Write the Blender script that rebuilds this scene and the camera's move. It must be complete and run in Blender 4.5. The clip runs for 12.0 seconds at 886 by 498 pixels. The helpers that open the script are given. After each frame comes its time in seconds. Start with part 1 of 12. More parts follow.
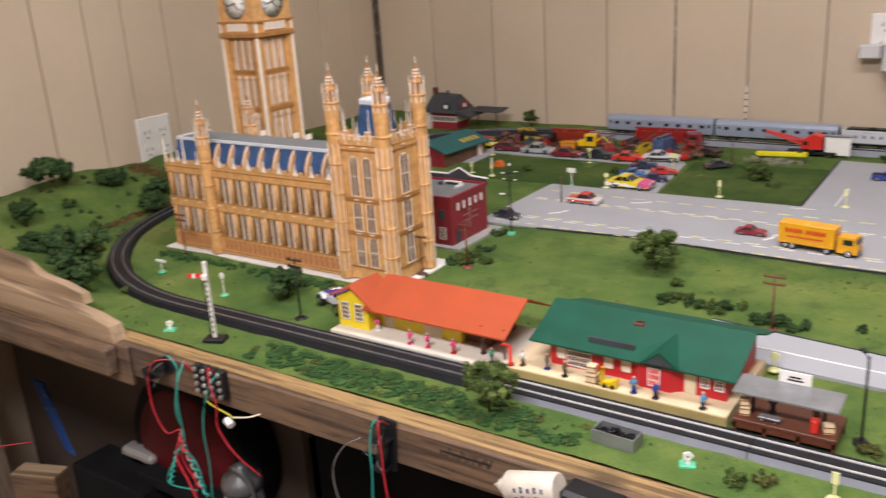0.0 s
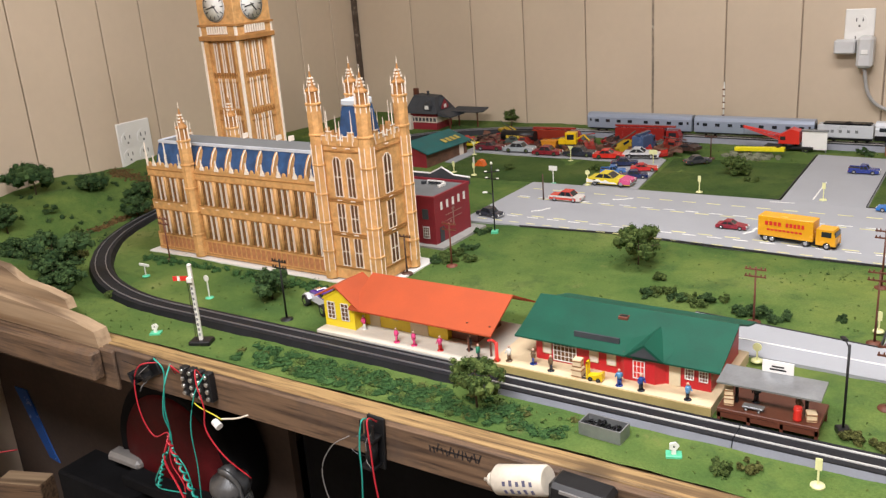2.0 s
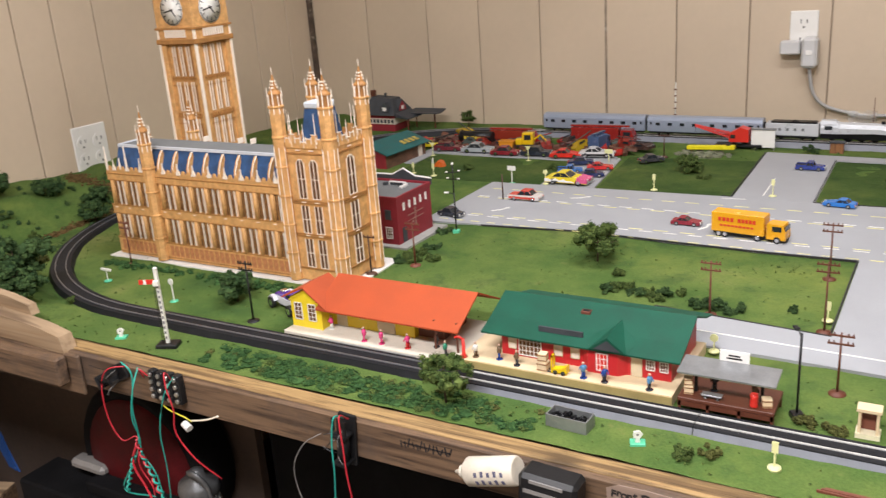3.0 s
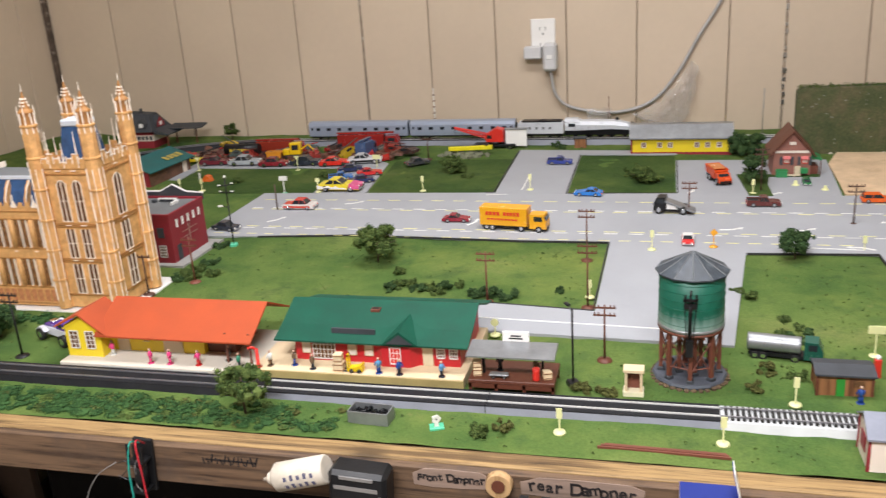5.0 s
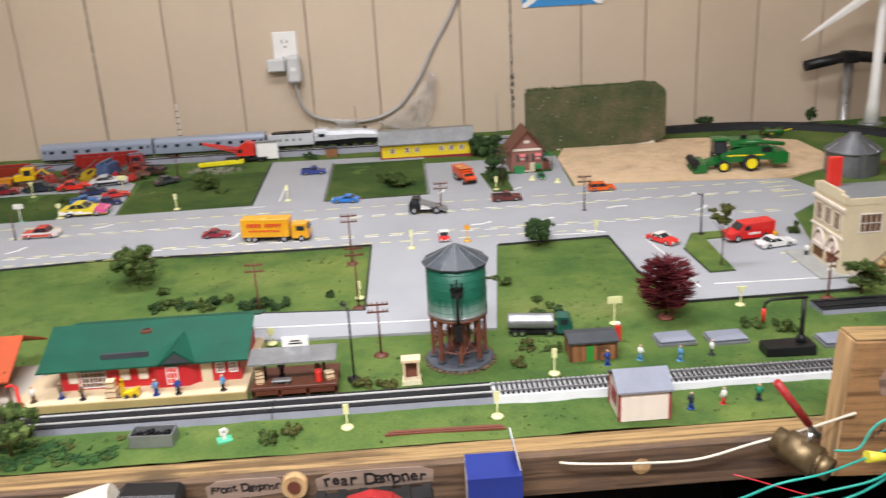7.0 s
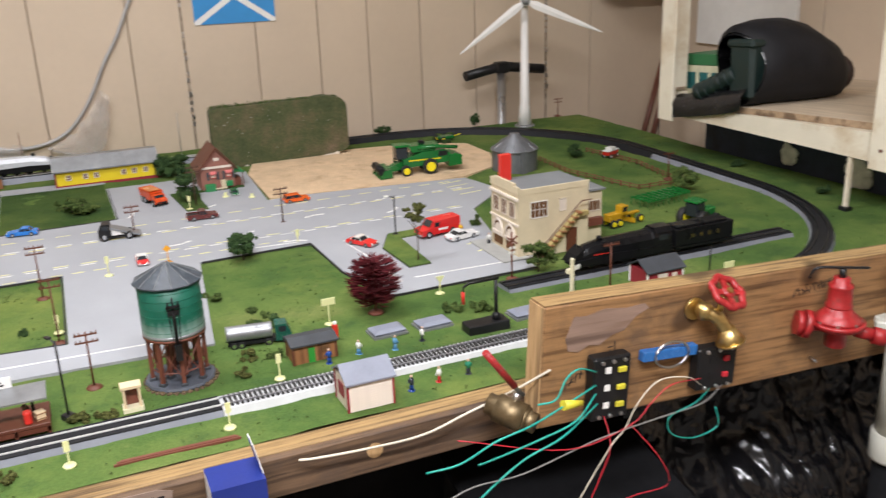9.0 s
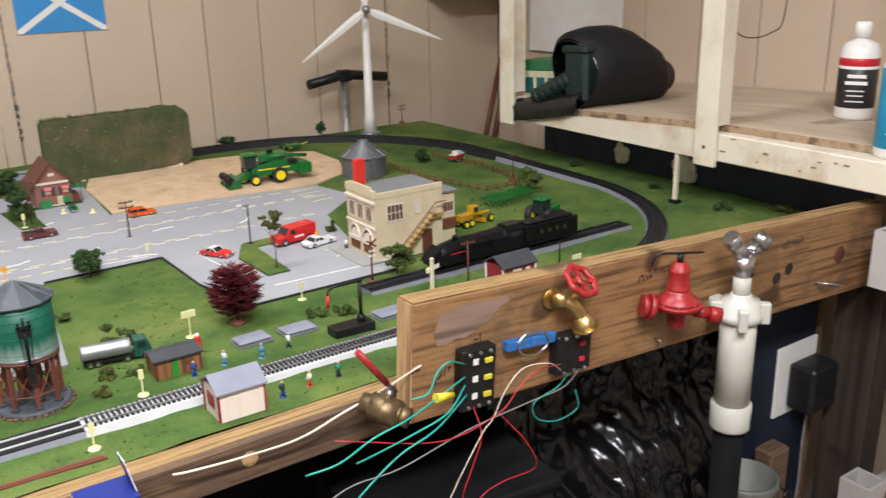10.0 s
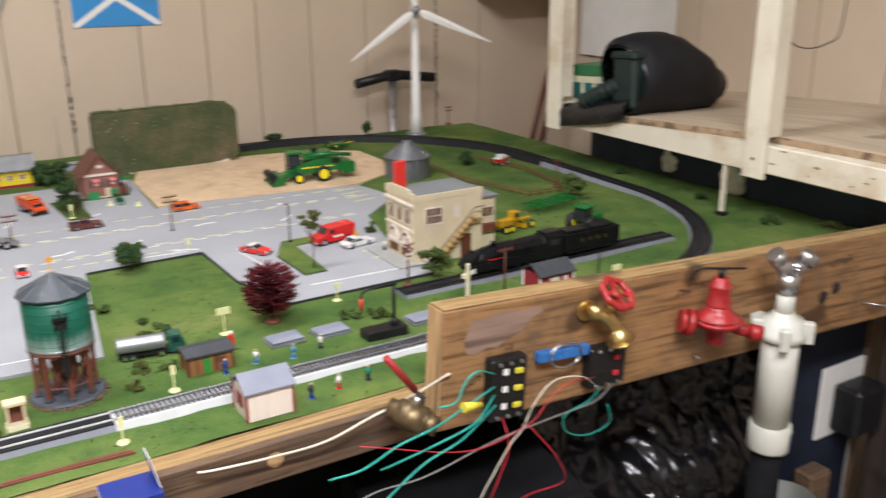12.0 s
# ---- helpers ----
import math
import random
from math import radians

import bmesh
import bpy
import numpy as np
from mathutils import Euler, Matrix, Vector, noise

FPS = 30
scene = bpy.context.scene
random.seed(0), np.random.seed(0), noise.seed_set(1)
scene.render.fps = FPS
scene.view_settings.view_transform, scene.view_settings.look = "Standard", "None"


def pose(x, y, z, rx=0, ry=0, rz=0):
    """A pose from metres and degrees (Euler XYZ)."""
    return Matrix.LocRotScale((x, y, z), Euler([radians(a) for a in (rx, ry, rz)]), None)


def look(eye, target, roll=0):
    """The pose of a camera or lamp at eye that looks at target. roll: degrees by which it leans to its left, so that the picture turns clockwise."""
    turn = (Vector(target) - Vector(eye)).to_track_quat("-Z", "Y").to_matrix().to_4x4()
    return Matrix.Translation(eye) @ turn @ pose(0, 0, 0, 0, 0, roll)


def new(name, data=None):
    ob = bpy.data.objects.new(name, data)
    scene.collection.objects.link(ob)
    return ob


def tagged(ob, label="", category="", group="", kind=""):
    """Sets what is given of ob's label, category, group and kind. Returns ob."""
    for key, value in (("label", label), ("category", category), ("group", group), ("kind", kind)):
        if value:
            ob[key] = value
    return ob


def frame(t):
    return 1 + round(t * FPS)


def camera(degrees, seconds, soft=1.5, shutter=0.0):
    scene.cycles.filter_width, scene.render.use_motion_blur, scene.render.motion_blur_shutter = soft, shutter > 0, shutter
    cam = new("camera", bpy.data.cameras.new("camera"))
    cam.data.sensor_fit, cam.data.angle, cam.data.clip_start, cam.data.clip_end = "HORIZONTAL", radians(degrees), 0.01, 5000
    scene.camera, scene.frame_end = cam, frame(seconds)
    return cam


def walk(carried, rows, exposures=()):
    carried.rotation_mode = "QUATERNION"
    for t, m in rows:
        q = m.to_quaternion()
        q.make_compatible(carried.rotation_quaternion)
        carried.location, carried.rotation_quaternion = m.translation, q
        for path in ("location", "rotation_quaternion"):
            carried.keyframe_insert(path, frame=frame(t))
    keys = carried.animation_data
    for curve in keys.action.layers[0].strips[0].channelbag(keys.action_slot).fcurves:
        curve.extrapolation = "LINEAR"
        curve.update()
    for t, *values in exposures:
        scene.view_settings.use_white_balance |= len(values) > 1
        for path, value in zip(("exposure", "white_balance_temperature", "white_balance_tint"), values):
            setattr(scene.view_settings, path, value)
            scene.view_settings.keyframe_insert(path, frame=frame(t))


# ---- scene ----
cam = camera(53.7, 12.0, soft=1.35, shutter=0.5)
PATH = [
    (0, (-0.249, -2.131, 1.347), (-1.351, -0.584, 0.719), -3.7),
    (0.5, (-0.251, -2.125, 1.342), (-1.477, -0.671, 0.724), -4.6),
    (1, (-0.248, -2.137, 1.346), (-1.381, -0.613, 0.718), -4.8),
    (1.5, (-0.248, -2.141, 1.346), (-1.33, -0.581, 0.718), -4.5),
    (2, (-0.248, -2.139, 1.345), (-1.316, -0.568, 0.718), -4.3),
    (2.5, (-0.248, -2.144, 1.347), (-1.299, -0.563, 0.717), -4.5),
    (2.7, (-0.248, -2.152, 1.35), (-1.275, -0.556, 0.719), -4.4),
    (4.5, (-0.254, -2.182, 1.35), (-0.894, -0.4, 0.708), -4.1),
    (5, (-0.258, -2.194, 1.351), (-0.752, -0.366, 0.707), -3.8),
    (5.5, (-0.26, -2.201, 1.35), (-0.641, -0.346, 0.706), -3.7),
    (6, (-0.264, -2.207, 1.351), (-0.521, -0.332, 0.704), -3.6),
    (6.5, (-0.267, -2.216, 1.351), (-0.396, -0.328, 0.704), -3.5),
    (7, (-0.276, -2.228, 1.352), (-0.21, -0.337, 0.703), -3.2),
    (7.2, (-0.28, -2.226, 1.347), (-0.132, -0.339, 0.7), -3.1),
    (9, (-0.314, -2.257, 1.351), (0.444, -0.521, 0.71), -2.0),
    (9.5, (-0.332, -2.263, 1.352), (0.593, -0.608, 0.714), -1.7),
    (10, (-0.344, -2.262, 1.348), (0.729, -0.696, 0.718), -1.3),
    (10.5, (-0.352, -2.265, 1.35), (0.818, -0.77, 0.72), -1.3),
    (11, (-0.355, -2.264, 1.347), (0.876, -0.816, 0.724), -0.9),
    (11.5, (-0.349, -2.266, 1.351), (0.845, -0.79, 0.724), -0.3),
    (12, (-0.326, -2.26, 1.352), (0.657, -0.636, 0.723), -0.3),
]
walk(cam, [(t, look(eye, target, roll)) for t, eye, target, roll in PATH],
     [(0.0, -0.22, 6500, 14), (0.5, -0.07, 6480, 12), (1.0, -0.04, 6450, 10), (2.7, -0.04, 6430, 10), (4.5, -0.03, 6320, 9), (9.0, 0.0, 6230, 9), (12.0, 0.0, 6200, 9)])

# ---- world and lamps ----
T = 0.9            # height of the railway table
world = bpy.data.worlds.new("room_world")
scene.world = world
world.use_nodes = True
world.node_tree.nodes["Background"].inputs[0].default_value = (0.9, 0.95, 1.0, 1)
world.node_tree.nodes["Background"].inputs[1].default_value = 0.02


def area_lamp(name, x, y, z, sx, sy, watts, colour):
    data = bpy.data.lights.new(name, "AREA")
    data.shape, data.size, data.size_y, data.energy, data.color = "RECTANGLE", sx, sy, watts, colour
    ob = new(name, data)
    ob.location = (x, y, z)
    return ob


area_lamp("lamp_a", -0.42, -1.15, 2.295, 1.15, 0.30, 20, (0.965, 0.928, 0.94))
area_lamp("lamp_b", -0.42, -2.55, 2.295, 1.15, 0.30, 66, (0.965, 0.928, 0.94))
scene.view_settings.exposure = 0.0


# ---- materials ----
def rgb(c):
    return (c[0], c[1], c[2], 1)


def shade(c, k):
    return (min(1, c[0] * k), min(1, c[1] * k), min(1, c[2] * k))


def base_nodes(name):
    m = bpy.data.materials.new(name)
    m.use_nodes = True
    nt = m.node_tree
    return m, nt, nt.nodes["Principled BSDF"], nt.nodes.new("ShaderNodeTexCoord")


def noise_node(nt, vec, scale, detail=4, rough=0.6):
    n = nt.nodes.new("ShaderNodeTexNoise")
    n.inputs["Scale"].default_value, n.inputs["Detail"].default_value, n.inputs["Roughness"].default_value = scale, detail, rough
    nt.links.new(vec, n.inputs["Vector"])
    return n.outputs["Fac"]


def ramp_node(nt, fac, stops):
    r = nt.nodes.new("ShaderNodeValToRGB")
    while len(r.color_ramp.elements) < len(stops):
        r.color_ramp.elements.new(0.5)
    for e, (p, c) in zip(r.color_ramp.elements, stops):
        e.position, e.color = p, rgb(c)
    nt.links.new(fac, r.inputs[0])
    return r.outputs[0]


def mix_node(nt, fac, a, b, kind="MIX"):
    n = nt.nodes.new("ShaderNodeMix")
    n.data_type, n.blend_type = "RGBA", kind
    if isinstance(fac, float):
        n.inputs[0].default_value = fac
    else:
        nt.links.new(fac, n.inputs[0])
    for socket, v in ((n.inputs[6], a), (n.inputs[7], b)):
        if isinstance(v, tuple):
            socket.default_value = rgb(v)
        else:
            nt.links.new(v, socket)
    return n.outputs[2]


def bump_node(nt, bsdf, height, strength, dist=0.002):
    b = nt.nodes.new("ShaderNodeBump")
    b.inputs["Strength"].default_value, b.inputs["Distance"].default_value = strength, dist
    nt.links.new(height, b.inputs["Height"])
    nt.links.new(b.outputs[0], bsdf.inputs["Normal"])


def mat(name, col, rough=0.55, metal=0.0, var=0.14, scale=25.0, fine=300.0, bump=0.12, stain=None, rand=0.0):
    """Paint, plastic or metal with variation at two scales; stain: colour of blotches; rand: spread from piece to piece."""
    m, nt, bsdf, tc = base_nodes(name)
    vec = tc.outputs["Object"]
    big, small = noise_node(nt, vec, scale), noise_node(nt, vec, fine, 3)
    c = ramp_node(nt, big, [(0.3, shade(col, 1 - var)), (0.7, shade(col, 1 + var))])
    c2 = ramp_node(nt, small, [(0.3, (1 - var, 1 - var, 1 - var)), (0.7, (1, 1, 1))])
    c = mix_node(nt, 0.6, c, c2, "MULTIPLY")
    if stain:
        f = ramp_node(nt, noise_node(nt, vec, scale * 0.6, 6, 0.7), [(0.55, (0, 0, 0)), (0.72, (1, 1, 1))])
        c = mix_node(nt, f, c, stain)
    if rand:
        oi = nt.nodes.new("ShaderNodeObjectInfo")
        r = ramp_node(nt, oi.outputs["Random"], [(0.0, (1 - rand, 1 - rand, 1 - rand)), (1.0, (1, 1, 1))])
        c = mix_node(nt, 1.0, c, r, "MULTIPLY")
    nt.links.new(c, bsdf.inputs["Base Color"])
    rr = nt.nodes.new("ShaderNodeMapRange")
    rr.inputs[3].default_value, rr.inputs[4].default_value = max(0.03, rough - 0.12), min(1, rough + 0.12)
    nt.links.new(big, rr.inputs[0])
    nt.links.new(rr.outputs[0], bsdf.inputs["Roughness"])
    bsdf.inputs["Metallic"].default_value = metal
    if bump:
        bump_node(nt, bsdf, small, bump, 0.001)
    return m


def dull(m, k=0.12):
    """Takes the sheen off cloth and other dead-black surfaces."""
    m.node_tree.nodes["Principled BSDF"].inputs["Specular IOR Level"].default_value = k
    return m


def wood(name, light, dark, axis=0, grain=90.0, rough=0.65, knots=True, dirt=None, streaks=0.85):
    """Sawn timber with its grain along one axis (0, 1, 2)."""
    m, nt, bsdf, tc = base_nodes(name)
    mp = nt.nodes.new("ShaderNodeMapping")
    s = [1.0, 1.0, 1.0]
    s[axis] = 0.06
    mp.inputs["Scale"].default_value = s
    nt.links.new(tc.outputs["Object"], mp.inputs["Vector"])
    g = noise_node(nt, mp.outputs[0], grain, 8, 0.65)
    c = ramp_node(nt, g, [(0.34, dark), (0.47, shade(light, 0.8)), (0.66, light)])
    mp2 = nt.nodes.new("ShaderNodeMapping")
    s2 = [1.0, 1.0, 1.0]
    s2[axis] = 0.035
    mp2.inputs["Scale"].default_value = s2
    nt.links.new(tc.outputs["Object"], mp2.inputs["Vector"])
    streak = ramp_node(nt, noise_node(nt, mp2.outputs[0], grain * 0.45, 3, 0.5), [(0.36, (0.32, 0.28, 0.26)), (0.47, (1, 1, 1)), (0.60, (1, 1, 1)), (0.69, (0.58, 0.52, 0.48))])
    c = mix_node(nt, streaks, c, streak, "MULTIPLY")
    if knots:
        k = ramp_node(nt, noise_node(nt, tc.outputs["Object"], 9.0, 2, 0.4), [(0.68, (0, 0, 0)), (0.74, (1, 1, 1))])
        c = mix_node(nt, k, c, shade(dark, 0.6))
    if dirt:
        d = ramp_node(nt, noise_node(nt, tc.outputs["Object"], 14.0, 5, 0.7), [(0.5, (0, 0, 0)), (0.7, (0.8, 0.8, 0.8))])
        c = mix_node(nt, d, c, dirt)
    nt.links.new(c, bsdf.inputs["Base Color"])
    bsdf.inputs["Roughness"].default_value = rough
    bump_node(nt, bsdf, g, 0.35, 0.001)
    return m


def grass_material(name="model_grass", tone=1.0):
    """Ground foam turf: olive and green patches, worn yellowish spots and fine crumb."""
    m, nt, bsdf, tc = base_nodes(name)
    v = tc.outputs["Object"]
    a = ramp_node(nt, noise_node(nt, v, 5.5, 7, 0.62), [(0.30, (0.042, 0.088, 0.026)), (0.45, (0.080, 0.140, 0.034)), (0.60, (0.132, 0.188, 0.048)), (0.74, (0.205, 0.225, 0.075))])
    b = ramp_node(nt, noise_node(nt, v, 330.0, 3, 0.7), [(0.30, (0.62, 0.66, 0.58)), (0.62, (1, 1, 1))])
    c = mix_node(nt, 0.8, a, b, "MULTIPLY")
    bare = ramp_node(nt, noise_node(nt, v, 26.0, 7, 0.75), [(0.62, (0, 0, 0)), (0.76, (0.6, 0.6, 0.6))])
    c = mix_node(nt, bare, c, (0.20, 0.185, 0.075))
    deep = ramp_node(nt, noise_node(nt, v, 17.0, 8, 0.72), [(0.54, (0, 0, 0)), (0.68, (0.6, 0.6, 0.6))])
    c = mix_node(nt, deep, c, (0.034, 0.070, 0.024))
    lime = ramp_node(nt, noise_node(nt, v, 3.6, 5, 0.7), [(0.56, (0, 0, 0)), (0.72, (0.55, 0.55, 0.55))])
    c = mix_node(nt, lime, c, (0.21, 0.245, 0.055))
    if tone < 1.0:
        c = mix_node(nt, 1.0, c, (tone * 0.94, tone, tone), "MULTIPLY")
    nt.links.new(c, bsdf.inputs["Base Color"])
    bsdf.inputs["Roughness"].default_value = 0.95
    bsdf.inputs["Specular IOR Level"].default_value = 0.15
    bump_node(nt, bsdf, noise_node(nt, v, 420.0, 3, 0.7), 0.7, 0.002)
    return m


def foliage(name, dark, light):
    m, nt, bsdf, tc = base_nodes(name)
    gi = nt.nodes.new("ShaderNodeNewGeometry")
    c = ramp_node(nt, gi.outputs["Random Per Island"], [(0.0, dark), (1.0, light)])
    n = ramp_node(nt, noise_node(nt, tc.outputs["Object"], 60.0, 3), [(0.3, (0.6, 0.6, 0.6)), (0.7, (1, 1, 1))])
    nt.links.new(mix_node(nt, 0.8, c, n, "MULTIPLY"), bsdf.inputs["Base Color"])
    bsdf.inputs["Roughness"].default_value = 0.9
    bsdf.inputs["Specular IOR Level"].default_value = 0.2
    return m


def glass_material(name, tint, rough=0.05, alpha_like=0.9, ior=1.35, coat=0.0):
    m, nt, bsdf, tc = base_nodes(name)
    bsdf.inputs["Base Color"].default_value = rgb(tint)
    bsdf.inputs["Roughness"].default_value = rough
    bsdf.inputs["Transmission Weight"].default_value = alpha_like
    bsdf.inputs["IOR"].default_value = ior
    bsdf.inputs["Coat Weight"].default_value = coat
    bsdf.inputs["Coat Roughness"].default_value = rough
    return m


GRASS = grass_material()
WALL = mat("beige_panelling", (0.60, 0.487, 0.365), 0.5, 0, 0.05, 3.0, 60.0, 0.08, rand=0.06)
GROOVE = mat("panel_groove", (0.34, 0.265, 0.195), 0.8)
JOINT = mat("panel_joint", (0.30, 0.235, 0.175), 0.8, 0, 0.4, 60, 300, 0.3, stain=(0.62, 0.56, 0.47))
SEAM = mat("panel_seam", (0.10, 0.07, 0.05), 0.8, 0, 0.4, 60, 300, 0.3, stain=(0.45, 0.38, 0.3))
CEIL = mat("ceiling_white", (0.72, 0.70, 0.66), 0.9)
FLOOR = mat("concrete_floor", (0.19, 0.18, 0.165), 0.85, 0, 0.2, 6.0, 120.0, 0.3, stain=(0.10, 0.09, 0.08))
ROAD = mat("grey_road_sheet", (0.335, 0.345, 0.365), 0.85, 0, 0.06, 9.0, 500.0, 0.25)
ROAD_EDGE = mat("road_edge_black", (0.025, 0.025, 0.025), 0.8)
LINE_W = mat("road_line_white", (0.78, 0.78, 0.74), 0.7, stain=(0.5, 0.5, 0.5))
LINE_Y = mat("road_line_yellow", (0.74, 0.70, 0.30), 0.7, stain=(0.5, 0.5, 0.4))
# Facing and top differ by wear and planing, plus light from above coloured in.
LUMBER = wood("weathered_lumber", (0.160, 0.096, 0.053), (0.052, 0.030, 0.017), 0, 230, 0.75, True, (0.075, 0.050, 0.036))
LUMBER_TOP = wood("planed_lit_lumber_top", (0.37, 0.236, 0.096), (0.135, 0.080, 0.030), 0, 260, 0.7)
BOARD_WOOD = wood("brown_board", (0.34, 0.185, 0.076), (0.125, 0.062, 0.024), 0, 190, 0.6, True, (0.11, 0.068, 0.040))
PLY = wood("plywood", (0.40, 0.285, 0.175), (0.29, 0.195, 0.11), 0, 70, 0.7, False)
PLY_END = wood("end_grain", (0.56, 0.36, 0.17), (0.30, 0.17, 0.07), 2, 140, 0.8, False)
CREAM = mat("cream_paint", (0.74, 0.68, 0.55), 0.5, 0, 0.06, 12, 200, 0.15, stain=(0.55, 0.44, 0.30))
SHELF_PLY = wood("shelf_plywood", (0.61, 0.50, 0.365), (0.50, 0.40, 0.285), 1, 60, 0.6, True, None, 0.15)
BLACK = dull(mat("black_plastic", (0.012, 0.012, 0.013), 0.4, 0, 0.3, 40, 400, 0.1), 0.3)
DARK = dull(mat("dead_black", (0.008, 0.008, 0.009), 0.9, 0, 0.4, 12, 100, 0.3))
WHITE = mat("white_plastic", (0.80, 0.79, 0.76), 0.35, 0, 0.04, 20, 200, 0.05)
NAVY = dull(mat("night_blue_paint", (0.013, 0.018, 0.036), 0.7, 0, 0.4, 8, 60, 0.1), 0.3)
PUFF = mat("white_smoke_paint", (0.86, 0.87, 0.88), 0.9, 0, 0.2, 40, 200, 0.3)
SAND = mat("sand_sheet", (0.70, 0.51, 0.32), 0.95, 0, 0.13, 26.0, 420.0, 0.6, stain=(0.47, 0.32, 0.18))
SAND_NT = SAND.node_tree
bump_node(SAND_NT, SAND_NT.nodes["Principled BSDF"], noise_node(SAND_NT, SAND_NT.nodes["Texture Coordinate"].outputs["Object"], 75.0, 6, 0.7), 0.9, 0.006)
BED_BLACK = dull(mat("black_roadbed", (0.013, 0.0135, 0.016), 0.6, 0, 0.3, 60, 500, 0.3), 0.22)
BED_GREY = mat("grey_roadbed", (0.19, 0.20, 0.235), 0.55, 0, 0.1, 40, 500, 0.3)
BED_WHITE = mat("white_roadbed", (0.52, 0.53, 0.53), 0.6, 0, 0.06, 40, 400, 0.2)
RAIL = mat("nickel_rail", (0.82, 0.82, 0.80), 0.35, 0.4, 0.1)
RAIL_DARK = mat("steel_rail", (0.13, 0.13, 0.14), 0.35, 1.0, 0.2)
SLEEPER = mat("black_sleeper", (0.018, 0.017, 0.016), 0.6)


# ---- mesh building ----
class Mesh:
    """Collects vertices and faces in metres; smooth faces are marked as they are added."""

    def __init__(self):
        self.v, self.f, self.s = [], [], []

    def add(self, verts, faces, smooth=False):
        o = len(self.v)
        self.v += [tuple(p) for p in verts]
        self.f += [tuple(i + o for i in f) for f in faces]
        self.s += [smooth] * len(faces)
        return self

    def box(self, x0, y0, z0, x1, y1, z1, c=0.0):
        if c <= 0:
            v = [(x, y, z) for z in (z0, z1) for y in (y0, y1) for x in (x0, x1)]
            return self.add(v, [(0, 2, 3, 1), (4, 5, 7, 6), (0, 1, 5, 4), (2, 6, 7, 3), (0, 4, 6, 2), (1, 3, 7, 5)])
        ring = lambda z, d: [(x0 + d, y0 + c if d == 0 else y0 + d, z), (x0 + c if d == 0 else x0 + d, y0 + d, z)]
        poly = lambda d: [(x0 + d, y0 + c), (x0 + c, y0 + d), (x1 - c, y0 + d), (x1 - d, y0 + c), (x1 - d, y1 - c), (x1 - c, y1 - d), (x0 + c, y1 - d), (x0 + d, y1 - c)]
        inner = [(x0 + c, y0 + c), (x0 + c, y0 + c), (x1 - c, y0 + c), (x1 - c, y0 + c), (x1 - c, y1 - c), (x1 - c, y1 - c), (x0 + c, y1 - c), (x0 + c, y1 - c)]
        full = poly(0)
        v = [(x, y, z0) for x, y in inner] + [(x, y, z0 + c) for x, y in full] + [(x, y, z1 - c) for x, y in full] + [(x, y, z1) for x, y in inner]
        f = [(0, 6, 4, 2), (24, 26, 28, 30)]
        for k in range(3):
            for i in range(8):
                j = (i + 1) % 8
                f.append((k * 8 + i, k * 8 + j, k * 8 + 8 + j, k * 8 + 8 + i))
        return self.add(v, f)

    def prism(self, poly, z0, z1):
        n = len(poly)
        v = [(x, y, z0) for x, y in poly] + [(x, y, z1) for x, y in poly]
        return self.add(v, [tuple(range(n))[::-1], tuple(range(n, 2 * n))] + [(i, (i + 1) % n, n + (i + 1) % n, n + i) for i in range(n)])

    def extrude_x(self, poly, x0, x1):
        """A profile of (y, z) drawn along x."""
        n = len(poly)
        v = [(x0, y, z) for y, z in poly] + [(x1, y, z) for y, z in poly]
        return self.add(v, [tuple(range(n))[::-1], tuple(range(n, 2 * n))] + [(i, (i + 1) % n, n + (i + 1) % n, n + i) for i in range(n)])

    def extrude_y(self, poly, y0, y1):
        """A profile of (x, z) drawn along y."""
        n = len(poly)
        v = [(x, y0, z) for x, z in poly] + [(x, y1, z) for x, z in poly]
        return self.add(v, [tuple(range(n)), tuple(range(n, 2 * n))[::-1]] + [(i, n + i, n + (i + 1) % n, (i + 1) % n) for i in range(n)])

    def tube(self, points, r, n=6, ends=True, r1=None):
        """A round bar along points; r may taper to r1."""
        pts = [Vector(p) for p in points]
        v, f = [], []
        up = Vector((0, 0, 1))
        for i, p in enumerate(pts):
            d = (pts[min(i + 1, len(pts) - 1)] - pts[max(i - 1, 0)])
            d = d.normalized() if d.length > 1e-9 else Vector((0, 0, 1))
            a = d.cross(up if abs(d.z) < 0.95 else Vector((1, 0, 0))).normalized()
            b = d.cross(a)
            rr = r if r1 is None else r + (r1 - r) * i / (len(pts) - 1)
            v += [p + (a * math.cos(2 * math.pi * k / n) + b * math.sin(2 * math.pi * k / n)) * rr for k in range(n)]
        for i in range(len(pts) - 1):
            f += [(i * n + k, i * n + (k + 1) % n, (i + 1) * n + (k + 1) % n, (i + 1) * n + k) for k in range(n)]
        self.add(v, f, n > 5)
        if ends:
            self.add(v[:n], [tuple(range(n))[::-1]])
            self.add(v[-n:], [tuple(range(n))])
        return self

    def revolve(self, profile, c=(0, 0, 0), n=16, smooth=True, a0=0.0):
        """(radius, height) pairs turned about the upright through c."""
        v = [(c[0] + r * math.cos(a0 + 2 * math.pi * k / n), c[1] + r * math.sin(a0 + 2 * math.pi * k / n), c[2] + z) for r, z in profile for k in range(n)]
        f = []
        for i in range(len(profile) - 1):
            f += [(i * n + k, i * n + (k + 1) % n, (i + 1) * n + (k + 1) % n, (i + 1) * n + k) for k in range(n)]
        self.add(v, f, smooth)
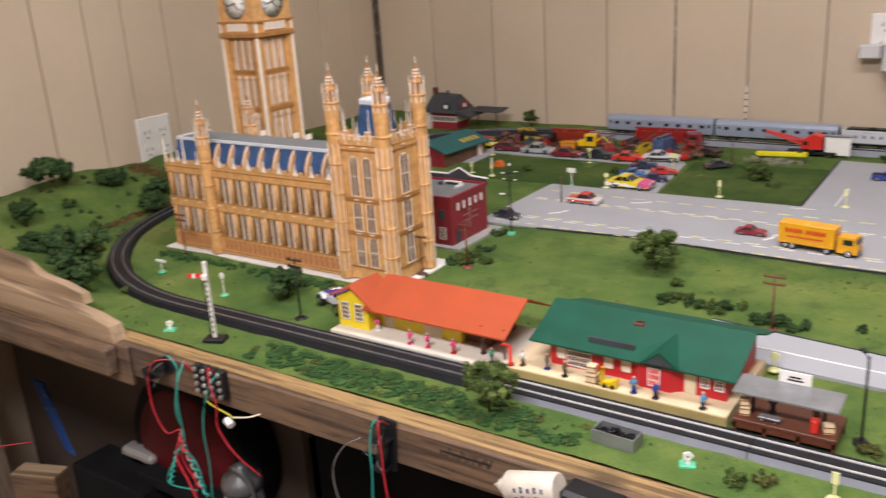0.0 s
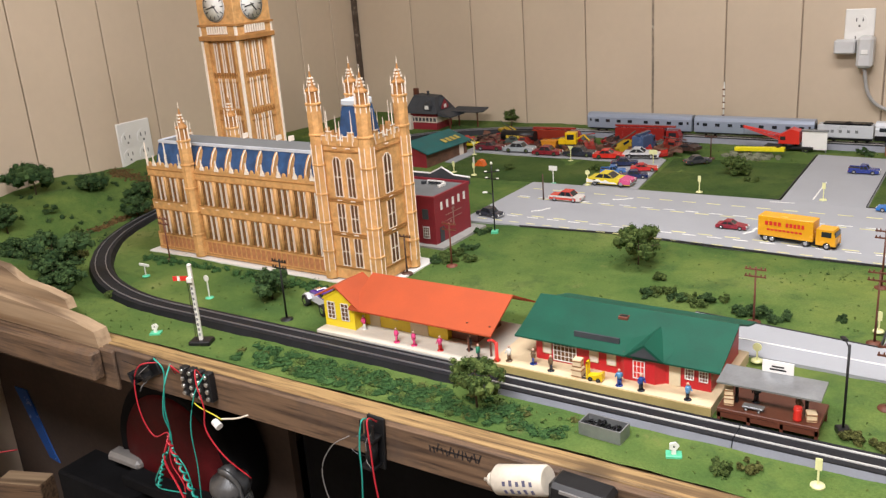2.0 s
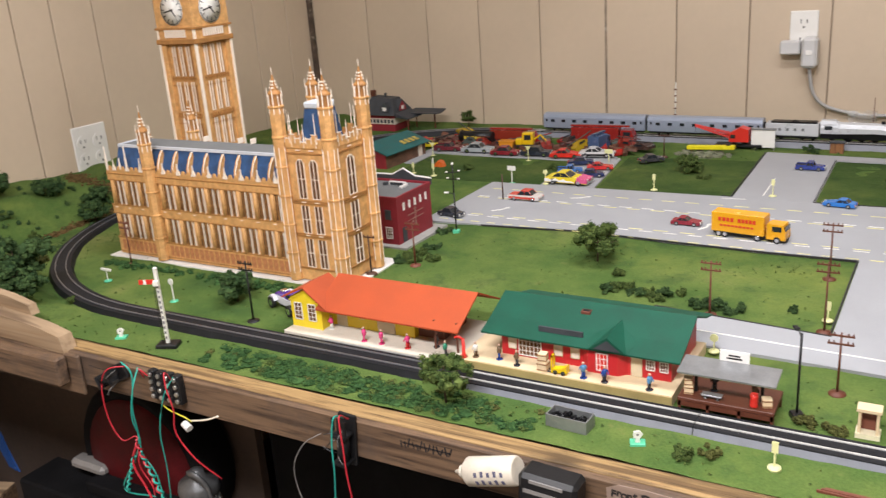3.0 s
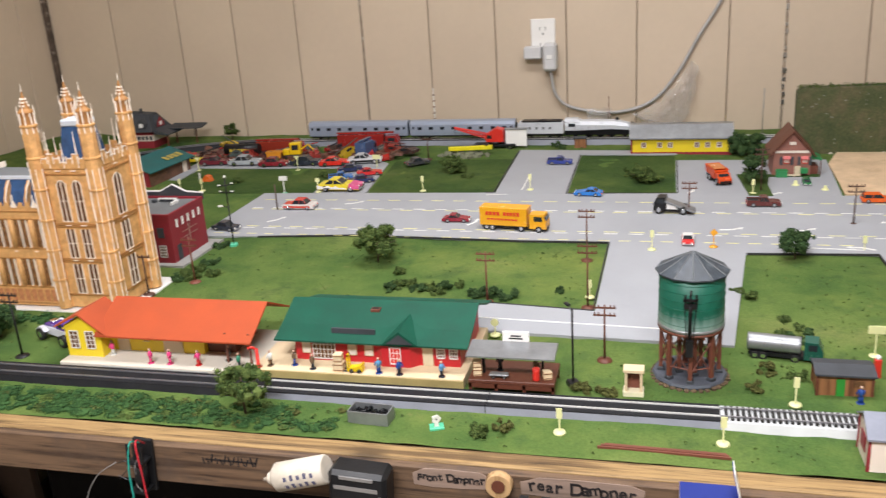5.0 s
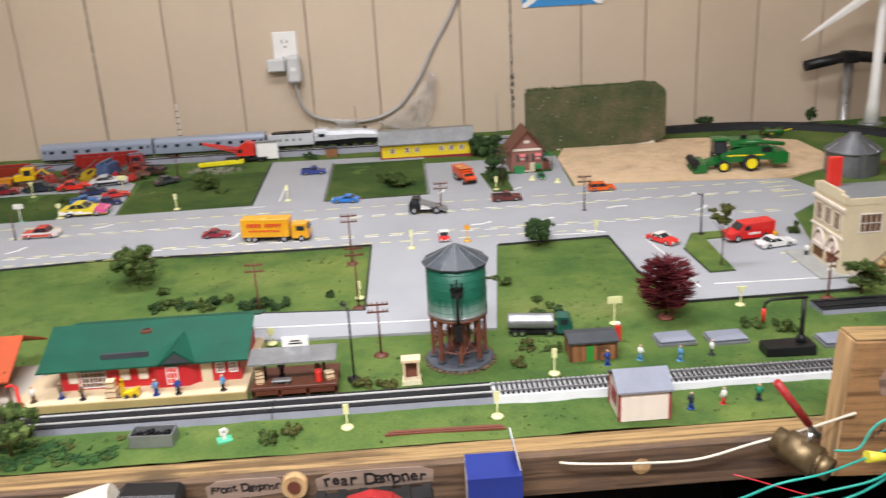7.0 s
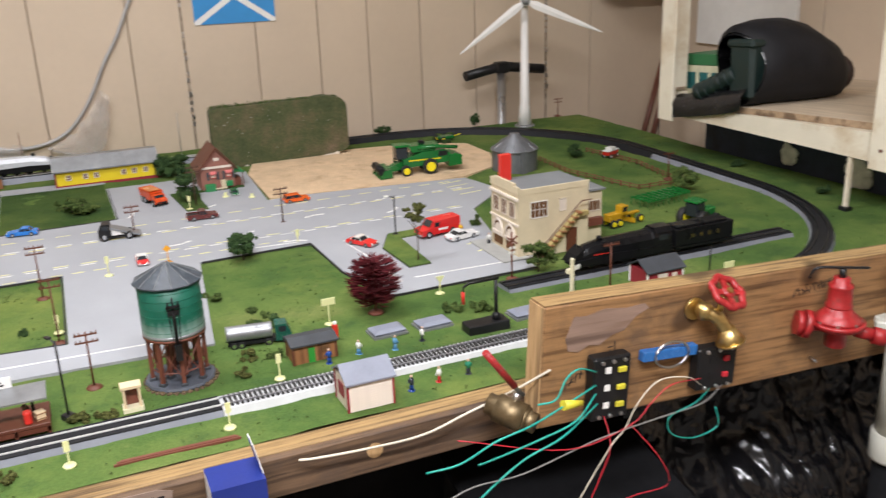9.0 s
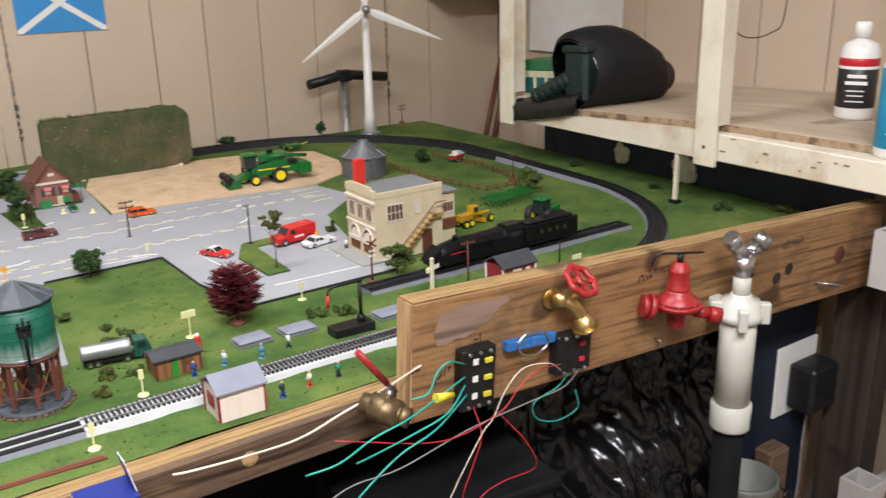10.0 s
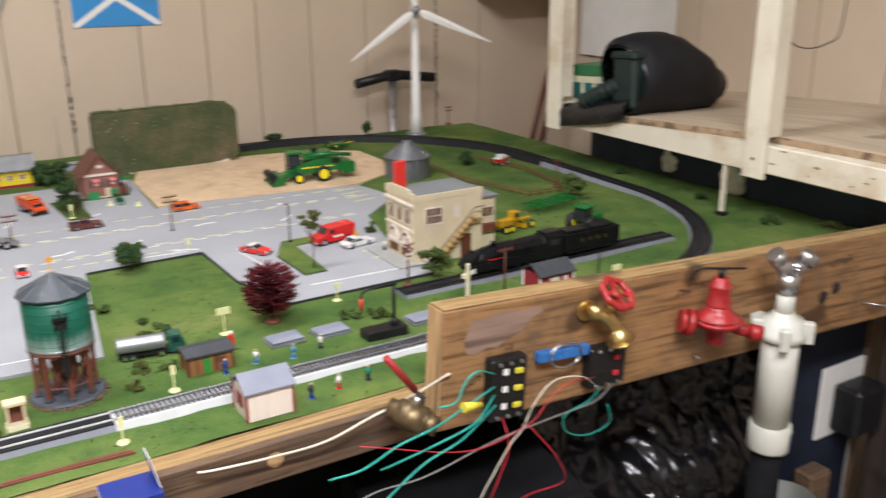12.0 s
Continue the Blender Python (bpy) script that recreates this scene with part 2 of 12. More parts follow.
        for i, flip in ((0, True), (len(profile) - 1, False)):
            if profile[i][0] > 1e-6:
                ring = v[i * n:(i + 1) * n]
                self.add(ring, [tuple(range(n))[::-1] if flip else tuple(range(n))])
        return self

    def ball(self, c, r, n=8, sz=1.0, jitter=0.0, rng=None):
        m = max(3, n // 2)
        prof = [(math.sin(math.pi * i / m), -math.cos(math.pi * i / m)) for i in range(m + 1)]
        v, f = [], []
        for pr, pz in prof:
            for k in range(n):
                q = 1 + (rng.uniform(-jitter, jitter) if rng else 0)
                v.append((c[0] + r * q * pr * math.cos(2 * math.pi * k / n), c[1] + r * q * pr * math.sin(2 * math.pi * k / n), c[2] + r * sz * q * pz))
        for i in range(m):
            f += [(i * n + k, i * n + (k + 1) % n, (i + 1) * n + (k + 1) % n, (i + 1) * n + k) for k in range(n)]
        return self.add(v, f, jitter == 0)

    def xf(self, m, start=0):
        self.v[start:] = [tuple(m @ Vector(p)) for p in self.v[start:]]
        return self

    def data(self, name, material):
        me = bpy.data.meshes.new(name)
        me.from_pydata(self.v, [], self.f)
        me.polygons.foreach_set("use_smooth", self.s)
        bm = bmesh.new()
        bm.from_mesh(me)
        bmesh.ops.remove_doubles(bm, verts=bm.verts, dist=1e-6)
        bmesh.ops.recalc_face_normals(bm, faces=bm.faces)
        bm.to_mesh(me)
        bm.free()
        me.materials.append(material)
        me.update()
        return me


def part(name, mesh, material, parent, label="", at=None):
    """One mesh object under a thing or a part; mesh is a Mesh or shared mesh data."""
    ob = new(name, mesh.data(name, material) if isinstance(mesh, Mesh) else mesh)
    ob.parent = parent
    if at is not None:
        ob.matrix_basis = at
    return tagged(ob, label)


def thing(name, label, category, at=None, group="", kind=""):
    """An Empty at the base of a thing, which parents its parts."""
    ob = new(name)
    ob.empty_display_size = 0.01
    if at is not None:
        ob.matrix_basis = at
    return tagged(ob, label, category, group, kind)


def solid(name, mesh, material, label="", category="", at=None, group="", kind=""):
    """A thing or a piece of the setting that is one mesh."""
    ob = new(name, mesh.data(name, material))
    if at is not None:
        ob.matrix_basis = at
    return tagged(ob, label, category, group, kind)


def arc(cx, cy, r, a0, a1, n):
    return [(cx + r * math.cos(radians(a0 + (a1 - a0) * i / n)), cy + r * math.sin(radians(a0 + (a1 - a0) * i / n))) for i in range(n + 1)]


def writing(name, text, size, material, parent, at, extrude=0.0003, label="", bold=0.0):
    """Flat lettering in the built-in font, turned into a mesh."""
    cu = bpy.data.curves.new(name, "FONT")
    cu.offset = bold
    cu.body, cu.size, cu.extrude, cu.align_x, cu.align_y = text, size, extrude, "CENTER", "CENTER"
    tmp = bpy.data.objects.new(name, cu)
    me = bpy.data.meshes.new_from_object(tmp)
    bpy.data.objects.remove(tmp)
    me.materials.clear()
    me.materials.append(material)
    ob = new(name, me)
    ob.parent, ob.matrix_basis = parent, at
    return tagged(ob, label)


# ---- the room ----
XL, XR, YB, ZC = -1.96, 1.44, -4.2, 2.35


def panelled_wall(name, cuts, dark_at, along, label):
    """A wall backing with panelling boards as pieces; along: 'x' for the back wall, 'y' for a side wall."""
    back = Mesh()
    if along == "x":
        back.box(cuts[0], 0.006, 0, cuts[-1], 0.1, ZC)
    elif along == "l":
        back.box(XL - 0.1, cuts[0], 0, XL - 0.006, cuts[-1], ZC)
    else:
        back.box(XR + 0.006, cuts[0], 0, XR + 0.1, cuts[-1], ZC)
    wall = solid(name, back, GROOVE, label, "wall", kind="structure")
    for a, b in zip(cuts, cuts[1:]):
        m = Mesh()
        g = 0.0028
        if along == "x":
            m.box(a + g / 2, 0.0, 0.0, b - g / 2, 0.0058, ZC, 0.0012)
        elif along == "l":
            m.box(XL - 0.0058, a + g / 2, 0, XL, b - g / 2, ZC, 0.0012)
        else:
            m.box(XR, a + g / 2, 0, XR + 0.0058, b - g / 2, ZC, 0.0012)
        part("panel_board", m, WALL, wall)
    for s in dark_at:
        if along == "x":
            part("panel_seam", Mesh().box(s - 0.0028, -0.0015, 0, s + 0.0028, 0.004, ZC), JOINT, wall, "dark open joint between panelling sheets")
    return wall


panelled_wall("wall_north", [-1.96, -1.754, -1.552, -1.389, -1.209, -1.028, -0.85, -0.68, -0.504, -0.336, -0.125, 0.0, 0.178, 0.341, 0.476, 0.627, 0.793, 1.02, 1.173, 1.44],
              [-1.028, 0.0, 1.02], "x", "beige grooved wood panelling with dark sheet joints")
panelled_wall("wall_west", [-4.2, -3.8, -3.4, -3.0, -2.6, -2.3, -1.95, -1.7, -1.45, -1.27, -1.101, -0.985, -0.89, -0.78, -0.6, -0.42, -0.25, -0.11, 0.0], [], "l", "beige grooved wood panelling")
panelled_wall("wall_east", [-4.2, -3.6, -3.0, -2.4, -2.0, -1.72, -1.5, -1.33, -1.15, -0.97, -0.8, -0.62, -0.45, -0.2, 0.0], [], "r", "beige grooved wood panelling")
solid("corner_seam", Mesh().box(XL, -0.012, 0, XL + 0.014, 0.0, ZC), SEAM, "dark gap in the room corner", "trim", kind="structure")
solid("wall_south", Mesh().box(XL - 0.1, YB - 0.1, 0, XR + 0.1, YB, ZC), WALL, "plain beige wall", "wall", kind="structure")
solid("floor", Mesh().box(XL - 0.1, YB - 0.1, -0.1, XR + 0.1, 0.1, 0), FLOOR, "grey concrete floor", "floor", kind="structure")
solid("ceiling", Mesh().box(XL - 0.1, YB - 0.1, ZC, XR + 0.1, 0.1, ZC + 0.1), CEIL, "off-white ceiling", "ceiling", kind="structure")


# ---- the railway table ----
def ground_height(x, y):
    """Foam scenery: nearly flat, with a hill in the south-west corner."""
    z = T + 0.0022 * noise.noise((x * 9, y * 9, 0)) + 0.0012 * noise.noise((x * 40, y * 40, 3))
    hx = max(0.0, min(1.0, (-1.70 - x) / 0.17))
    fx = max(0.0, min(1.0, (-1.27 - x) / 0.3)) * max(0.0, min(1.0, (-1.33 - y - 0.45 * max(0.0, -1.38 - x)) / 0.05 + 0.2))
    k = max(hx * (0.35 + 0.65 * max(0.0, min(1.0, (-0.45 - y) / 0.35))), fx)
    away = math.hypot(x + 1.23, y - max(-0.945, min(-0.58, y))) - 0.455 if x < -1.23 else abs(y + 1.40)
    k = k * k * (3 - 2 * k) * max(0.0, min(1.0, (away - 0.026) / 0.05))
    return z + k * (0.055 + 0.018 * noise.noise((x * 5, y * 5, 7)) + 0.008 * noise.noise((x * 18, y * 18, 2)))


def rear_edge(x):
    """The table keeps close to the back wall in the west and draws away from it in the east."""
    return -0.002 - 0.082 * max(0.0, min(1.0, (x - 0.05) / 0.3)) - 0.046 * max(0.0, min(1.0, (x - 0.45) / 0.2))


def scenery_sheet():
    nx, ny = 300, 150
    x0, x1, y0 = XL + 0.002, 1.055, -1.487
    v = [(x0 + (x1 - x0) * i / nx, y0 + (rear_edge(x0 + (x1 - x0) * i / nx) - y0) * j / ny) for j in range(ny + 1) for i in range(nx + 1)]
    v = [(x, y, ground_height(x, y)) for x, y in v]
    f = [(j * (nx + 1) + i, j * (nx + 1) + i + 1, (j + 1) * (nx + 1) + i + 1, (j + 1) * (nx + 1) + i) for j in range(ny) for i in range(nx)]
    return Mesh().add(v, f, True)


solid("ground", scenery_sheet(), GRASS, "green foam-turf model scenery on the railway table", "ground", kind="structure")
table = thing("railway_table", "rough timber railway table with a weathered front rail", "table")
part("table_deck", Mesh().prism([(XL + 0.003, -1.486), (1.05, -1.486), (1.05, -0.135), (0.65, -0.135), (0.45, -0.089), (0.35, -0.089), (0.05, -0.006), (XL + 0.003, -0.006)], T - 0.03, T - 0.006), PLY, table)
# Paler top, darker front: wood tone plus the fall of light, both as colour.
part("front_rail", Mesh().box(-1.95, -1.5108, T - 0.034, 1.0, -1.4875, T - 0.0005, 0.0015), LUMBER_TOP, table, "planed rail along the table front, paled where lit from above")
part("front_face", Mesh().box(-1.95, -1.5205, T - 0.046, 1.0, -1.5112, T - 0.0015, 0.0018), LUMBER, table, "weathered facing board with pencilled words, darkened as the less lit side")
for x in (-1.9, -0.95, 0.05, 0.96):
    for y in (-1.22, -0.1):
        part("table_leg", Mesh().box(x - 0.04, y - 0.04, 0.001, x + 0.04, y + 0.04, T - 0.031, 0.003), LUMBER, table)


# ---- roads of grey foam sheet ----
def road_piece(name, poly, label, z=0.0032):
    m = Mesh().prism(poly, T - 0.004, T + z)
    return solid(name, m, ROAD, label, "road", kind="structure")


road_piece("road", [(-1.06, -0.60), (-0.58, -0.589), (-0.441, -0.594), (-0.243, -0.589), (0.039, -0.60), (0.10, -0.595), (0.447, -0.64), (0.47, -0.76), (0.36, -0.86),
                    (0.32, -1.02), (0.303, -1.187), (0.073, -1.19), (0.043, -1.067), (0.038, -0.905), (-0.144, -0.912), (-0.18, -1.235), (-0.56, -1.22), (-0.56, -1.128),
                    (-0.345, -1.15), (-0.343, -0.872), (-0.49, -0.872), (-0.77, -0.857), (-0.945, -0.874), (-1.06, -0.88)], "grey model road sheet with dashed lane lines")
road_piece("road_yard", [(-0.58, -0.5885), (-0.589, -0.22), (-0.24, -0.24), (-0.24, -0.275), (-0.445, -0.27), (-0.4415, -0.5935)], "grey model side road")
road_piece("road_station", [(-0.242, -0.5885), (-0.242, -0.33), (0.052, -0.33), (0.0385, -0.5995)], "grey forecourt of the little brick house")
road_piece("road_lot", [(-0.955, -0.592), (-0.842, -0.592), (-0.872, -0.345), (-0.905, -0.318), (-1.36, -0.318), (-1.36, -0.376), (-1.20, -0.384), (-0.968, -0.384)], "narrow grey parking strip", 0.003)
road_piece("road_barn", [(-1.345, -0.49), (-1.318, -0.49), (-1.325, -0.384), (-1.352, -0.378)], "grey lane beside the barn", 0.003)
solid("traffic_island", Mesh().prism([(0.132, -0.996), (0.136, -1.099), (0.171, -1.098), (0.176, -0.960), (0.285, -0.950), (0.285, -0.926), (0.165, -0.930)], T + 0.0033, T + 0.0058), GRASS, "small grassy traffic island", "island", kind="structure")


# The lawn turf again at a lower tone, for the back pieces.
DARK_LAWN = grass_material("darker_turf", 0.62)
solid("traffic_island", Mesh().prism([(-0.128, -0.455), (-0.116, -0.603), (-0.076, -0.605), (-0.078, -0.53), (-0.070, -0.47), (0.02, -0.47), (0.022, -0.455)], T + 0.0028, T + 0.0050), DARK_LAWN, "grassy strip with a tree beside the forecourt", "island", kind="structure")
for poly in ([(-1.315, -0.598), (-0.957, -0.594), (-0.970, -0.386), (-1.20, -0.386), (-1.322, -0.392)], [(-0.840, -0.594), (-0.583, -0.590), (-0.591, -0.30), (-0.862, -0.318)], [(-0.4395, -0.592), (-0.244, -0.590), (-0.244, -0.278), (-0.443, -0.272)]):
    solid("back_lawn", Mesh().prism(poly, T - 0.002, T + 0.0013), DARK_LAWN, "darker green turf between the model roads", "lawn", kind="structure")


def edging(points, w=0.0010):
    m = Mesh()
    for (xa, ya), (xb, yb) in zip(points, points[1:]):
        d = Vector((xb - xa, yb - ya)).normalized() * w
        n = Vector((-d.y, d.x))
        m.prism([(xa - n.x, ya - n.y), (xb - n.x, yb - n.y), (xb + n.x, yb + n.y), (xa + n.x, ya + n.y)], T + 0.001, T + 0.0038)
    return m


solid("kerb_edging", edging([(-0.945, -0.876), (-0.77, -0.859), (-0.49, -0.8745), (-0.3455, -0.8745), (-0.3475, -1.148), (-0.56, -1.1265)]), ROAD_EDGE, "thin black edge between turf and road", "kerb", kind="structure")
solid("kerb_edging_north", edging([(-0.60, -0.585), (-0.584, -0.587), (-0.592, -0.222)]), ROAD_EDGE, "thin black edge between turf and road", "kerb", kind="structure")
solid("kerb_edging_lawn", edging([(-0.447, -0.267), (-0.4435, -0.5905), (-0.2395, -0.5865), (-0.2395, -0.332)]), ROAD_EDGE, "thin black edge between turf and road", "kerb", kind="structure")
solid("kerb_edging_island", edging([(0.164, -0.9295), (0.1315, -0.996), (0.1355, -1.0995), (0.1715, -1.0985), (0.1765, -0.961)]), ROAD_EDGE, "thin black edge round the traffic island", "kerb", kind="structure")
solid("kerb_edging_park", edging([(-0.142, -0.9145), (0.0365, -0.9075), (0.0405, -1.068), (0.071, -1.1925), (0.305, -1.1895)]), ROAD_EDGE, "thin black edge between turf and road", "kerb", kind="structure")


def dashes(name, xa, ya, xb, yb, n, fill, material, label):
    """A dashed line of n strokes, laid on the road."""
    m = Mesh()
    d = Vector((xb - xa, yb - ya))
    u = d.normalized()
    s = Vector((-u.y, u.x)) * 0.0012
    for i in range(n):
        a = Vector((xa, ya)) + d * ((i + 0.1) / n)
        b = a + d * (fill / n)
        m.prism([tuple(a - s), tuple(b - s), tuple(b + s), tuple(a + s)], T + 0.0030, T + 0.0036)
    return solid(name, m, material, label, "road marking", kind="structure")


for y, mt, n, xe in ((-0.647, LINE_Y, 34, 0.42), (-0.704, LINE_W, 36, 0.42), (-0.712, LINE_Y, 34, 0.42), (-0.818, LINE_Y, 33, 0.36), (-0.827, LINE_W, 35, 0.36), (-0.860, LINE_Y, 33, 0.02)):
    dashes("road_marking", -1.04, y, xe, y - (0.012 if y < -0.8 else 0.006), n, 0.55, mt, "dashed lane line on the model road")
for a in ((-0.533, -0.426, -0.531, -0.585, 1), (-0.56, -1.18, -0.20, -1.20, 1), (0.088, -0.929, 0.099, -1.03, 1), (0.099, -1.03, 0.105, -1.162, 1), (0.104, -1.140, 0.335, -1.148, 1), (-0.60, -0.605, -0.55, -0.60, 1),
          (-0.06, -0.885, 0.03, -0.892, 1), (0.086, -0.926, 0.112, -0.918, 1)):
    dashes("road_marking", *a, 0.8, LINE_W, "white line on the model road")


def turn_arrow(x, y, turn):
    """A bent white arrow painted on the road."""
    m = Mesh()
    z0, z1 = T + 0.0030, T + 0.0036
    m.prism([(-0.020, -0.0022), (0.0, -0.0022), (0.0008, 0.0022), (-0.020, 0.0022)], z0, z1).prism([(0.0, -0.0022), (0.0115, 0.0040), (0.0095, 0.0078), (-0.0004, 0.0022)], z0, z1)
    m.prism([(0.008, 0.009), (0.0135, 0.0012), (0.0185, 0.0098)], z0, z1)
    solid("road_arrow", m, LINE_W, "worn white turn arrow on the model road", "road marking", pose(x, y, 0, 0, 0, turn), kind="structure")


for a in ((0.087, -0.75, 175), (0.229, -0.795, 30), (-0.074, -0.592, 10), (-0.211, -0.571, 60), (-0.156, -0.802, 5), (-0.047, -0.802, 10), (0.018, -0.880, 150), (-0.839, -0.668, 20), (-0.579, -0.780, 60), (-0.95, -0.78, 40)):
    turn_arrow(*a)
for y in (-0.660, -0.690, -0.721, -0.752):
    dashes("bay_marking", 0.376, y - 0.006, 0.428, y, 1, 0.9, LINE_Y, "yellow parking bay line")
for y in (-1.044, -1.083):
    dashes("bay_marking", 0.256, y, 0.290, y + 0.012, 1, 0.9, LINE_Y, "yellow parking bay line")
solid("sand_field", Mesh().prism([(0.045, -0.588), (0.052, -0.36), (0.085, -0.255), (0.34, -0.24), (0.50, -0.262), (0.60, -0.33), (0.60, -0.46), (0.55, -0.58), (0.45, -0.63), (0.40, -0.632), (0.11, -0.592)], T - 0.003, T + 0.0036),
      SAND, "tan gritty sand field for the farm machines", "field", kind="structure")


# ---- track ----
YF, YK, XE, XW = -1.40, -0.15, 0.905, -1.685
RW, RF, RK = 0.455, 0.42, 0.455
loop = []
loop += [(x, YF) for x in np.linspace(-1.23, 0.485, 60)]
loop += arc(0.485, YF + RF, RF, -90, 0, 16)[1:]
loop += [(XE, y) for y in np.linspace(YF + RF, YK - RK, 14)][1:]
loop += arc(XE - RK, YK - RK, RK, 0, 90, 20)[1:]
YW = -0.125       # the back run drifts towards the wall as it goes west
loop += [(x, YK + (YW - YK) * (XE - RK - x) / (XE - RK + 1.23)) for x in np.linspace(XE - RK, -1.23, 50)][1:]
loop += arc(-1.23, YW - RW, RW, 90, 180, 20)[1:]
loop += [(XW, y) for y in np.linspace(YW - RW, YF + RW, 12)][1:]
loop += arc(-1.23, YF + RW, RW, 180, 270, 20)[1:-1]
loop = [(float(x), float(y)) for x, y in loop]


def sink(y):
    """How deep the roadbed is bedded in the foam: 5 mm along the front, none at the back wall."""
    return 0.005 * max(0.0, min(1.0, (-0.6 - y) / 0.5))


def sides(points, closed):
    """Unit left-hand normals along a path."""
    out = []
    n = len(points)
    for i in range(n):
        a = points[(i - 1) % n] if closed or i > 0 else points[i]
        b = points[(i + 1) % n] if closed or i < n - 1 else points[i]
        d = Vector((b[0] - a[0], b[1] - a[1])).normalized()
        out.append((-d.y, d.x))
    return out


def sweep(points, profile, closed=False):
    """A closed (offset, z) profile swept along a level path."""
    nr = sides(points, closed)
    k = len(profile)
    v = [(x + nx * o, y + ny * o, z - sink(y)) for (x, y), (nx, ny) in zip(points, nr) for o, z in profile]
    n = len(points)
    f = []
    for i in range(n if closed else n - 1):
        j = (i + 1) % n
        f += [(i * k + a, i * k + (a + 1) % k, j * k + (a + 1) % k, j * k + a) for a in range(k)]
    m = Mesh().add(v, f)
    if not closed:
        m.add(v[:k], [tuple(range(k))]).add(v[-k:], [tuple(range(k))[::-1]])
    return m


BED = [(-0.0225, T - 0.002), (0.0235, T - 0.002), (0.0165, T + 0.0115), (-0.0165, T + 0.0115)]
TOPW = [(-0.0165, T + 0.0112), (0.0165, T + 0.0112), (0.0160, T + 0.0128), (-0.0160, T + 0.0128)]
RAILP = [(-0.0007, T + 0.0126), (0.0007, T + 0.0126), (0.0007, T + 0.0143), (-0.0007, T + 0.0143)]


RAIL_MID = mat("worn_rail", (0.34, 0.34, 0.36), 0.35, 0.7, 0.15)


def track(name, points, bed, top, rail, label, sleepers):
    th = thing(name, label, "track")
    part("roadbed", sweep(points, BED), bed, th)
    if top:
        part("sleeper_web", sweep(points, TOPW), top, th)
    for o in (-0.00825, 0.00825):
        part("rail", sweep(points, [(a + o, z) for a, z in RAILP]), rail, th)
    if sleepers:
        nr = sides(points, False)
        acc, last = 0.0, points[0]
        base = Mesh().box(-0.0014, -0.0124, T + 0.0112, 0.0014, 0.0124, T + 0.0137).data("sleeper", SLEEPER)
        for (x, y), (nx, ny) in zip(points, nr):
            acc += math.hypot(x - last[0], y - last[1])
            last = (x, y)
            if acc >= sleepers:
                acc = 0.0
                part("sleeper", base, None, th, at=pose(x, y, -sink(y), 0, 0, math.degrees(math.atan2(ny, nx)) - 90))
    return th


def between(x0, x1, y, step=0.004):
    n = int(abs(x1 - x0) / step)
    return [(x0 + (x1 - x0) * i / n, y) for i in range(n + 1)]


i0 = next(i for i, p in enumerate(loop) if p[0] > 0.5)
i1 = next(i for i, p in enumerate(loop) if i > i0 and p[1] > YK - 0.004)
i2 = next(i for i, p in enumerate(loop) if i > i1 and p[0] < -1.22)
track("railway_track", loop[i2:] + [loop[0], (-1.0, YF), (-0.7, YF)], BED_BLACK, BED_BLACK, RAIL_MID, "black plastic roadbed track round the west curve", 0)
track("railway_track", [(-0.7, YF), (-0.435, YF)], BED_GREY, BED_BLACK, RAIL, "grey roadbed track with bright rails", 0)
track("railway_track", [(-0.434, YF), (-0.204, YF)], BED_GREY, BED_BLACK, RAIL, "grey roadbed track with bright rails", 0)
track("railway_track", between(-0.2035, 0.40, YF, 0.0027), BED_WHITE, None, RAIL_MID, "white roadbed track with black sleepers", 0.0053)
track("railway_track", [(0.401, YF)] + loop[i0:i0 + 26], BED_GREY, BED_BLACK, RAIL_DARK, "grey roadbed track on the east curve", 0)
i3 = next(i for i, p in enumerate(loop) if i > i1 and p[0] < 0.05)
track("railway_track", loop[i0 + 25:i3 + 1], BED_BLACK, BED_BLACK, RAIL_DARK, "black roadbed track round the north-east curve", 0)
track("railway_track", loop[i3:i2 + 1], BED_GREY, BED_BLACK, RAIL, "grey roadbed track along the back wall", 0)
track("siding_track", between(0.22, 0.735, -1.243, 0.02), BED_GREY, BED_BLACK, RAIL_DARK, "grey roadbed siding holding a black steam engine", 0)


# ---- model buildings ----
TAN = mat("printed_sandstone", (0.66, 0.365, 0.135), 0.6, 0, 0.24, 90, 420, 0.3, stain=(0.52, 0.25, 0.085))
TAN_D = mat("printed_sandstone_shadow", (0.40, 0.19, 0.055), 0.6, 0, 0.2, 60, 400, 0.2)
EDGE = mat("white_card_edge", (0.90, 0.80, 0.68), 0.7, 0, 0.08)
ARCADE = mat("printed_blind_arcade", (0.50, 0.21, 0.085), 0.65, 0, 0.25, 120, 500, 0.2)
GLAZE = dull(mat("printed_window", (0.15, 0.075, 0.034), 0.7, 0, 0.4, 220, 600, 0.1), 0.15)
BLUE_SLATE = mat("blue_slate_print", (0.024, 0.075, 0.19), 0.6, 0, 0.35, 60, 400, 0.2)
GREY_FLAT = mat("grey_flat_roof", (0.17, 0.18, 0.185), 0.8, 0, 0.1, 20, 300, 0.2)
ORANGE_ROOF = mat("orange_plastic_roof", (0.385, 0.062, 0.014), 0.7, 0, 0.10, 20, 500, 0.15)
YELLOW = mat("yellow_plastic", (0.76, 0.58, 0.02), 0.45, 0, 0.06, 20, 400, 0.1)
GREEN_ROOF = dull(mat("green_plastic_roof", (0.006, 0.072, 0.043), 0.6, 0, 0.16, 30, 500, 0.2), 0.25)
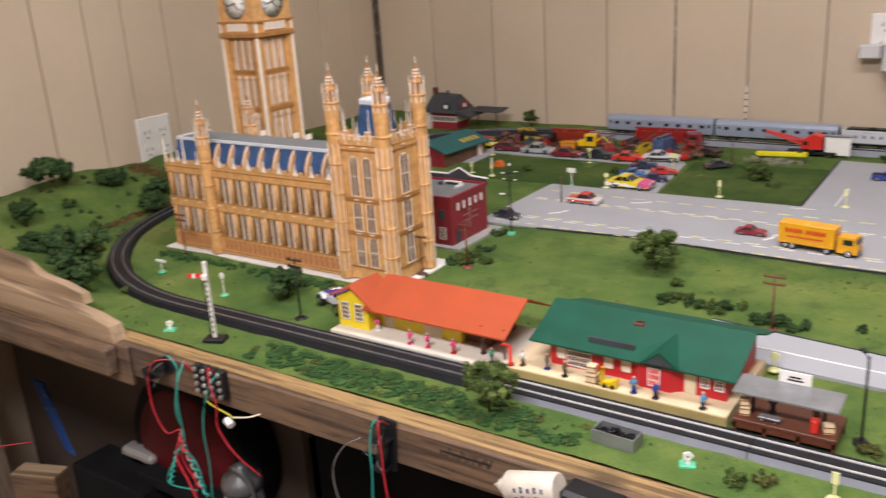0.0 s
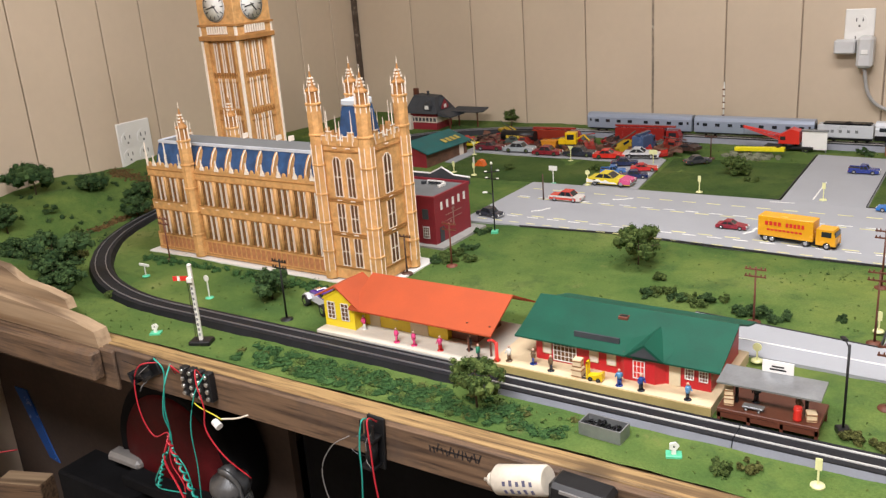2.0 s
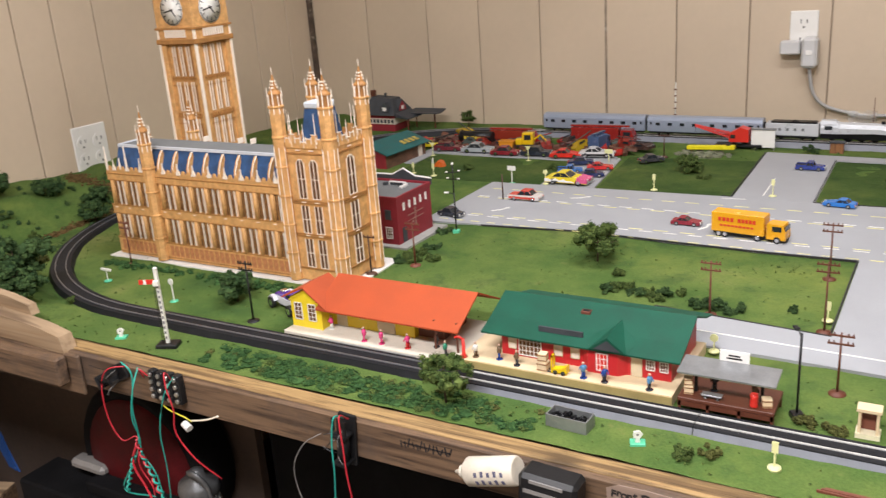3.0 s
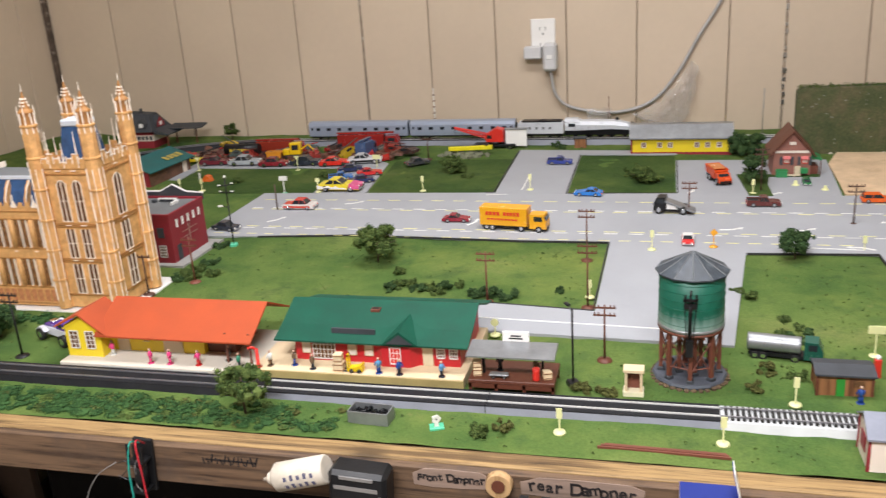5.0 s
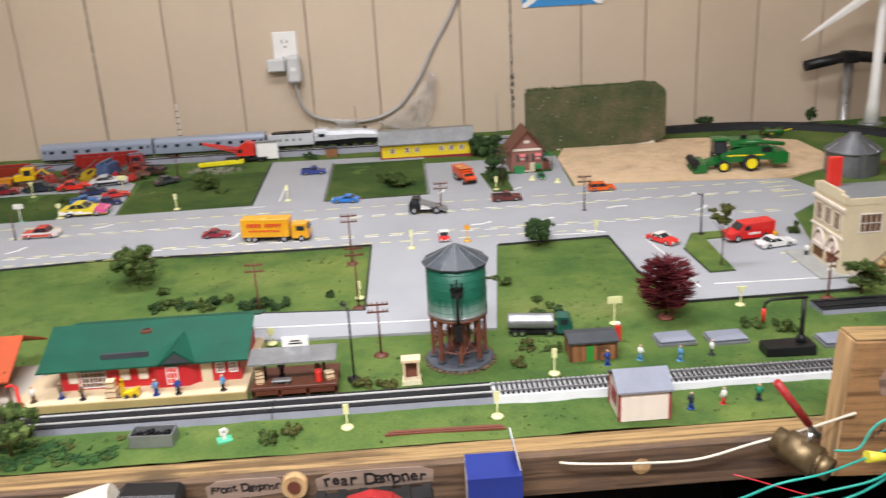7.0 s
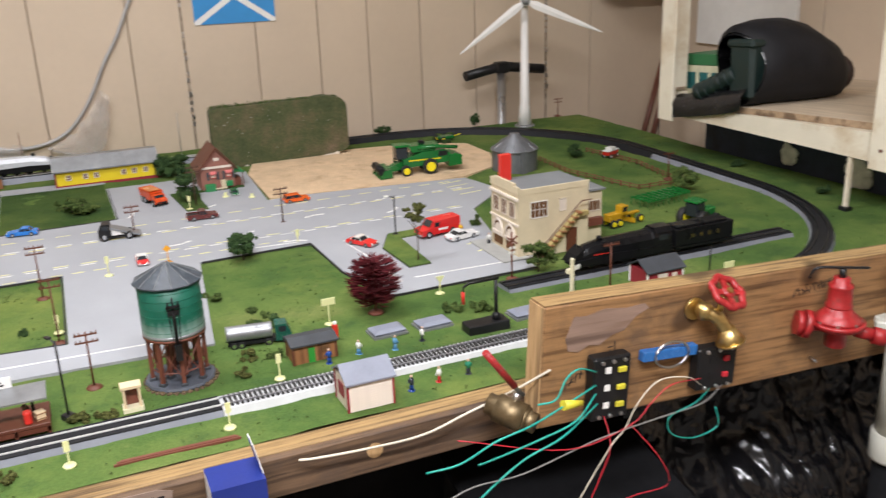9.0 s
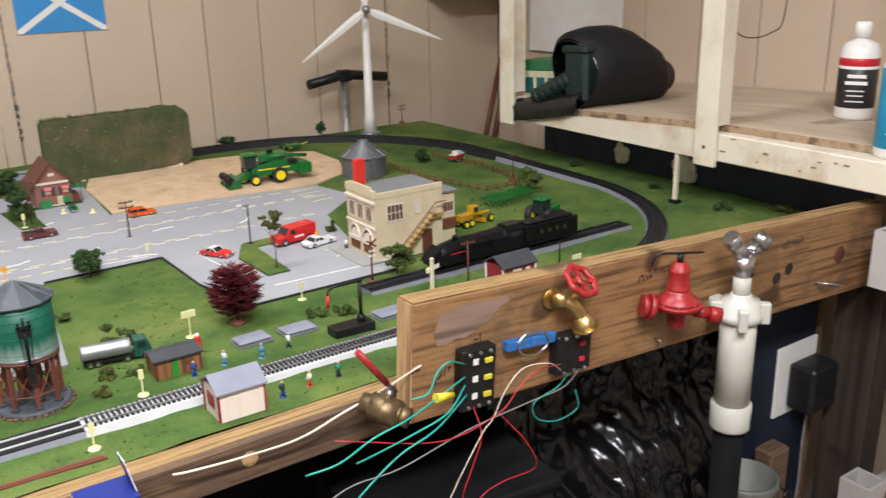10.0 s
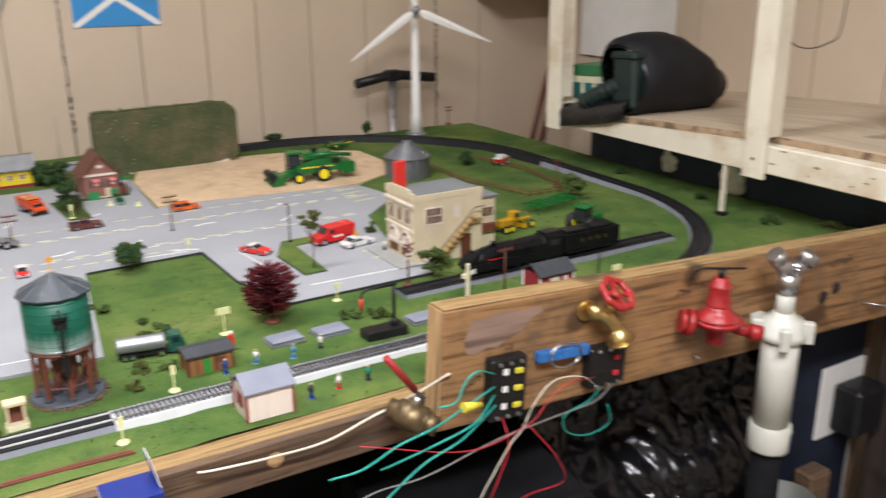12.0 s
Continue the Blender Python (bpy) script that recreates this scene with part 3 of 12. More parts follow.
RED_WALL = mat("crimson_plastic", (0.47, 0.014, 0.020), 0.45, 0, 0.1, 30, 400, 0.15)
BRICK_RED = mat("maroon_brick_plastic", (0.25, 0.017, 0.028), 0.6, 0, 0.12, 40, 500, 0.2)
TANPLAT = mat("sand_platform", (0.68, 0.54, 0.34), 0.7, 0, 0.08, 30, 300, 0.2)
TAN_SIDE = mat("olive_platform_side", (0.36, 0.285, 0.11), 0.7)
CONC = mat("grey_concrete_plastic", (0.33, 0.33, 0.31), 0.75, 0, 0.12, 40, 400, 0.2)
BROWN = mat("brown_plastic", (0.115, 0.035, 0.018), 0.5, 0, 0.12, 60, 300, 0.15)
RUST = mat("rust_plastic", (0.16, 0.050, 0.030), 0.55, 0, 0.12)
CREAMST = mat("cream_stone_plastic", (0.62, 0.53, 0.36), 0.6, 0, 0.08, 30, 300, 0.15)
TEAL = mat("teal_plastic_roof", (0.012, 0.105, 0.105), 0.55, 0, 0.2, 30, 300, 0.2)
SLATE = mat("dark_slate_roof", (0.045, 0.05, 0.058), 0.6, 0, 0.2, 50, 300, 0.25)
TANK_G = mat("green_tank_paint", (0.005, 0.115, 0.07), 0.4, 0, 0.15, 30, 300, 0.15)
GALV = mat("galvanised_grey", (0.30, 0.31, 0.32), 0.4, 0.6, 0.15, 40, 400, 0.2)
TIMBER = wood("shed_timber", (0.30, 0.13, 0.05), (0.14, 0.055, 0.02), 2, 250, 0.6, False)
CREAM_HUT = mat("cream_hut_boards", (0.70, 0.62, 0.53), 0.6)
RED_PL = mat("red_plastic", (0.62, 0.03, 0.02), 0.35, 0, 0.08)
BLUEGREY = mat("blue_grey_roof", (0.21, 0.225, 0.275), 0.6, 0, 0.1, 30, 300, 0.15)
PALEY = mat("pale_yellow_plastic", (0.74, 0.74, 0.38), 0.45, 0, 0.06)


def gable_roof(x0, x1, y0, y1, ze, zr, t=0.0016):
    """Two slabs meeting in a ridge along x."""
    ym = (y0 + y1) / 2
    return Mesh().extrude_x([(y0, ze), (ym, zr), (y1, ze), (y1, ze + t), (ym, zr + t * 1.3), (y0, ze + t)], x0, x1)


def window_mesh(w, h, nx=2, ny=3, d=0.0012, bar=0.0006):
    m = Mesh()
    m.box(-w / 2, -d, 0, -w / 2 + bar * 1.6, 0, h).box(w / 2 - bar * 1.6, -d, 0, w / 2, 0, h)
    m.box(-w / 2, -d, 0, w / 2, 0, bar * 1.6).box(-w / 2, -d, h - bar * 1.6, w / 2, 0, h)
    for i in range(1, nx):
        x = -w / 2 + w * i / nx
        m.box(x - bar / 2, -d * 0.8, 0, x + bar / 2, 0, h)
    for j in range(1, ny):
        z = h * j / ny
        m.box(-w / 2, -d * 0.8, z - bar / 2, w / 2, 0, z + bar / 2)
    return m


def framed_window(parent, at, w, h, frame_mat, pane_mat, nx=2, ny=3):
    """A window of frame and pane; local x across, z up, its face towards -y."""
    wd = part("window", window_mesh(w, h, nx, ny), frame_mat, parent, at=at)
    part("pane", Mesh().box(-w / 2 + 0.0004, -0.0005, 0.0004, w / 2 - 0.0004, -0.0001, h - 0.0004), pane_mat, wd)
    return wd


# -- palace --
def turret(parent, x, y, z0, zs, zt, r, nb=5):
    """An eight-sided stair turret with bands, lantern, crocketed spire and finial."""
    m = Mesh()
    prof = [(r, z0)]
    for i in range(nb):
        z = z0 + (zs - z0) * (i + 1) / nb
        prof += [(r, z - 0.003), (r * 1.13, z - 0.0022), (r * 1.13, z), (r, z + 0.0006)]
    m.revolve(prof, (x, y, 0), 8, False, math.pi / 8)
    part("turret_shaft", m, TAN, parent)
    h = zt - zs
    top = Mesh().revolve([(r * 0.74, zs), (r * 0.74, zs + h * 0.36), (r * 0.95, zs + h * 0.37), (r * 0.9, zs + h * 0.42), (r * 0.55, zs + h * 0.5), (r * 0.28, zs + h * 0.72), (r * 0.08, zs + h)], (x, y, 0), 8, False, math.pi / 8)
    part("turret_lantern", top, TAN_D, parent)
    e = Mesh()
    for k in range(8):
        a = math.pi / 8 + k * math.pi / 4
        c, s = math.cos(a), math.sin(a)
        e.tube([(x + c * r * 0.98, y + s * r * 0.98, zs - h * 0.25), (x + c * r * 0.9, y + s * r * 0.9, zs + h * 0.36)], 0.0010, 4)
        if k % 2 == 0:
            e.tube([(x + c * r * 1.0, y + s * r * 1.0, zs + h * 0.30), (x + c * r * 1.0, y + s * r * 1.0, zs + h * 0.60)], 0.0012, 4, True, 0.0003)
            for q in (0.56, 0.66, 0.76):
                rr = r * (0.55 - (q - 0.5) * 1.1)
                e.box(x + c * rr - 0.0009, y + s * rr - 0.0013, zs + h * q, x + c * rr + 0.0013, y + s * rr + 0.0013, zs + h * q + 0.0024)
    e.tube([(x, y, zs + h * 0.68), (x, y, zt + 0.010)], 0.0012, 4, True, 0.0004)
    part("turret_edges", e, EDGE, parent, "pale cut card edges")


def arched_pane(w, h):
    pts = [(-w / 2, 0), (w / 2, 0)] + [(w / 2 * math.cos(radians(a)), h - w / 2 + w / 2 * math.sin(radians(a)) * 1.1) for a in (0, 30, 60, 90, 120, 150, 180)]
    return Mesh().extrude_y(pts, -0.0006, 0.0004)


def palace():
    th = thing("model_palace", "tan card gothic palace model with blue slate roof and pinnacled tower", "model building", pose(-1.475, -1.205, T + 0.004))
    part("base_board", Mesh().box(-0.016, -0.012, -0.0055, 0.490, 0.13, -0.0022), WHITE, th, "white foam base board")
    L, D, H = 0.388, 0.105, 0.146
    Z1, Z2, Z3, Z4 = 0.030, 0.071, 0.088, 0.129     # heads and sills of the two window rows
    part("wall", Mesh().box(0.0, 0.003, 0.0, L, D, H), TAN, th)
    for z0, z1 in ((0.0, Z1), (Z2, Z3), (Z4, H)):
        part("wall_band", Mesh().box(-0.001, 0.0002, z0, L, 0.003, z1), TAN, th)
    for z in (0.003, Z1 - 0.002, Z2, Z3 - 0.002, Z4, H - 0.006):
        part("string_course", Mesh().box(-0.0014, -0.0007, z, L, 0.0002, z + 0.0016), TAN_D, th)
    panel = Mesh().box(-0.0042, -0.0004, 0.007, 0.0042, 0.0002, 0.0245).data("blind_panel", ARCADE)
    stud = Mesh().box(-0.0006, -0.0011, 0.005, 0.0006, 0.0002, 0.027).data("panel_stud", TAN)
    nick = Mesh().box(-0.0024, -0.0012, 0.0, 0.0024, 0.0002, 0.0011).data("card_tab", EDGE)
    hi, lo = Z4 - Z3, Z2 - Z1
    pane = Mesh().box(-0.0042, 0.0012, 0.0, 0.0042, 0.0029, hi).data("window_pane", GLAZE)
    tracery = Mesh()
    for x in (-0.0011, 0.0013):
        tracery.box(x - 0.0003, 0.0002, 0.0, x + 0.0003, 0.0008, hi)
    for q in (0.0, 0.34, 0.66, 0.93):
        tracery.box(-0.0036, 0.0002, hi * q, 0.0036, 0.0008, hi * q + 0.0008)
    tracery = tracery.data("window_tracery", TAN_D)
    strip = Mesh().box(-0.0006, -0.0006, -0.0006, 0.0006, 0.003, hi + 0.0006).data("mullion_strip", EDGE)
    pier = Mesh().tube([(0, 0.0026, -0.0004), (0, 0.0026, hi + 0.0004)], 0.0044, 10).data("pier", TAN)
    rib = Mesh().box(-0.0004, -0.0012, 0.0, 0.0004, 0.002, hi).data("pier_rib", TAN_D)
    n_bay, xb, wb = 8, 0.1185, 0.0334
    bays = [(xb + wb * i, wb) for i in range(n_bay)] + [(0.004 + 0.0315 * i, 0.0315) for i in range(3)]
    for bx, bw in bays:
        for z in (Z1, Z3):
            part("pier", pier, None, th, at=pose(bx + bw * 0.17, 0, z))
            part("pier_rib", rib, None, th, at=pose(bx + bw * 0.17 + 0.0032, 0.001, z))
            for q in (0.44, 0.78):
                part("window_pane", pane, None, th, at=pose(bx + bw * q, 0, z))
                part("window_tracery", tracery, None, th, at=pose(bx + bw * q, 0, z))
                part("mullion_strip", strip, None, th, at=pose(bx + bw * q + 0.0047, 0, z))
        for q in (0.25, 0.58, 0.9):
            part("blind_panel", panel, None, th, at=pose(bx + bw * q, 0, 0))
            part("panel_stud", stud, None, th, at=pose(bx + bw * q + bw * 0.165, 0, 0))
        part("card_tab", nick, None, th, at=pose(bx + bw * 0.17, 0, Z3 - 0.006))
    merlon = Mesh().extrude_y([(-0.0034, 0), (0.0034, 0), (0.0034, 0.006), (0.0014, 0.0085), (-0.0014, 0.0085), (-0.0034, 0.006)], -0.0002, 0.0016).data("merlon", TAN)
    low = Mesh().box(-0.0028, -0.0002, 0, 0.0028, 0.0016, 0.0032).data("merlon", TAN)
    finial = Mesh().extrude_y([(-0.0042, 0.0), (-0.0042, 0.004), (-0.0022, 0.0052), (-0.0022, 0.0085), (-0.0010, 0.0095), (-0.0008, 0.018), (0.0008, 0.018), (0.0010, 0.0095), (0.0022, 0.0085), (0.0022, 0.0052), (0.0042, 0.004), (0.0042, 0.0)], -0.0016, -0.0002).data("bay_finial", EDGE)
    for bx, bw in bays:
        for q in (0.17, 0.52, 0.83):
            part("merlon", merlon, None, th, at=pose(bx + bw * q, 0.0, H - 0.0006))
        for q in (0.34, 0.67, 0.99):
            part("merlon", low, None, th, at=pose(bx + bw * q, 0.0, H - 0.0006))
        part("bay_finial", finial, None, th, at=pose(bx + bw * 0.54, 0.0, H + 0.001))
    # roof: steep blue slope, pale lip, grey flat with tabs
    part("roof", Mesh().extrude_x([(0.010, H), (0.024, H + 0.037), (D - 0.024, H + 0.037), (D - 0.010, H)], 0.012, L - 0.002), BLUE_SLATE, th, "blue slate roof")
    part("roof_flat", Mesh().box(0.016, 0.0255, H + 0.0372, L - 0.002, D - 0.0255, H + 0.0388), GREY_FLAT, th, "grey flat roof top")
    lip = Mesh().box(0.012, 0.0222, H + 0.0355, L - 0.003, 0.0252, H + 0.0400).box(0.010, 0.0255, H + 0.0355, 0.0155, D - 0.0255, H + 0.0402)
    part("roof_lip", lip, mat("pale_blue_card", (0.62, 0.66, 0.72), 0.6), th, "pale card lip round the roof")
    for x in (0.16, 0.235, 0.262, 0.31, 0.345):
        part("roof_tab", Mesh().box(x - 0.0008, D - 0.030, H + 0.0388, x + 0.0008, D - 0.018, H + 0.047), EDGE, th)
    fin = Mesh().extrude_x([(0.002, H - 0.002), (0.010, H - 0.002), (0.0205, H + 0.027), (0.0195, H + 0.035), (0.0175, H + 0.035), (0.0105, H + 0.026), (0.0040, H + 0.012)], -0.0022, 0.0008)
    fin = fin.data("roof_fin", TAN)
    fin_edge = Mesh().tube([(0.0008, 0.0012, H), (0.0008, 0.0036, H + 0.012), (0.0008, 0.0100, H + 0.0262), (0.0008, 0.0178, H + 0.0358)], 0.0008, 5).data("fin_edge", EDGE)
    for i in range(n_bay + 1):
        part("roof_fin", fin, None, th, at=pose(xb + wb * (i + 0.06), 0, 0))
        part("fin_edge", fin_edge, None, th, at=pose(xb + wb * (i + 0.06) + 0.001, 0, 0))
    for x, h in ((0.002, 0.040), (0.034, 0.022), (0.050, 0.042), (0.082, 0.024)):
        sp = part("wing_spike", Mesh().extrude_y([(x - 0.0022, H), (x + 0.0022, H), (x + 0.0022, H + h * 0.45), (x + 0.0012, H + h * 0.55), (x + 0.0006, H + h), (x - 0.0006, H + h), (x - 0.0012, H + h * 0.55), (x - 0.0022, H + h * 0.45)], 0.0005, 0.002), EDGE, th)
    turret(th, 0.106, -0.002, 0.0, 0.196, 0.247, 0.0105)
    turret(th, 0.106, D, 0.0, 0.196, 0.247, 0.0105)
    turret(th, 0.0, D, 0.0, 0.15, 0.19, 0.006)
    # square tower
    x0, w, H2 = L, 0.088, 0.203
    tw = part("tower_body", Mesh().box(x0, 0.001, 0.0, x0 + w, w, H2), TAN, th, "square corner tower")
    for z in (0.018, 0.068, 0.0715, 0.119, 0.1225, 0.193):
        part("tower_band", Mesh().box(x0 - 0.0015, -0.0006, z, x0 + w + 0.0015, w + 0.001, z + 0.0022), TAN_D, tw)
    for face in (0, 1):
        for z, h, arch in ((0.021, 0.044, False), (0.074, 0.042, False), (0.127, 0.058, True)):
            for u in ((0.026, 0.05) if face == 0 else (0.044,)):
                at = pose(x0 + u + 0.006, 0.001, z) if face == 0 else pose(x0 + w, u, z, 0, 0, 90)
                ww = 0.0125 if face == 0 else 0.0165
                wd = part("tower_window", arched_pane(ww, h) if arch else Mesh().box(-ww / 2, -0.0006, 0, ww / 2, 0.0004, h), GLAZE, tw, at=at)
                b = Mesh()
                for k in (-0.54, 0.0, 0.54):
                    b.box(ww * k - 0.0005, -0.002, 0, ww * k + 0.0005, 0.0, h - (0.004 if arch and abs(k) > 0.3 else 0.0))
                for q in (0.0, 0.5):
                    b.box(-ww / 2, -0.0016, h * q, ww / 2, 0.0, h * q + 0.0009)
                if arch:
                    b.tube([(ww / 2 * math.cos(radians(a)), -0.001, h - ww / 2 + ww / 2 * math.sin(radians(a)) * 1.1) for a in range(0, 181, 30)], 0.0007, 4)
                me = b.data("window_tracery", EDGE)
                ob = new("window_tracery", me)
                ob.parent, ob.matrix_basis = tw, at
    cren = Mesh()
    for i in range(9):
        a = i * w / 9
        hh = H2 + (0.019 if i in (2, 6) else 0.013 if i % 2 else 0.008)
        cren.box(x0 + a, -0.001, H2 - 0.001, x0 + a + w / 9, 0.0012, hh).box(x0 + a, w - 0.0012, H2 - 0.001, x0 + a + w / 9, w + 0.001, hh)
        cren.box(x0 - 0.001, a, H2 - 0.001, x0 + 0.0012, a + w / 9, hh).box(x0 + w - 0.0012, a, H2 - 0.001, x0 + w + 0.001, a + w / 9, hh)
    part("tower_parapet", cren, TAN, tw)
    trim = Mesh()
    for i in range(9):
        a = i * w / 9
        hh = H2 + (0.019 if i in (2, 6) else 0.013 if i % 2 else 0.008)
        trim.box(x0 + a, -0.0022, hh - 0.0004, x0 + a + w / 9, -0.0008, hh + 0.0008).box(x0 + w + 0.0008, a, hh - 0.0004, x0 + w + 0.0022, a + w / 9, hh + 0.0008)
        if i:
            trim.box(x0 + a - 0.0005, -0.0022, H2 + 0.006, x0 + a + 0.0005, -0.0008, H2 + 0.016).box(x0 + w + 0.0008, a - 0.0005, H2 + 0.006, x0 + w + 0.0022, a + 0.0005, H2 + 0.016)
    part("parapet_trim", trim, EDGE, tw, "pale cut card edge")
    tab = Mesh().box(-0.004, -0.0012, 0, 0.004, 0.0, 0.0012).data("card_tab", EDGE)
    for z in (0.0705, 0.1215, 0.1985):
        for u in (0.032, 0.056):
            part("card_tab", tab, None, tw, at=pose(x0 + u, -0.0007, z))
        part("card_tab", tab, None, tw, at=pose(x0 + w + 0.0017, 0.044, z, 0, 0, 90))
    sp = Mesh()
    for a in (0.25, 0.5, 0.75):
        for px, py in ((x0 + w * a, 0.0), (x0 + w, w * a), (x0 + w * a, w), (x0, w * a)):
            sp.tube([(px, py, H2), (px, py, H2 + (0.05 if a != 0.5 else 0.034))], 0.0017, 4, True, 0.0004)
    tagged(part("tower_cresting", sp, EDGE, tw), kind="stuff")
    part("tower_roof", Mesh().add([(x0 + a, b, z) for z, q in ((H2 - 0.002, 0.0215), (H2 + 0.050, 0.0285)) for a, b in ((q, q), (w - q, q), (w - q, w - q), (q, w - q))],
                                  [(0, 1, 5, 4), (1, 2, 6, 5), (2, 3, 7, 6), (3, 0, 4, 7), (4, 5, 6, 7), (3, 2, 1, 0)]), BLUE_SLATE, tw, "blue tower roof")
    part("tower_roof_cap", Mesh().box(x0 + 0.0275, 0.0275, H2 + 0.0502, x0 + w - 0.0275, w - 0.0275, H2 + 0.060, 0.002), mat("pale_blue_cap", (0.62, 0.68, 0.74), 0.6), tw, "pale blue-white roof cap")
    for px, py in ((x0, 0.001), (x0 + w, 0.001), (x0, w), (x0 + w, w)):
        turret(th, px, py, 0.0, 0.262, 0.306, 0.0108, 6)
    pl = Mesh()
    for px, py in ((x0, 0.001), (x0 + w, 0.001), (x0, w), (x0 + w, w)):
        for k in range(8):
            a = math.pi / 8 + k * math.pi / 4
            if math.cos(a) > -0.2 or math.sin(a) < 0.2:
                pl.tube([(px + math.cos(a) * 0.0111, py + math.sin(a) * 0.0111, 0.012), (px + math.cos(a) * 0.0111, py + math.sin(a) * 0.0111, H2)], 0.0007, 4)
    part("turret_ribs", pl, EDGE, tw)


palace()


# -- clock tower --
DIAL = dull(mat("matt_dial_white", (0.86, 0.85, 0.80), 0.9), 0.1)


def clock_tower():
    w = 0.078
    th = thing("model_clock_tower", "tan card clock tower model with white clock dials", "model building", pose(-1.497, -0.9355, T + 0.001))
    h = w / 2
    part("shaft", Mesh().box(-h, -h, 0, h, h, 0.333), TAN, th)
    for z in (0.05, 0.12, 0.19, 0.262):
        part("band", Mesh().box(-h - 0.0018, -h - 0.0018, z - 0.009, h + 0.0018, h + 0.0018, z - 0.0065), TAN_D, th)
        part("band", Mesh().box(-h - 0.0018, -h - 0.0018, z + 0.004, h + 0.0018, h + 0.0018, z + 0.0065), TAN_D, th)
        part("band_field", Mesh().box(-h - 0.0006, -h - 0.0006, z - 0.0065, h + 0.0006, h + 0.0006, z + 0.004), TAN, th)
    for i, (sx, sy) in enumerate(((-1, -1), (1, -1), (1, 1), (-1, 1))):
        part("corner_pier", Mesh().box(sx * h - 0.006, sy * h - 0.006, 0, sx * h + 0.006, sy * h + 0.006, 0.333, 0.001), TAN, th)
        part("corner_edge", Mesh().box(sx * (h + 0.0062) - 0.0022, sy * (h + 0.0062) - 0.0022, 0, sx * (h + 0.0062) + 0.0022, sy * (h + 0.0062) + 0.0022, 0.36), EDGE, th)
    slit = Mesh().box(-0.0008, -0.0026, 0, 0.0008, 0.0, 0.055).data("slit_edge", EDGE)
    panel = Mesh().box(-0.0022, -0.0006, 0, 0.0022, 0.0, 0.053).data("slit_pane", TAN_D)
    stud = Mesh().box(-0.0008, -0.0030, 0, 0.0008, 0.0, 0.009).data("band_stud", TAN_D)
    baluster = Mesh().box(-0.0016, -0.0025, 0, 0.0016, 0.0, 0.014).data("baluster", EDGE)
    for turn in (0, 90, 180, 270):
        f = pose(0, 0, 0, 0, 0, turn)
        for z in (-0.002, 0.068, 0.137, 0.206, 0.272):
            for x in (-0.0215, -0.0155, -0.0035, 0.0025, 0.0145, 0.0205):
                part("slit_edge", slit, None, th, at=f @ pose(x, -h, max(0.002, z)))
                part("slit_pane", panel, None, th, at=f @ pose(x + 0.0033, -h, max(0.002, z)))
            for i in range(10):
                part("band_stud", stud, None, th, at=f @ pose(-0.0297 + 0.0066 * i, -h, z + 0.0565))
        for i in range(9):
            part("baluster", baluster, None, th, at=f @ pose(-0.024 + 0.006 * i, -h - 0.008, 0.343))
        dial = part("clock_dial", Mesh().revolve([(0.0, 0.0), (0.0225, 0.0), (0.0232, 0.0008), (0.0, 0.0012)], n=32), DIAL, th, "white clock dial with black marks", f @ pose(0, -h - 0.0085, 0.392, 90) @ Matrix.Diagonal((1.2, 1.2, 1.0, 1.0)))
        marks = Mesh()
        for k in range(12):
            a = radians(30 * k)
            marks.tube([(0.015 * math.cos(a), 0.015 * math.sin(a), 0.0012), (0.020 * math.cos(a), 0.020 * math.sin(a), 0.0012)], 0.0007, 4)
        for k in range(48):
            a, b = radians(7.5 * k), radians(7.5 * (k + 1))
            marks.tube([(0.0213 * math.cos(a), 0.0213 * math.sin(a), 0.001), (0.0213 * math.cos(b), 0.0213 * math.sin(b), 0.001)], 0.0005, 4, False)
        part("dial_mark", marks, BLACK, dial)
        part("clock_pointer", Mesh().tube([(0.004, 0.0005, 0.0018), (-0.016, -0.0035, 0.0018)], 0.0009, 4).tube([(-0.002, 0.002, 0.0018), (0.008, -0.0095, 0.0018)], 0.0011, 4), BLACK, dial)
    part("clock_stage", Mesh().box(-h - 0.0075, -h - 0.0075, 0.333, h + 0.0075, h + 0.0075, 0.43, 0.001), TAN, th)
    part("stage_ledge", Mesh().box(-h - 0.011, -h - 0.011, 0.331, h + 0.011, h + 0.011, 0.340, 0.001), TAN_D, th)
    part("stage_rail", Mesh().box(-h - 0.0105, -h - 0.0105, 0.357, h + 0.0105, h + 0.0105, 0.3605), TAN_D, th)
    part("cornice", Mesh().box(-h - 0.012, -h - 0.012, 0.43, h + 0.012, h + 0.012, 0.437, 0.001), TAN_D, th)
    part("spire", Mesh().add([(-h, -h, 0.437), (h, -h, 0.437), (h, h, 0.437), (-h, h, 0.437), (0, 0, 0.58)], [(0, 1, 4), (1, 2, 4), (2, 3, 4), (3, 0, 4), (3, 2, 1, 0)]), BLUE_SLATE, th)


clock_tower()


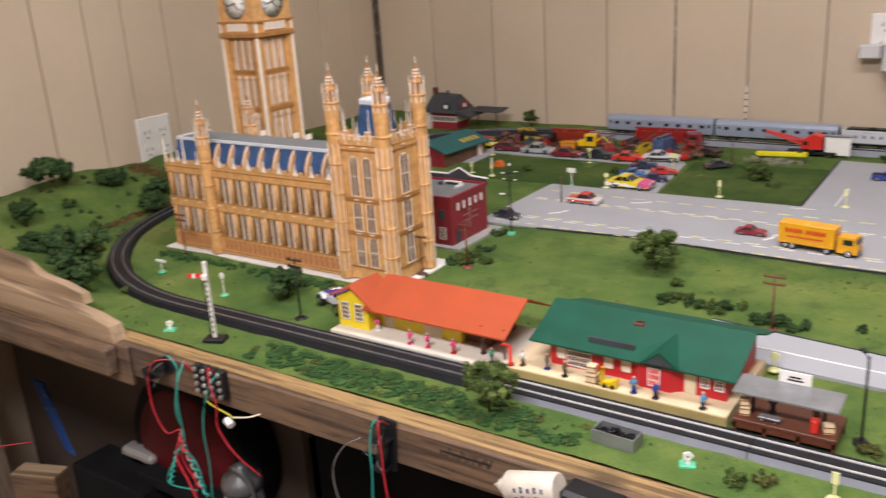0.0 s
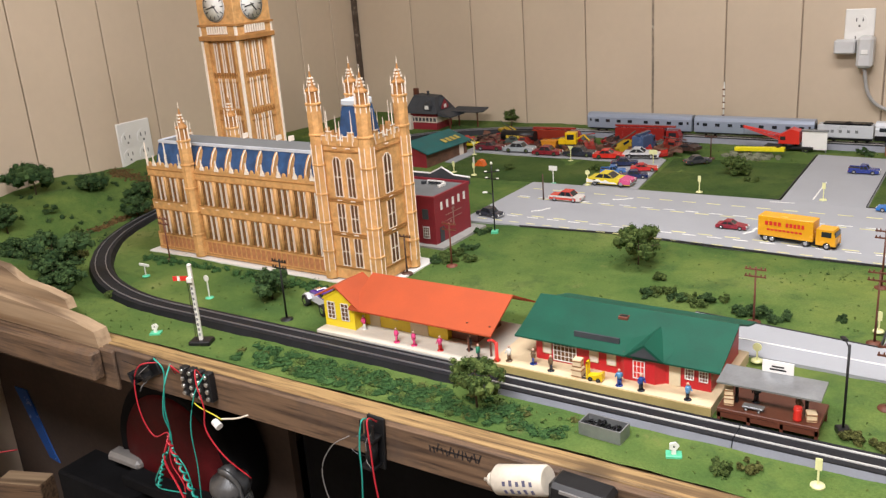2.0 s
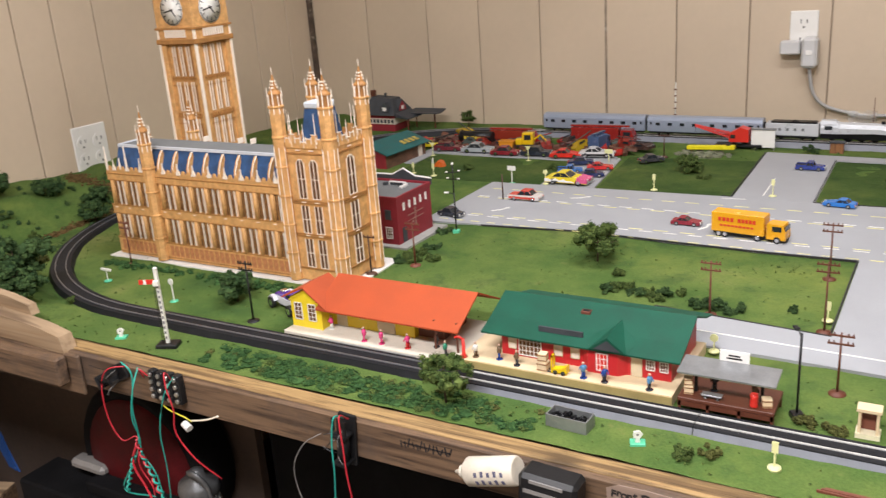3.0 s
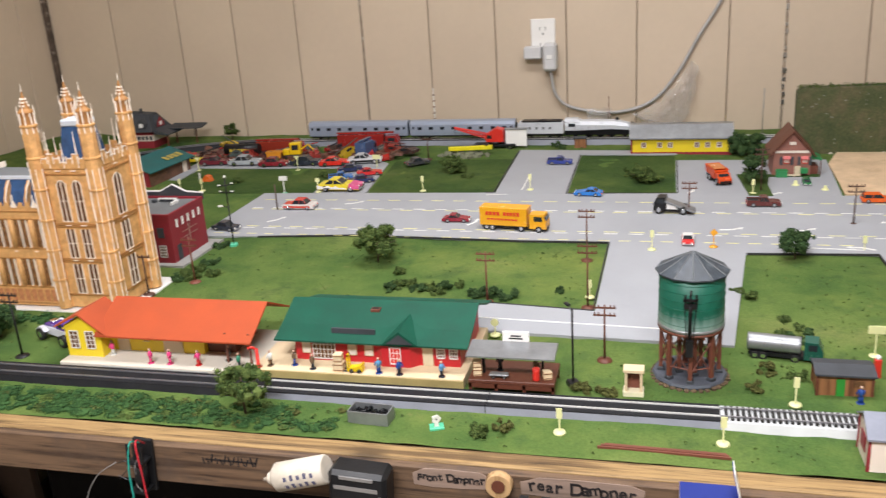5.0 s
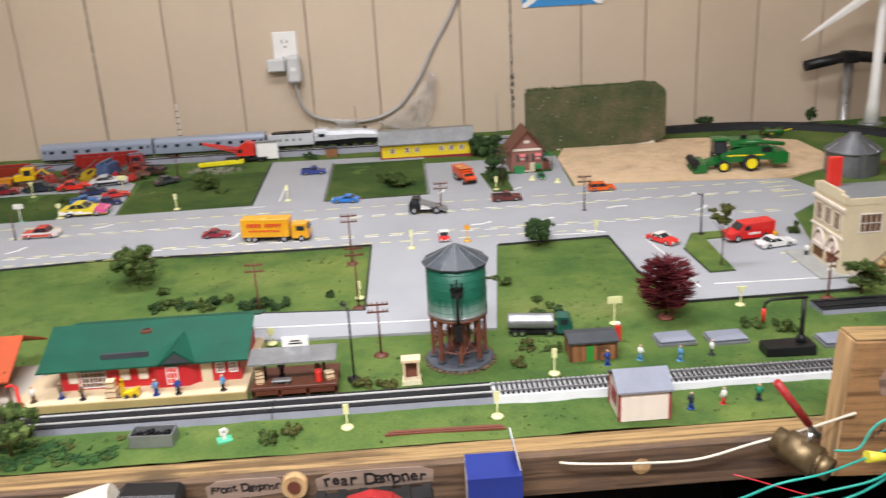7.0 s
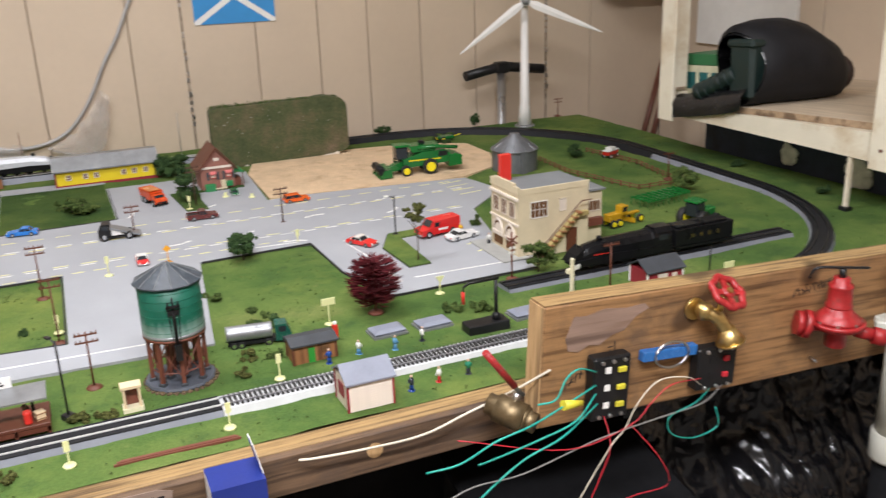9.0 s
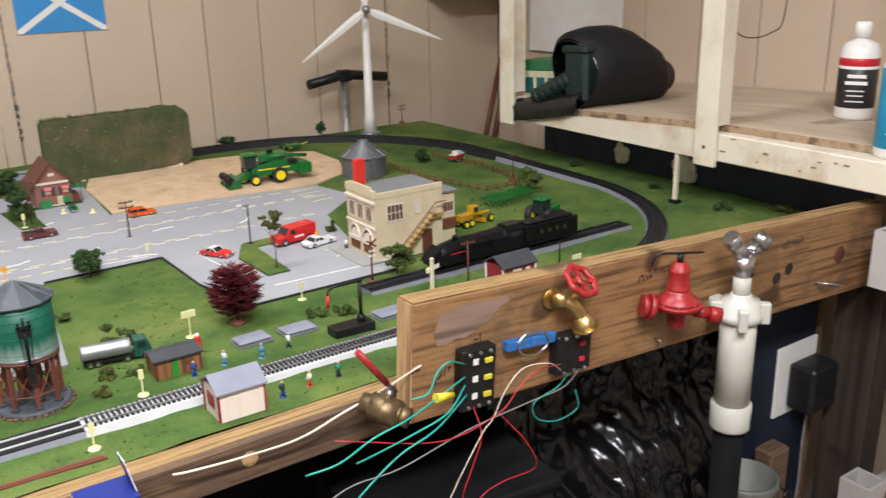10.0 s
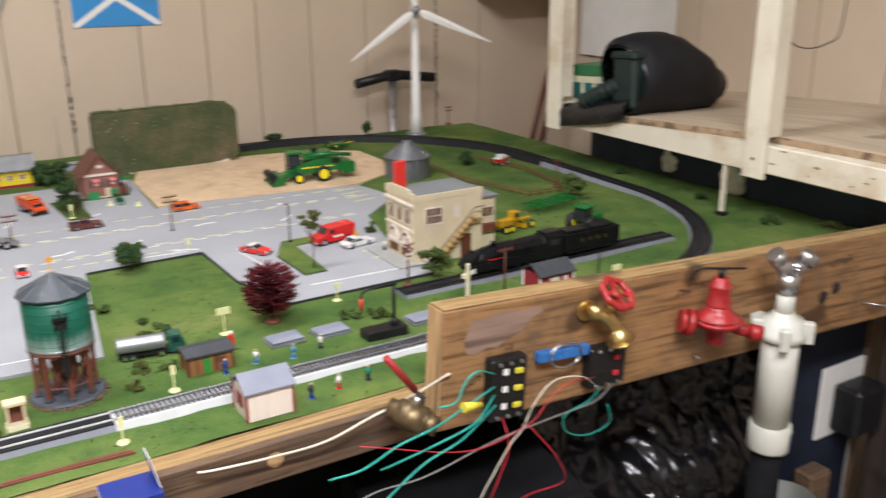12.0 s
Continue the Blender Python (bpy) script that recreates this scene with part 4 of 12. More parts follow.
# -- orange-roofed freight station --
def freight_station():
    th = thing("freight_station", "yellow plastic freight station with an orange gable roof", "model building", pose(-0.97, -1.36, T))
    part("platform", Mesh().box(0.0, -0.018, -0.002, 0.255, 0.10, 0.0085, 0.0008), mat("pale_grey_platform", (0.60, 0.55, 0.46), 0.75, 0, 0.08, 30, 300, 0.2), th, "pale grey-cream platform")
    part("platform_side", Mesh().box(0.06, -0.0195, -0.002, 0.20, -0.0182, 0.0065), CONC, th)
    part("wing_wall", Mesh().extrude_y([(0.002, 0.008), (0.05, 0.008), (0.05, 0.0445), (0.028, 0.0615), (0.002, 0.049)], 0.0, 0.045), YELLOW, th)
    part("main_wall", Mesh().box(0.0505, 0.022, 0.008, 0.175, 0.088, 0.046), YELLOW, th)
    # Brown block fills the open shed end; its inner shade is put in as colour.
    part("shed_dark_fill", Mesh().box(0.1755, 0.03, 0.008, 0.212, 0.088, 0.046), BROWN, th)
    for x in (0.215, 0.245):
        part("shed_post", Mesh().box(x - 0.001, 0.004, 0.008, x + 0.001, 0.006, 0.046), BROWN, th)
    ym = 0.05
    roof = Mesh().extrude_x([(-0.006, 0.0375), (0.05, 0.0665), (0.108, 0.037), (0.108, 0.039), (0.05, 0.0687), (-0.006, 0.0395)], 0.046, 0.252)
    r = part("roof", roof, ORANGE_ROOF, th, "bright orange plastic roof")
    part("wing_roof", Mesh().extrude_y([(-0.008, 0.0475), (0.028, 0.0645), (0.062, 0.0385), (0.062, 0.0405), (0.028, 0.0668), (-0.008, 0.0495)], -0.006, 0.052), ORANGE_ROOF, r)
    part("bargeboard", Mesh().extrude_y([(0.0, 0.0455), (0.028, 0.0605), (0.037, 0.0535), (0.037, 0.0515), (0.028, 0.0585), (0.0, 0.0435)], -0.0012, 0.0), YELLOW, th)
    for x in (0.014, 0.036):
        framed_window(th, pose(x, -0.0002, 0.019), 0.0125, 0.0235, WHITE, GLAZE, 2, 4)
    for x, w, h in ((0.066, 0.016, 0.03), (0.098, 0.008, 0.014), (0.134, 0.026, 0.03)):
        d = part("door" if h > 0.02 else "hatch", Mesh().box(x - w / 2, 0.0205, 0.0088 if h > 0.02 else 0.022, x + w / 2, 0.022, 0.0088 + h, 0.0003), CREAMST, th, "cream door panel")
    part("corner_board", Mesh().box(0.049, -0.001, 0.008, 0.051, 0.001, 0.048), YELLOW, th)


freight_station()


# -- green-roofed station --
def passenger_station():
    th = thing("passenger_station", "red plastic station with a green dormered roof", "model building", pose(-0.69, -1.355, T))
    plat = Mesh().extrude_x([(-0.019, -0.002), (0.12, -0.002), (0.12, 0.0125), (-0.019, 0.0125)], 0.0, 0.223)
    part("platform", plat, TANPLAT, th, "sand-coloured station platform")
    part("platform_side", Mesh().box(-0.0295, -0.0204, -0.002, 0.2235, -0.0192, 0.0115), TAN_SIDE, th, "olive platform side")
    part("platform_ramp", Mesh().extrude_y([(-0.03, -0.002), (0.0, -0.002), (0.0, 0.0125), (-0.03, 0.0085)], -0.019, 0.06), TANPLAT, th)
    part("wall", Mesh().box(0.018, 0.011, 0.0125, 0.214, 0.11, 0.046), RED_WALL, th)
    part("bay_wall", Mesh().prism([(0.116, 0.011), (0.125, 0.003), (0.158, 0.003), (0.167, 0.011)], 0.0125, 0.044), RED_WALL, th)
    ze, zr, y0, ym, y1 = 0.0405, 0.0655, -0.002, 0.065, 0.136
    prof = [(y0, ze), (0.025, ze + 0.0085), (ym, zr), (0.105, ze + 0.0085), (y1, ze), (y1, ze + 0.0018), (0.105, ze + 0.0105), (ym, zr + 0.0022), (0.025, ze + 0.0105), (y0, ze + 0.0018)]
    rf = part("roof", Mesh().extrude_x(prof, -0.002, 0.226), GREEN_ROOF, th, "dark green plastic roof")
    part("dormer", Mesh().add([(0.128, -0.004, ze + 0.0025), (0.17, -0.004, ze + 0.0025), (0.149, -0.0045, ze + 0.0185), (0.149, 0.05, ze + 0.0195), (0.12, 0.03, ze + 0.011), (0.178, 0.03, ze + 0.011)],
                              [(0, 1, 2), (0, 2, 3, 4), (1, 5, 3, 2), (0, 4, 5, 1), (4, 3, 5)]), GREEN_ROOF, rf)
    part("dormer_face", Mesh().add([(0.134, -0.0052, ze + 0.004), (0.164, -0.0052, ze + 0.004), (0.149, -0.0052, ze + 0.0155)], [(0, 1, 2)]).add([(0.134, -0.0044, ze + 0.004), (0.164, -0.0044, ze + 0.004), (0.149, -0.0044, ze + 0.0155)], [(2, 1, 0)]), SLATE, rf)
    part("roof_vent", Mesh().box(0.064, 0.012, ze + 0.0055, 0.116, 0.0145, ze + 0.0125), SLATE, rf, "long dark roof slot")
    hole = part("chimney_rim", Mesh().box(0.101, 0.046, 0.058, 0.112, 0.054, 0.0632, 0.0004), RUST, rf)
    part("chimney_hole", Mesh().box(0.1024, 0.0474, 0.0632, 0.1106, 0.0526, 0.0634), BLACK, hole)
    framed_window(th, pose(0.0535, 0.0105, 0.0150), 0.028, 0.024, WHITE, GLAZE, 6, 4)
    for x in (0.032, 0.088, 0.108):
        framed_window(th, pose(x, 0.0105, 0.0215), 0.0105, 0.0155, CREAMST, CREAM_HUT, 1, 2)
    framed_window(th, pose(0.1415, 0.0025, 0.0165), 0.013, 0.021, WHITE, RED_PL, 3, 3)
    part("door", Mesh().box(0.171, 0.0095, 0.0128, 0.183, 0.011, 0.0375, 0.0003), CREAMST, th, "cream door")
    framed_window(th, pose(0.192, 0.0105, 0.0225), 0.0095, 0.0125, WHITE, RUST, 3, 3)
    framed_window(th, pose(0.2065, 0.0105, 0.0225), 0.0095, 0.0125, WHITE, RUST, 3, 3)
    for x in (0.1415, 0.192):
        part("sign_board", Mesh().box(x - 0.007, 0.0015 if x < 0.17 else 0.0095, 0.0375, x + 0.007, 0.003 if x < 0.17 else 0.0108, 0.0405), BROWN, th)


passenger_station()


# -- platform stall --
def market_stall():
    th = thing("platform_stall", "brown loading platform under a grey lean-to roof", "shelter", pose(-0.4605, -1.378, T))
    part("deck", Mesh().box(0, 0, 0.0125, 0.0925, 0.05, 0.0165, 0.0006), BROWN, th)
    for x in (0.002, 0.03, 0.06, 0.0905):
        for y in (0.002, 0.046):
            part("deck_leg", Mesh().box(x - 0.0015, y - 0.0015, -0.001, x + 0.0015, y + 0.0015, 0.0125), BROWN, th)
    part("deck_beam", Mesh().box(0.0, 0.0005, 0.007, 0.0925, 0.0022, 0.0122), BROWN, th)
    for x in (0.014, 0.078):
        part("post", Mesh().box(x - 0.0014, 0.017, 0.0165, x + 0.0014, 0.020, 0.0445), BLACK, th)
    part("roof", Mesh().extrude_x([(0.0, 0.0425), (0.034, 0.046), (0.034, 0.0478), (0.0, 0.0443)], -0.001, 0.093), GALV, th, "grey corrugated lean-to roof")
    s = part("sign", Mesh().box(0.033, 0.033, 0.0465, 0.062, 0.0345, 0.0595, 0.0003), WHITE, th, "small white sign with unreadable writing")
    for z, a, b in ((0.0505, 0.040, 0.055), (0.0535, 0.042, 0.053)):
        part("sign_bar", Mesh().box(a, 0.0326, z, b, 0.0329, z + 0.0016), BLACK, s)


market_stall()


# -- maroon brick shop --
FADED = mat("faded_wall_lettering", (0.36, 0.20, 0.17), 0.8, stain=(0.26, 0.06, 0.05))


def brick_shop():
    th = thing("brick_shop", "maroon brick shop with a flat grey roof and white attic windows", "model building", pose(-1.132, -1.02, T))
    part("pavement", Mesh().box(0.0, -0.012, -0.002, 0.132, 0.125, 0.004), CONC, th, "grey concrete pavement")
    part("wall", Mesh().box(0.0, 0.0, 0.004, 0.112, 0.108, 0.079), BRICK_RED, th)
    part("roof", Mesh().box(0.003, 0.003, 0.0792, 0.109, 0.105, 0.0815), GREY_FLAT, th, "flat grey roof")
    cap = Mesh().box(-0.001, -0.001, 0.079, 0.113, 0.003, 0.085).box(0.109, 0.003, 0.079, 0.113, 0.105, 0.085).box(-0.001, 0.105, 0.079, 0.113, 0.109, 0.085).box(-0.001, 0.003, 0.079, 0.003, 0.105, 0.085)
    part("parapet", cap, BRICK_RED, th)
    part("roof_vent", Mesh().box(0.045, 0.082, 0.0815, 0.079, 0.086, 0.0885, 0.0006), WHITE, th, "white roof light surround")
    part("roof_vent", Mesh().box(0.048, 0.0812, 0.0825, 0.074, 0.0822, 0.0865), SLATE, th)
    part("roof_vent", Mesh().box(0.079, 0.062, 0.0815, 0.083, 0.084, 0.0865, 0.0006), WHITE, th, "white roof light surround")
    part("roof_hatch", Mesh().box(0.036, 0.076, 0.0815, 0.043, 0.083, 0.0865, 0.0006), SLATE, th)
    g = part("false_front", Mesh().extrude_y([(-0.002, 0.079), (0.113, 0.079), (0.113, 0.090), (0.082, 0.092), (0.058, 0.104), (0.034, 0.092), (-0.002, 0.092)], 0.1095, 0.113), SLATE, th, "dark stepped rear gable with white trim")
    part("gable_trim", Mesh().tube([(0.114, 0.111, 0.0905), (0.082, 0.111, 0.0925), (0.058, 0.111, 0.1045), (0.034, 0.111, 0.0925), (-0.003, 0.111, 0.0925)], 0.0018, 5), WHITE, g)
    for i in range(5):
        framed_window(th, pose(0.1122, 0.02 + 0.0175 * i, 0.0585, 0, 0, 90), 0.0052, 0.013, WHITE, WHITE, 1, 2)
    for x in (0.062, 0.094):
        framed_window(th, pose(x, -0.0002, 0.0135), 0.0125, 0.02, WHITE, GLAZE, 3, 4)
        part("shutter", Mesh().box(x - 0.006, -0.0012, 0.046, x + 0.006, 0.0, 0.063, 0.0004), SLATE, th)
    for z, a, b, h in ((0.0455, 0.032, 0.080, 0.0011), (0.036, 0.030, 0.080, 0.0011), (0.024, 0.053, 0.056, 0.032), (0.030, 0.044, 0.0475, 0.004), (0.051, 0.050, 0.059, 0.003)):
        part("painted_sign_bar", Mesh().box(0.1121, a, z, 0.1126, b, z + h), FADED, th, "faded painted lettering")
    part("corner_door", Mesh().box(0.1121, 0.012, 0.005, 0.113, 0.024, 0.03), SLATE, th)


brick_shop()


# -- barn with teal roof, dark-roofed depot and canopy in the far corner --
def teal_barn():
    th = thing("teal_barn", "dark red barn with a weathered teal roof", "model building", pose(-1.406, -0.466, T, 0, 0, 86) @ Matrix.Diagonal((1.05, 1.0, 0.68, 1.0)))
    part("wall", Mesh().extrude_x([(-0.055, 0), (0.055, 0), (0.055, 0.05), (0.0, 0.078), (-0.055, 0.05)], -0.075, 0.075), BRICK_RED, th)
    part("roof", gable_roof(-0.082, 0.082, -0.066, 0.066, 0.047, 0.079, 0.003), TEAL, th, "weathered teal roof")
    for i in range(4):
        part("roof_lettering", Mesh().box(0.005 + 0.016 * i, -0.0012, -0.014, 0.015 + 0.016 * i, 0.0, 0.004), mat("faded_yellow", (0.42, 0.34, 0.08), 0.7) if i == 0 else bpy.data.materials["faded_yellow"], th, "faded yellow lettering", pose(0, -0.036, 0.0668, 0, 0, 0) @ pose(0, 0, 0, -62))
    part("barn_door", Mesh().box(-0.0768, -0.014, 0.001, -0.0752, 0.014, 0.032), CREAM_HUT, th)
    part("side_boarding", Mesh().box(-0.074, -0.0558, 0.001, 0.074, -0.0551, 0.0475), mat("brown_barn_boards", (0.14, 0.070, 0.042), 0.75, 0, 0.3, 50, 300, 0.3), th, "weathered brown side boarding")
    part("side_door", Mesh().box(0.045, -0.0568, 0.002, 0.060, -0.0559, 0.042), CREAM_HUT, th, "cream side door")


teal_barn()


def corner_depot():
    th = thing("corner_depot", "dark-roofed white and red depot in the wall corner", "model building", pose(-1.635, -0.115, T))
    part("wall", Mesh().box(-0.038, -0.038, 0, 0.048, 0.038, 0.05), BRICK_RED, th)
    part("window_band", Mesh().box(-0.0388, -0.0388, 0.020, 0.0488, 0.0388, 0.036), CREAM_HUT, th)
    for k in range(7):
        part("window_pane", Mesh().box(-0.034 + 0.012 * k, -0.0396, 0.023, -0.026 + 0.012 * k, -0.0389, 0.033), SLATE, th)
    part("corner_bay", Mesh().box(-0.048, -0.052, 0, -0.030, -0.0392, 0.040, 0.0008), CREAM_HUT, th, "white corner bay")
    part("roof", Mesh().add([(-0.052, -0.05, 0.046), (0.056, -0.05, 0.046), (0.056, 0.05, 0.046), (-0.052, 0.05, 0.046), (-0.036, -0.018, 0.092), (0.034, -0.018, 0.088), (0.034, 0.018, 0.088), (-0.036, 0.018, 0.092)], [(0, 1, 5, 4), (1, 2, 6, 5), (2, 3, 7, 6), (3, 0, 4, 7), (4, 5, 6, 7), (3, 2, 1, 0)]), SLATE, th, "dark steep slate roof")
    d = part("dormer", Mesh().extrude_y([(0.012, 0.056), (0.036, 0.056), (0.036, 0.068), (0.024, 0.080), (0.012, 0.068)], -0.047, 0.0), SLATE, th)
    part("dormer_window", Mesh().box(0.018, -0.0482, 0.058, 0.030, -0.0472, 0.068), WHITE, d)
    d = part("dormer", Mesh().extrude_x([(-0.020, 0.054), (0.020, 0.054), (0.020, 0.064), (0.0, 0.084), (-0.020, 0.064)], 0.020, 0.053), SLATE, th)
    part("dormer_gable", Mesh().extrude_x([(-0.017, 0.054), (0.017, 0.054), (0.017, 0.063), (0.0, 0.080), (-0.017, 0.063)], 0.0531, 0.0538), BRICK_RED, d, "dark red gable front")
    part("dormer_window", Mesh().box(0.0539, -0.006, 0.057, 0.0546, 0.006, 0.067), WHITE, d)
    part("lean_to", Mesh().extrude_y([(0.057, 0.040), (0.098, 0.036), (0.098, 0.039), (0.057, 0.052)], -0.045, 0.03), SLATE, th, "low dark lean-to roof")
    part("lean_to_post", Mesh().box(0.092, -0.042, -0.001, 0.095, -0.039, 0.0365), BROWN, th)
    part("chimney", Mesh().box(-0.046, -0.006, 0.06, -0.034, 0.006, 0.108, 0.0008), BROWN, th, "brown brick chimney")
    part("finial", Mesh().box(-0.003, -0.003, 0.089, 0.003, 0.003, 0.101, 0.0008), SLATE, th)
    c = thing("depot_canopy", "small dark platform canopy on thin posts", "canopy", pose(-1.527, -0.085, T - 0.008))
    part("canopy_roof", Mesh().extrude_x([(-0.03, 0.052), (0.0, 0.049), (0.03, 0.055), (0.03, 0.058), (0.0, 0.052), (-0.03, 0.055)], -0.05, 0.05), SLATE, c)
    for x in (-0.03, 0.03):
        part("post", Mesh().box(x - 0.0015, -0.0015, -0.001, x + 0.0015, 0.0015, 0.05), BROWN, c)


corner_depot()


# -- cream stone office --
def stone_office():
    th = thing("stone_office", "cream stone two-storey office with a flat grey roof and outside stair", "model building", pose(0.298, -1.055, T, 0, 0, 0) @ Matrix.Diagonal((1.0, 1.0, 1.26, 1.0)))
    W, D, H = 0.158, 0.088, 0.082
    # front faces west; local x runs east, local y south is negative
    part("pavement", Mesh().box(-0.03, -0.098, -0.002, 0.04, 0.02, 0.0042), CONC, th)
    part("wall", Mesh().box(0.0, -D, 0.0, 0.125, 0.0, H), CREAMST, th)
    part("rear_wing", Mesh().box(0.1252, -D + 0.012, 0.0, W, -0.004, H - 0.012), CREAMST, th)
    part("front_parapet", Mesh().extrude_x([(-D - 0.001, H), (0.001, H), (0.001, H + 0.009), (-0.012, H + 0.009), (-0.012, H + 0.012), (-D + 0.012, H + 0.012), (-D + 0.012, H + 0.009), (-D - 0.001, H + 0.009)], -0.0012, 0.003), CREAMST, th)
    part("side_parapet", Mesh().box(0.003, -D - 0.001, H - 0.001, 0.125, -D + 0.002, H + 0.006), CREAMST, th)
    part("roof", Mesh().box(0.003, -D + 0.002, H + 0.0003, 0.125, 0.0, H + 0.003), GREY_FLAT, th, "flat grey roof")
    part("wing_roof", Mesh().box(0.1252, -D + 0.008, H - 0.0118, W + 0.004, 0.0, H - 0.0095), GREY_FLAT, th)
    part("cornice", Mesh().box(-0.003, -D - 0.002, H - 0.008, 0.0, 0.002, H - 0.005).box(-0.002, -D - 0.002, 0.042, 0.0, 0.002, 0.0445), CREAM_HUT, th)
    for i in range(3):
        y = -0.018 - 0.026 * i
        framed_window(th, pose(-0.0002, y, 0.05, 0, 0, -90), 0.018, 0.02, CREAM_HUT, GLAZE, 3, 1)
    for y in (-0.024, -0.064):
        a = part("arched_window", arched_pane(0.028, 0.03), GLAZE, th, at=pose(-0.0003, y, 0.008, 0, 0, -90))
        part("arch_field", Mesh().extrude_y([(0.0125 * math.cos(radians(q)), 0.0145 + 0.0128 * math.sin(radians(q))) for q in range(0, 181, 20)], -0.0011, -0.0006), CREAM_HUT, a, "white arch panel")
        part("arch_surround", Mesh().tube([(0.0155 * math.cos(radians(q)), -0.0012, 0.016 + 0.0165 * math.sin(radians(q))) for q in range(0, 181, 20)], 0.0018, 5).box(-0.017, -0.0026, 0.012, 0.017, -0.0006, 0.0165), CREAM_HUT, a)
    framed_window(th, pose(0.036, -D - 0.0002, 0.05), 0.03, 0.021, WHITE, GLAZE, 4, 2)
    framed_window(th, pose(0.078, -D - 0.0002, 0.054), 0.012, 0.016, CREAM_HUT, CREAM_HUT, 2, 2)
    framed_window(th, pose(0.1415, -D + 0.0118, 0.044), 0.026, 0.014, CREAM_HUT, GLAZE, 4, 1)
    part("awning", Mesh().box(0.129, -D + 0.004, 0.026, 0.155, -D + 0.0118, 0.036), RUST, th)
    st = part("stair_string", Mesh().extrude_y([(0.03, 0.0), (0.042, 0.0), (0.104, 0.046), (0.12, 0.046), (0.12, 0.051), (0.10, 0.051)], -D - 0.010, -D - 0.0015), TAN_SIDE, th, "brown outside stair")
    step = Mesh().box(0, -D - 0.014, 0, 0.0075, -D - 0.0012, 0.0016).data("step", TIMBER)
    for i in range(10):
        part("step", step, None, st, at=pose(0.034 + 0.0072 * i, 0, 0.003 + 0.0052 * i))
    part("handrail", Mesh().tube([(0.035, -D - 0.013, 0.016), (0.104, -D - 0.013, 0.066), (0.122, -D - 0.013, 0.066)], 0.0008, 5), BROWN, st)
    part("side_door", Mesh().box(0.085, -D - 0.0012, 0.0, 0.104, -D, 0.03), BROWN, th)
    part("roof_pipe", Mesh().box(0.012, -0.012, H, 0.030, -0.002, H + 0.036, 0.0006), RED_PL, th, "red chimney stack")


stone_office()


# -- water tank --
def tank_paint():
    """Green paint with chalky limescale rising unevenly from the tub's foot."""
    m, nt, bsdf, tc = base_nodes("limescaled_green_paint")
    v = tc.outputs["Object"]
    sep = nt.nodes.new("ShaderNodeSeparateXYZ")
    nt.links.new(v, sep.inputs[0])
    mp = nt.nodes.new("ShaderNodeMapping")
    mp.inputs["Scale"].default_value = (1.0, 1.0, 0.12)
    nt.links.new(v, mp.inputs["Vector"])
    add = nt.nodes.new("ShaderNodeMath")
    add.operation = "MULTIPLY_ADD"
    add.inputs[1].default_value = 0.022
    nt.links.new(noise_node(nt, mp.outputs[0], 160.0, 5, 0.65), add.inputs[0])
    nt.links.new(sep.outputs["Z"], add.inputs[2])
    rng_node = nt.nodes.new("ShaderNodeMapRange")
    rng_node.inputs[1].default_value, rng_node.inputs[2].default_value = 0.072, 0.094
    rng_node.inputs[3].default_value, rng_node.inputs[4].default_value = 0.85, 0.0
    nt.links.new(add.outputs[0], rng_node.inputs[0])
    g = ramp_node(nt, noise_node(nt, v, 45.0, 5, 0.6), [(0.3, (0.004, 0.085, 0.052)), (0.7, (0.008, 0.135, 0.085))])
    nt.links.new(mix_node(nt, rng_node.outputs[0], g, (0.42, 0.55, 0.52)), bsdf.inputs["Base Color"])
    bsdf.inputs["Roughness"].default_value = 0.5
    return m


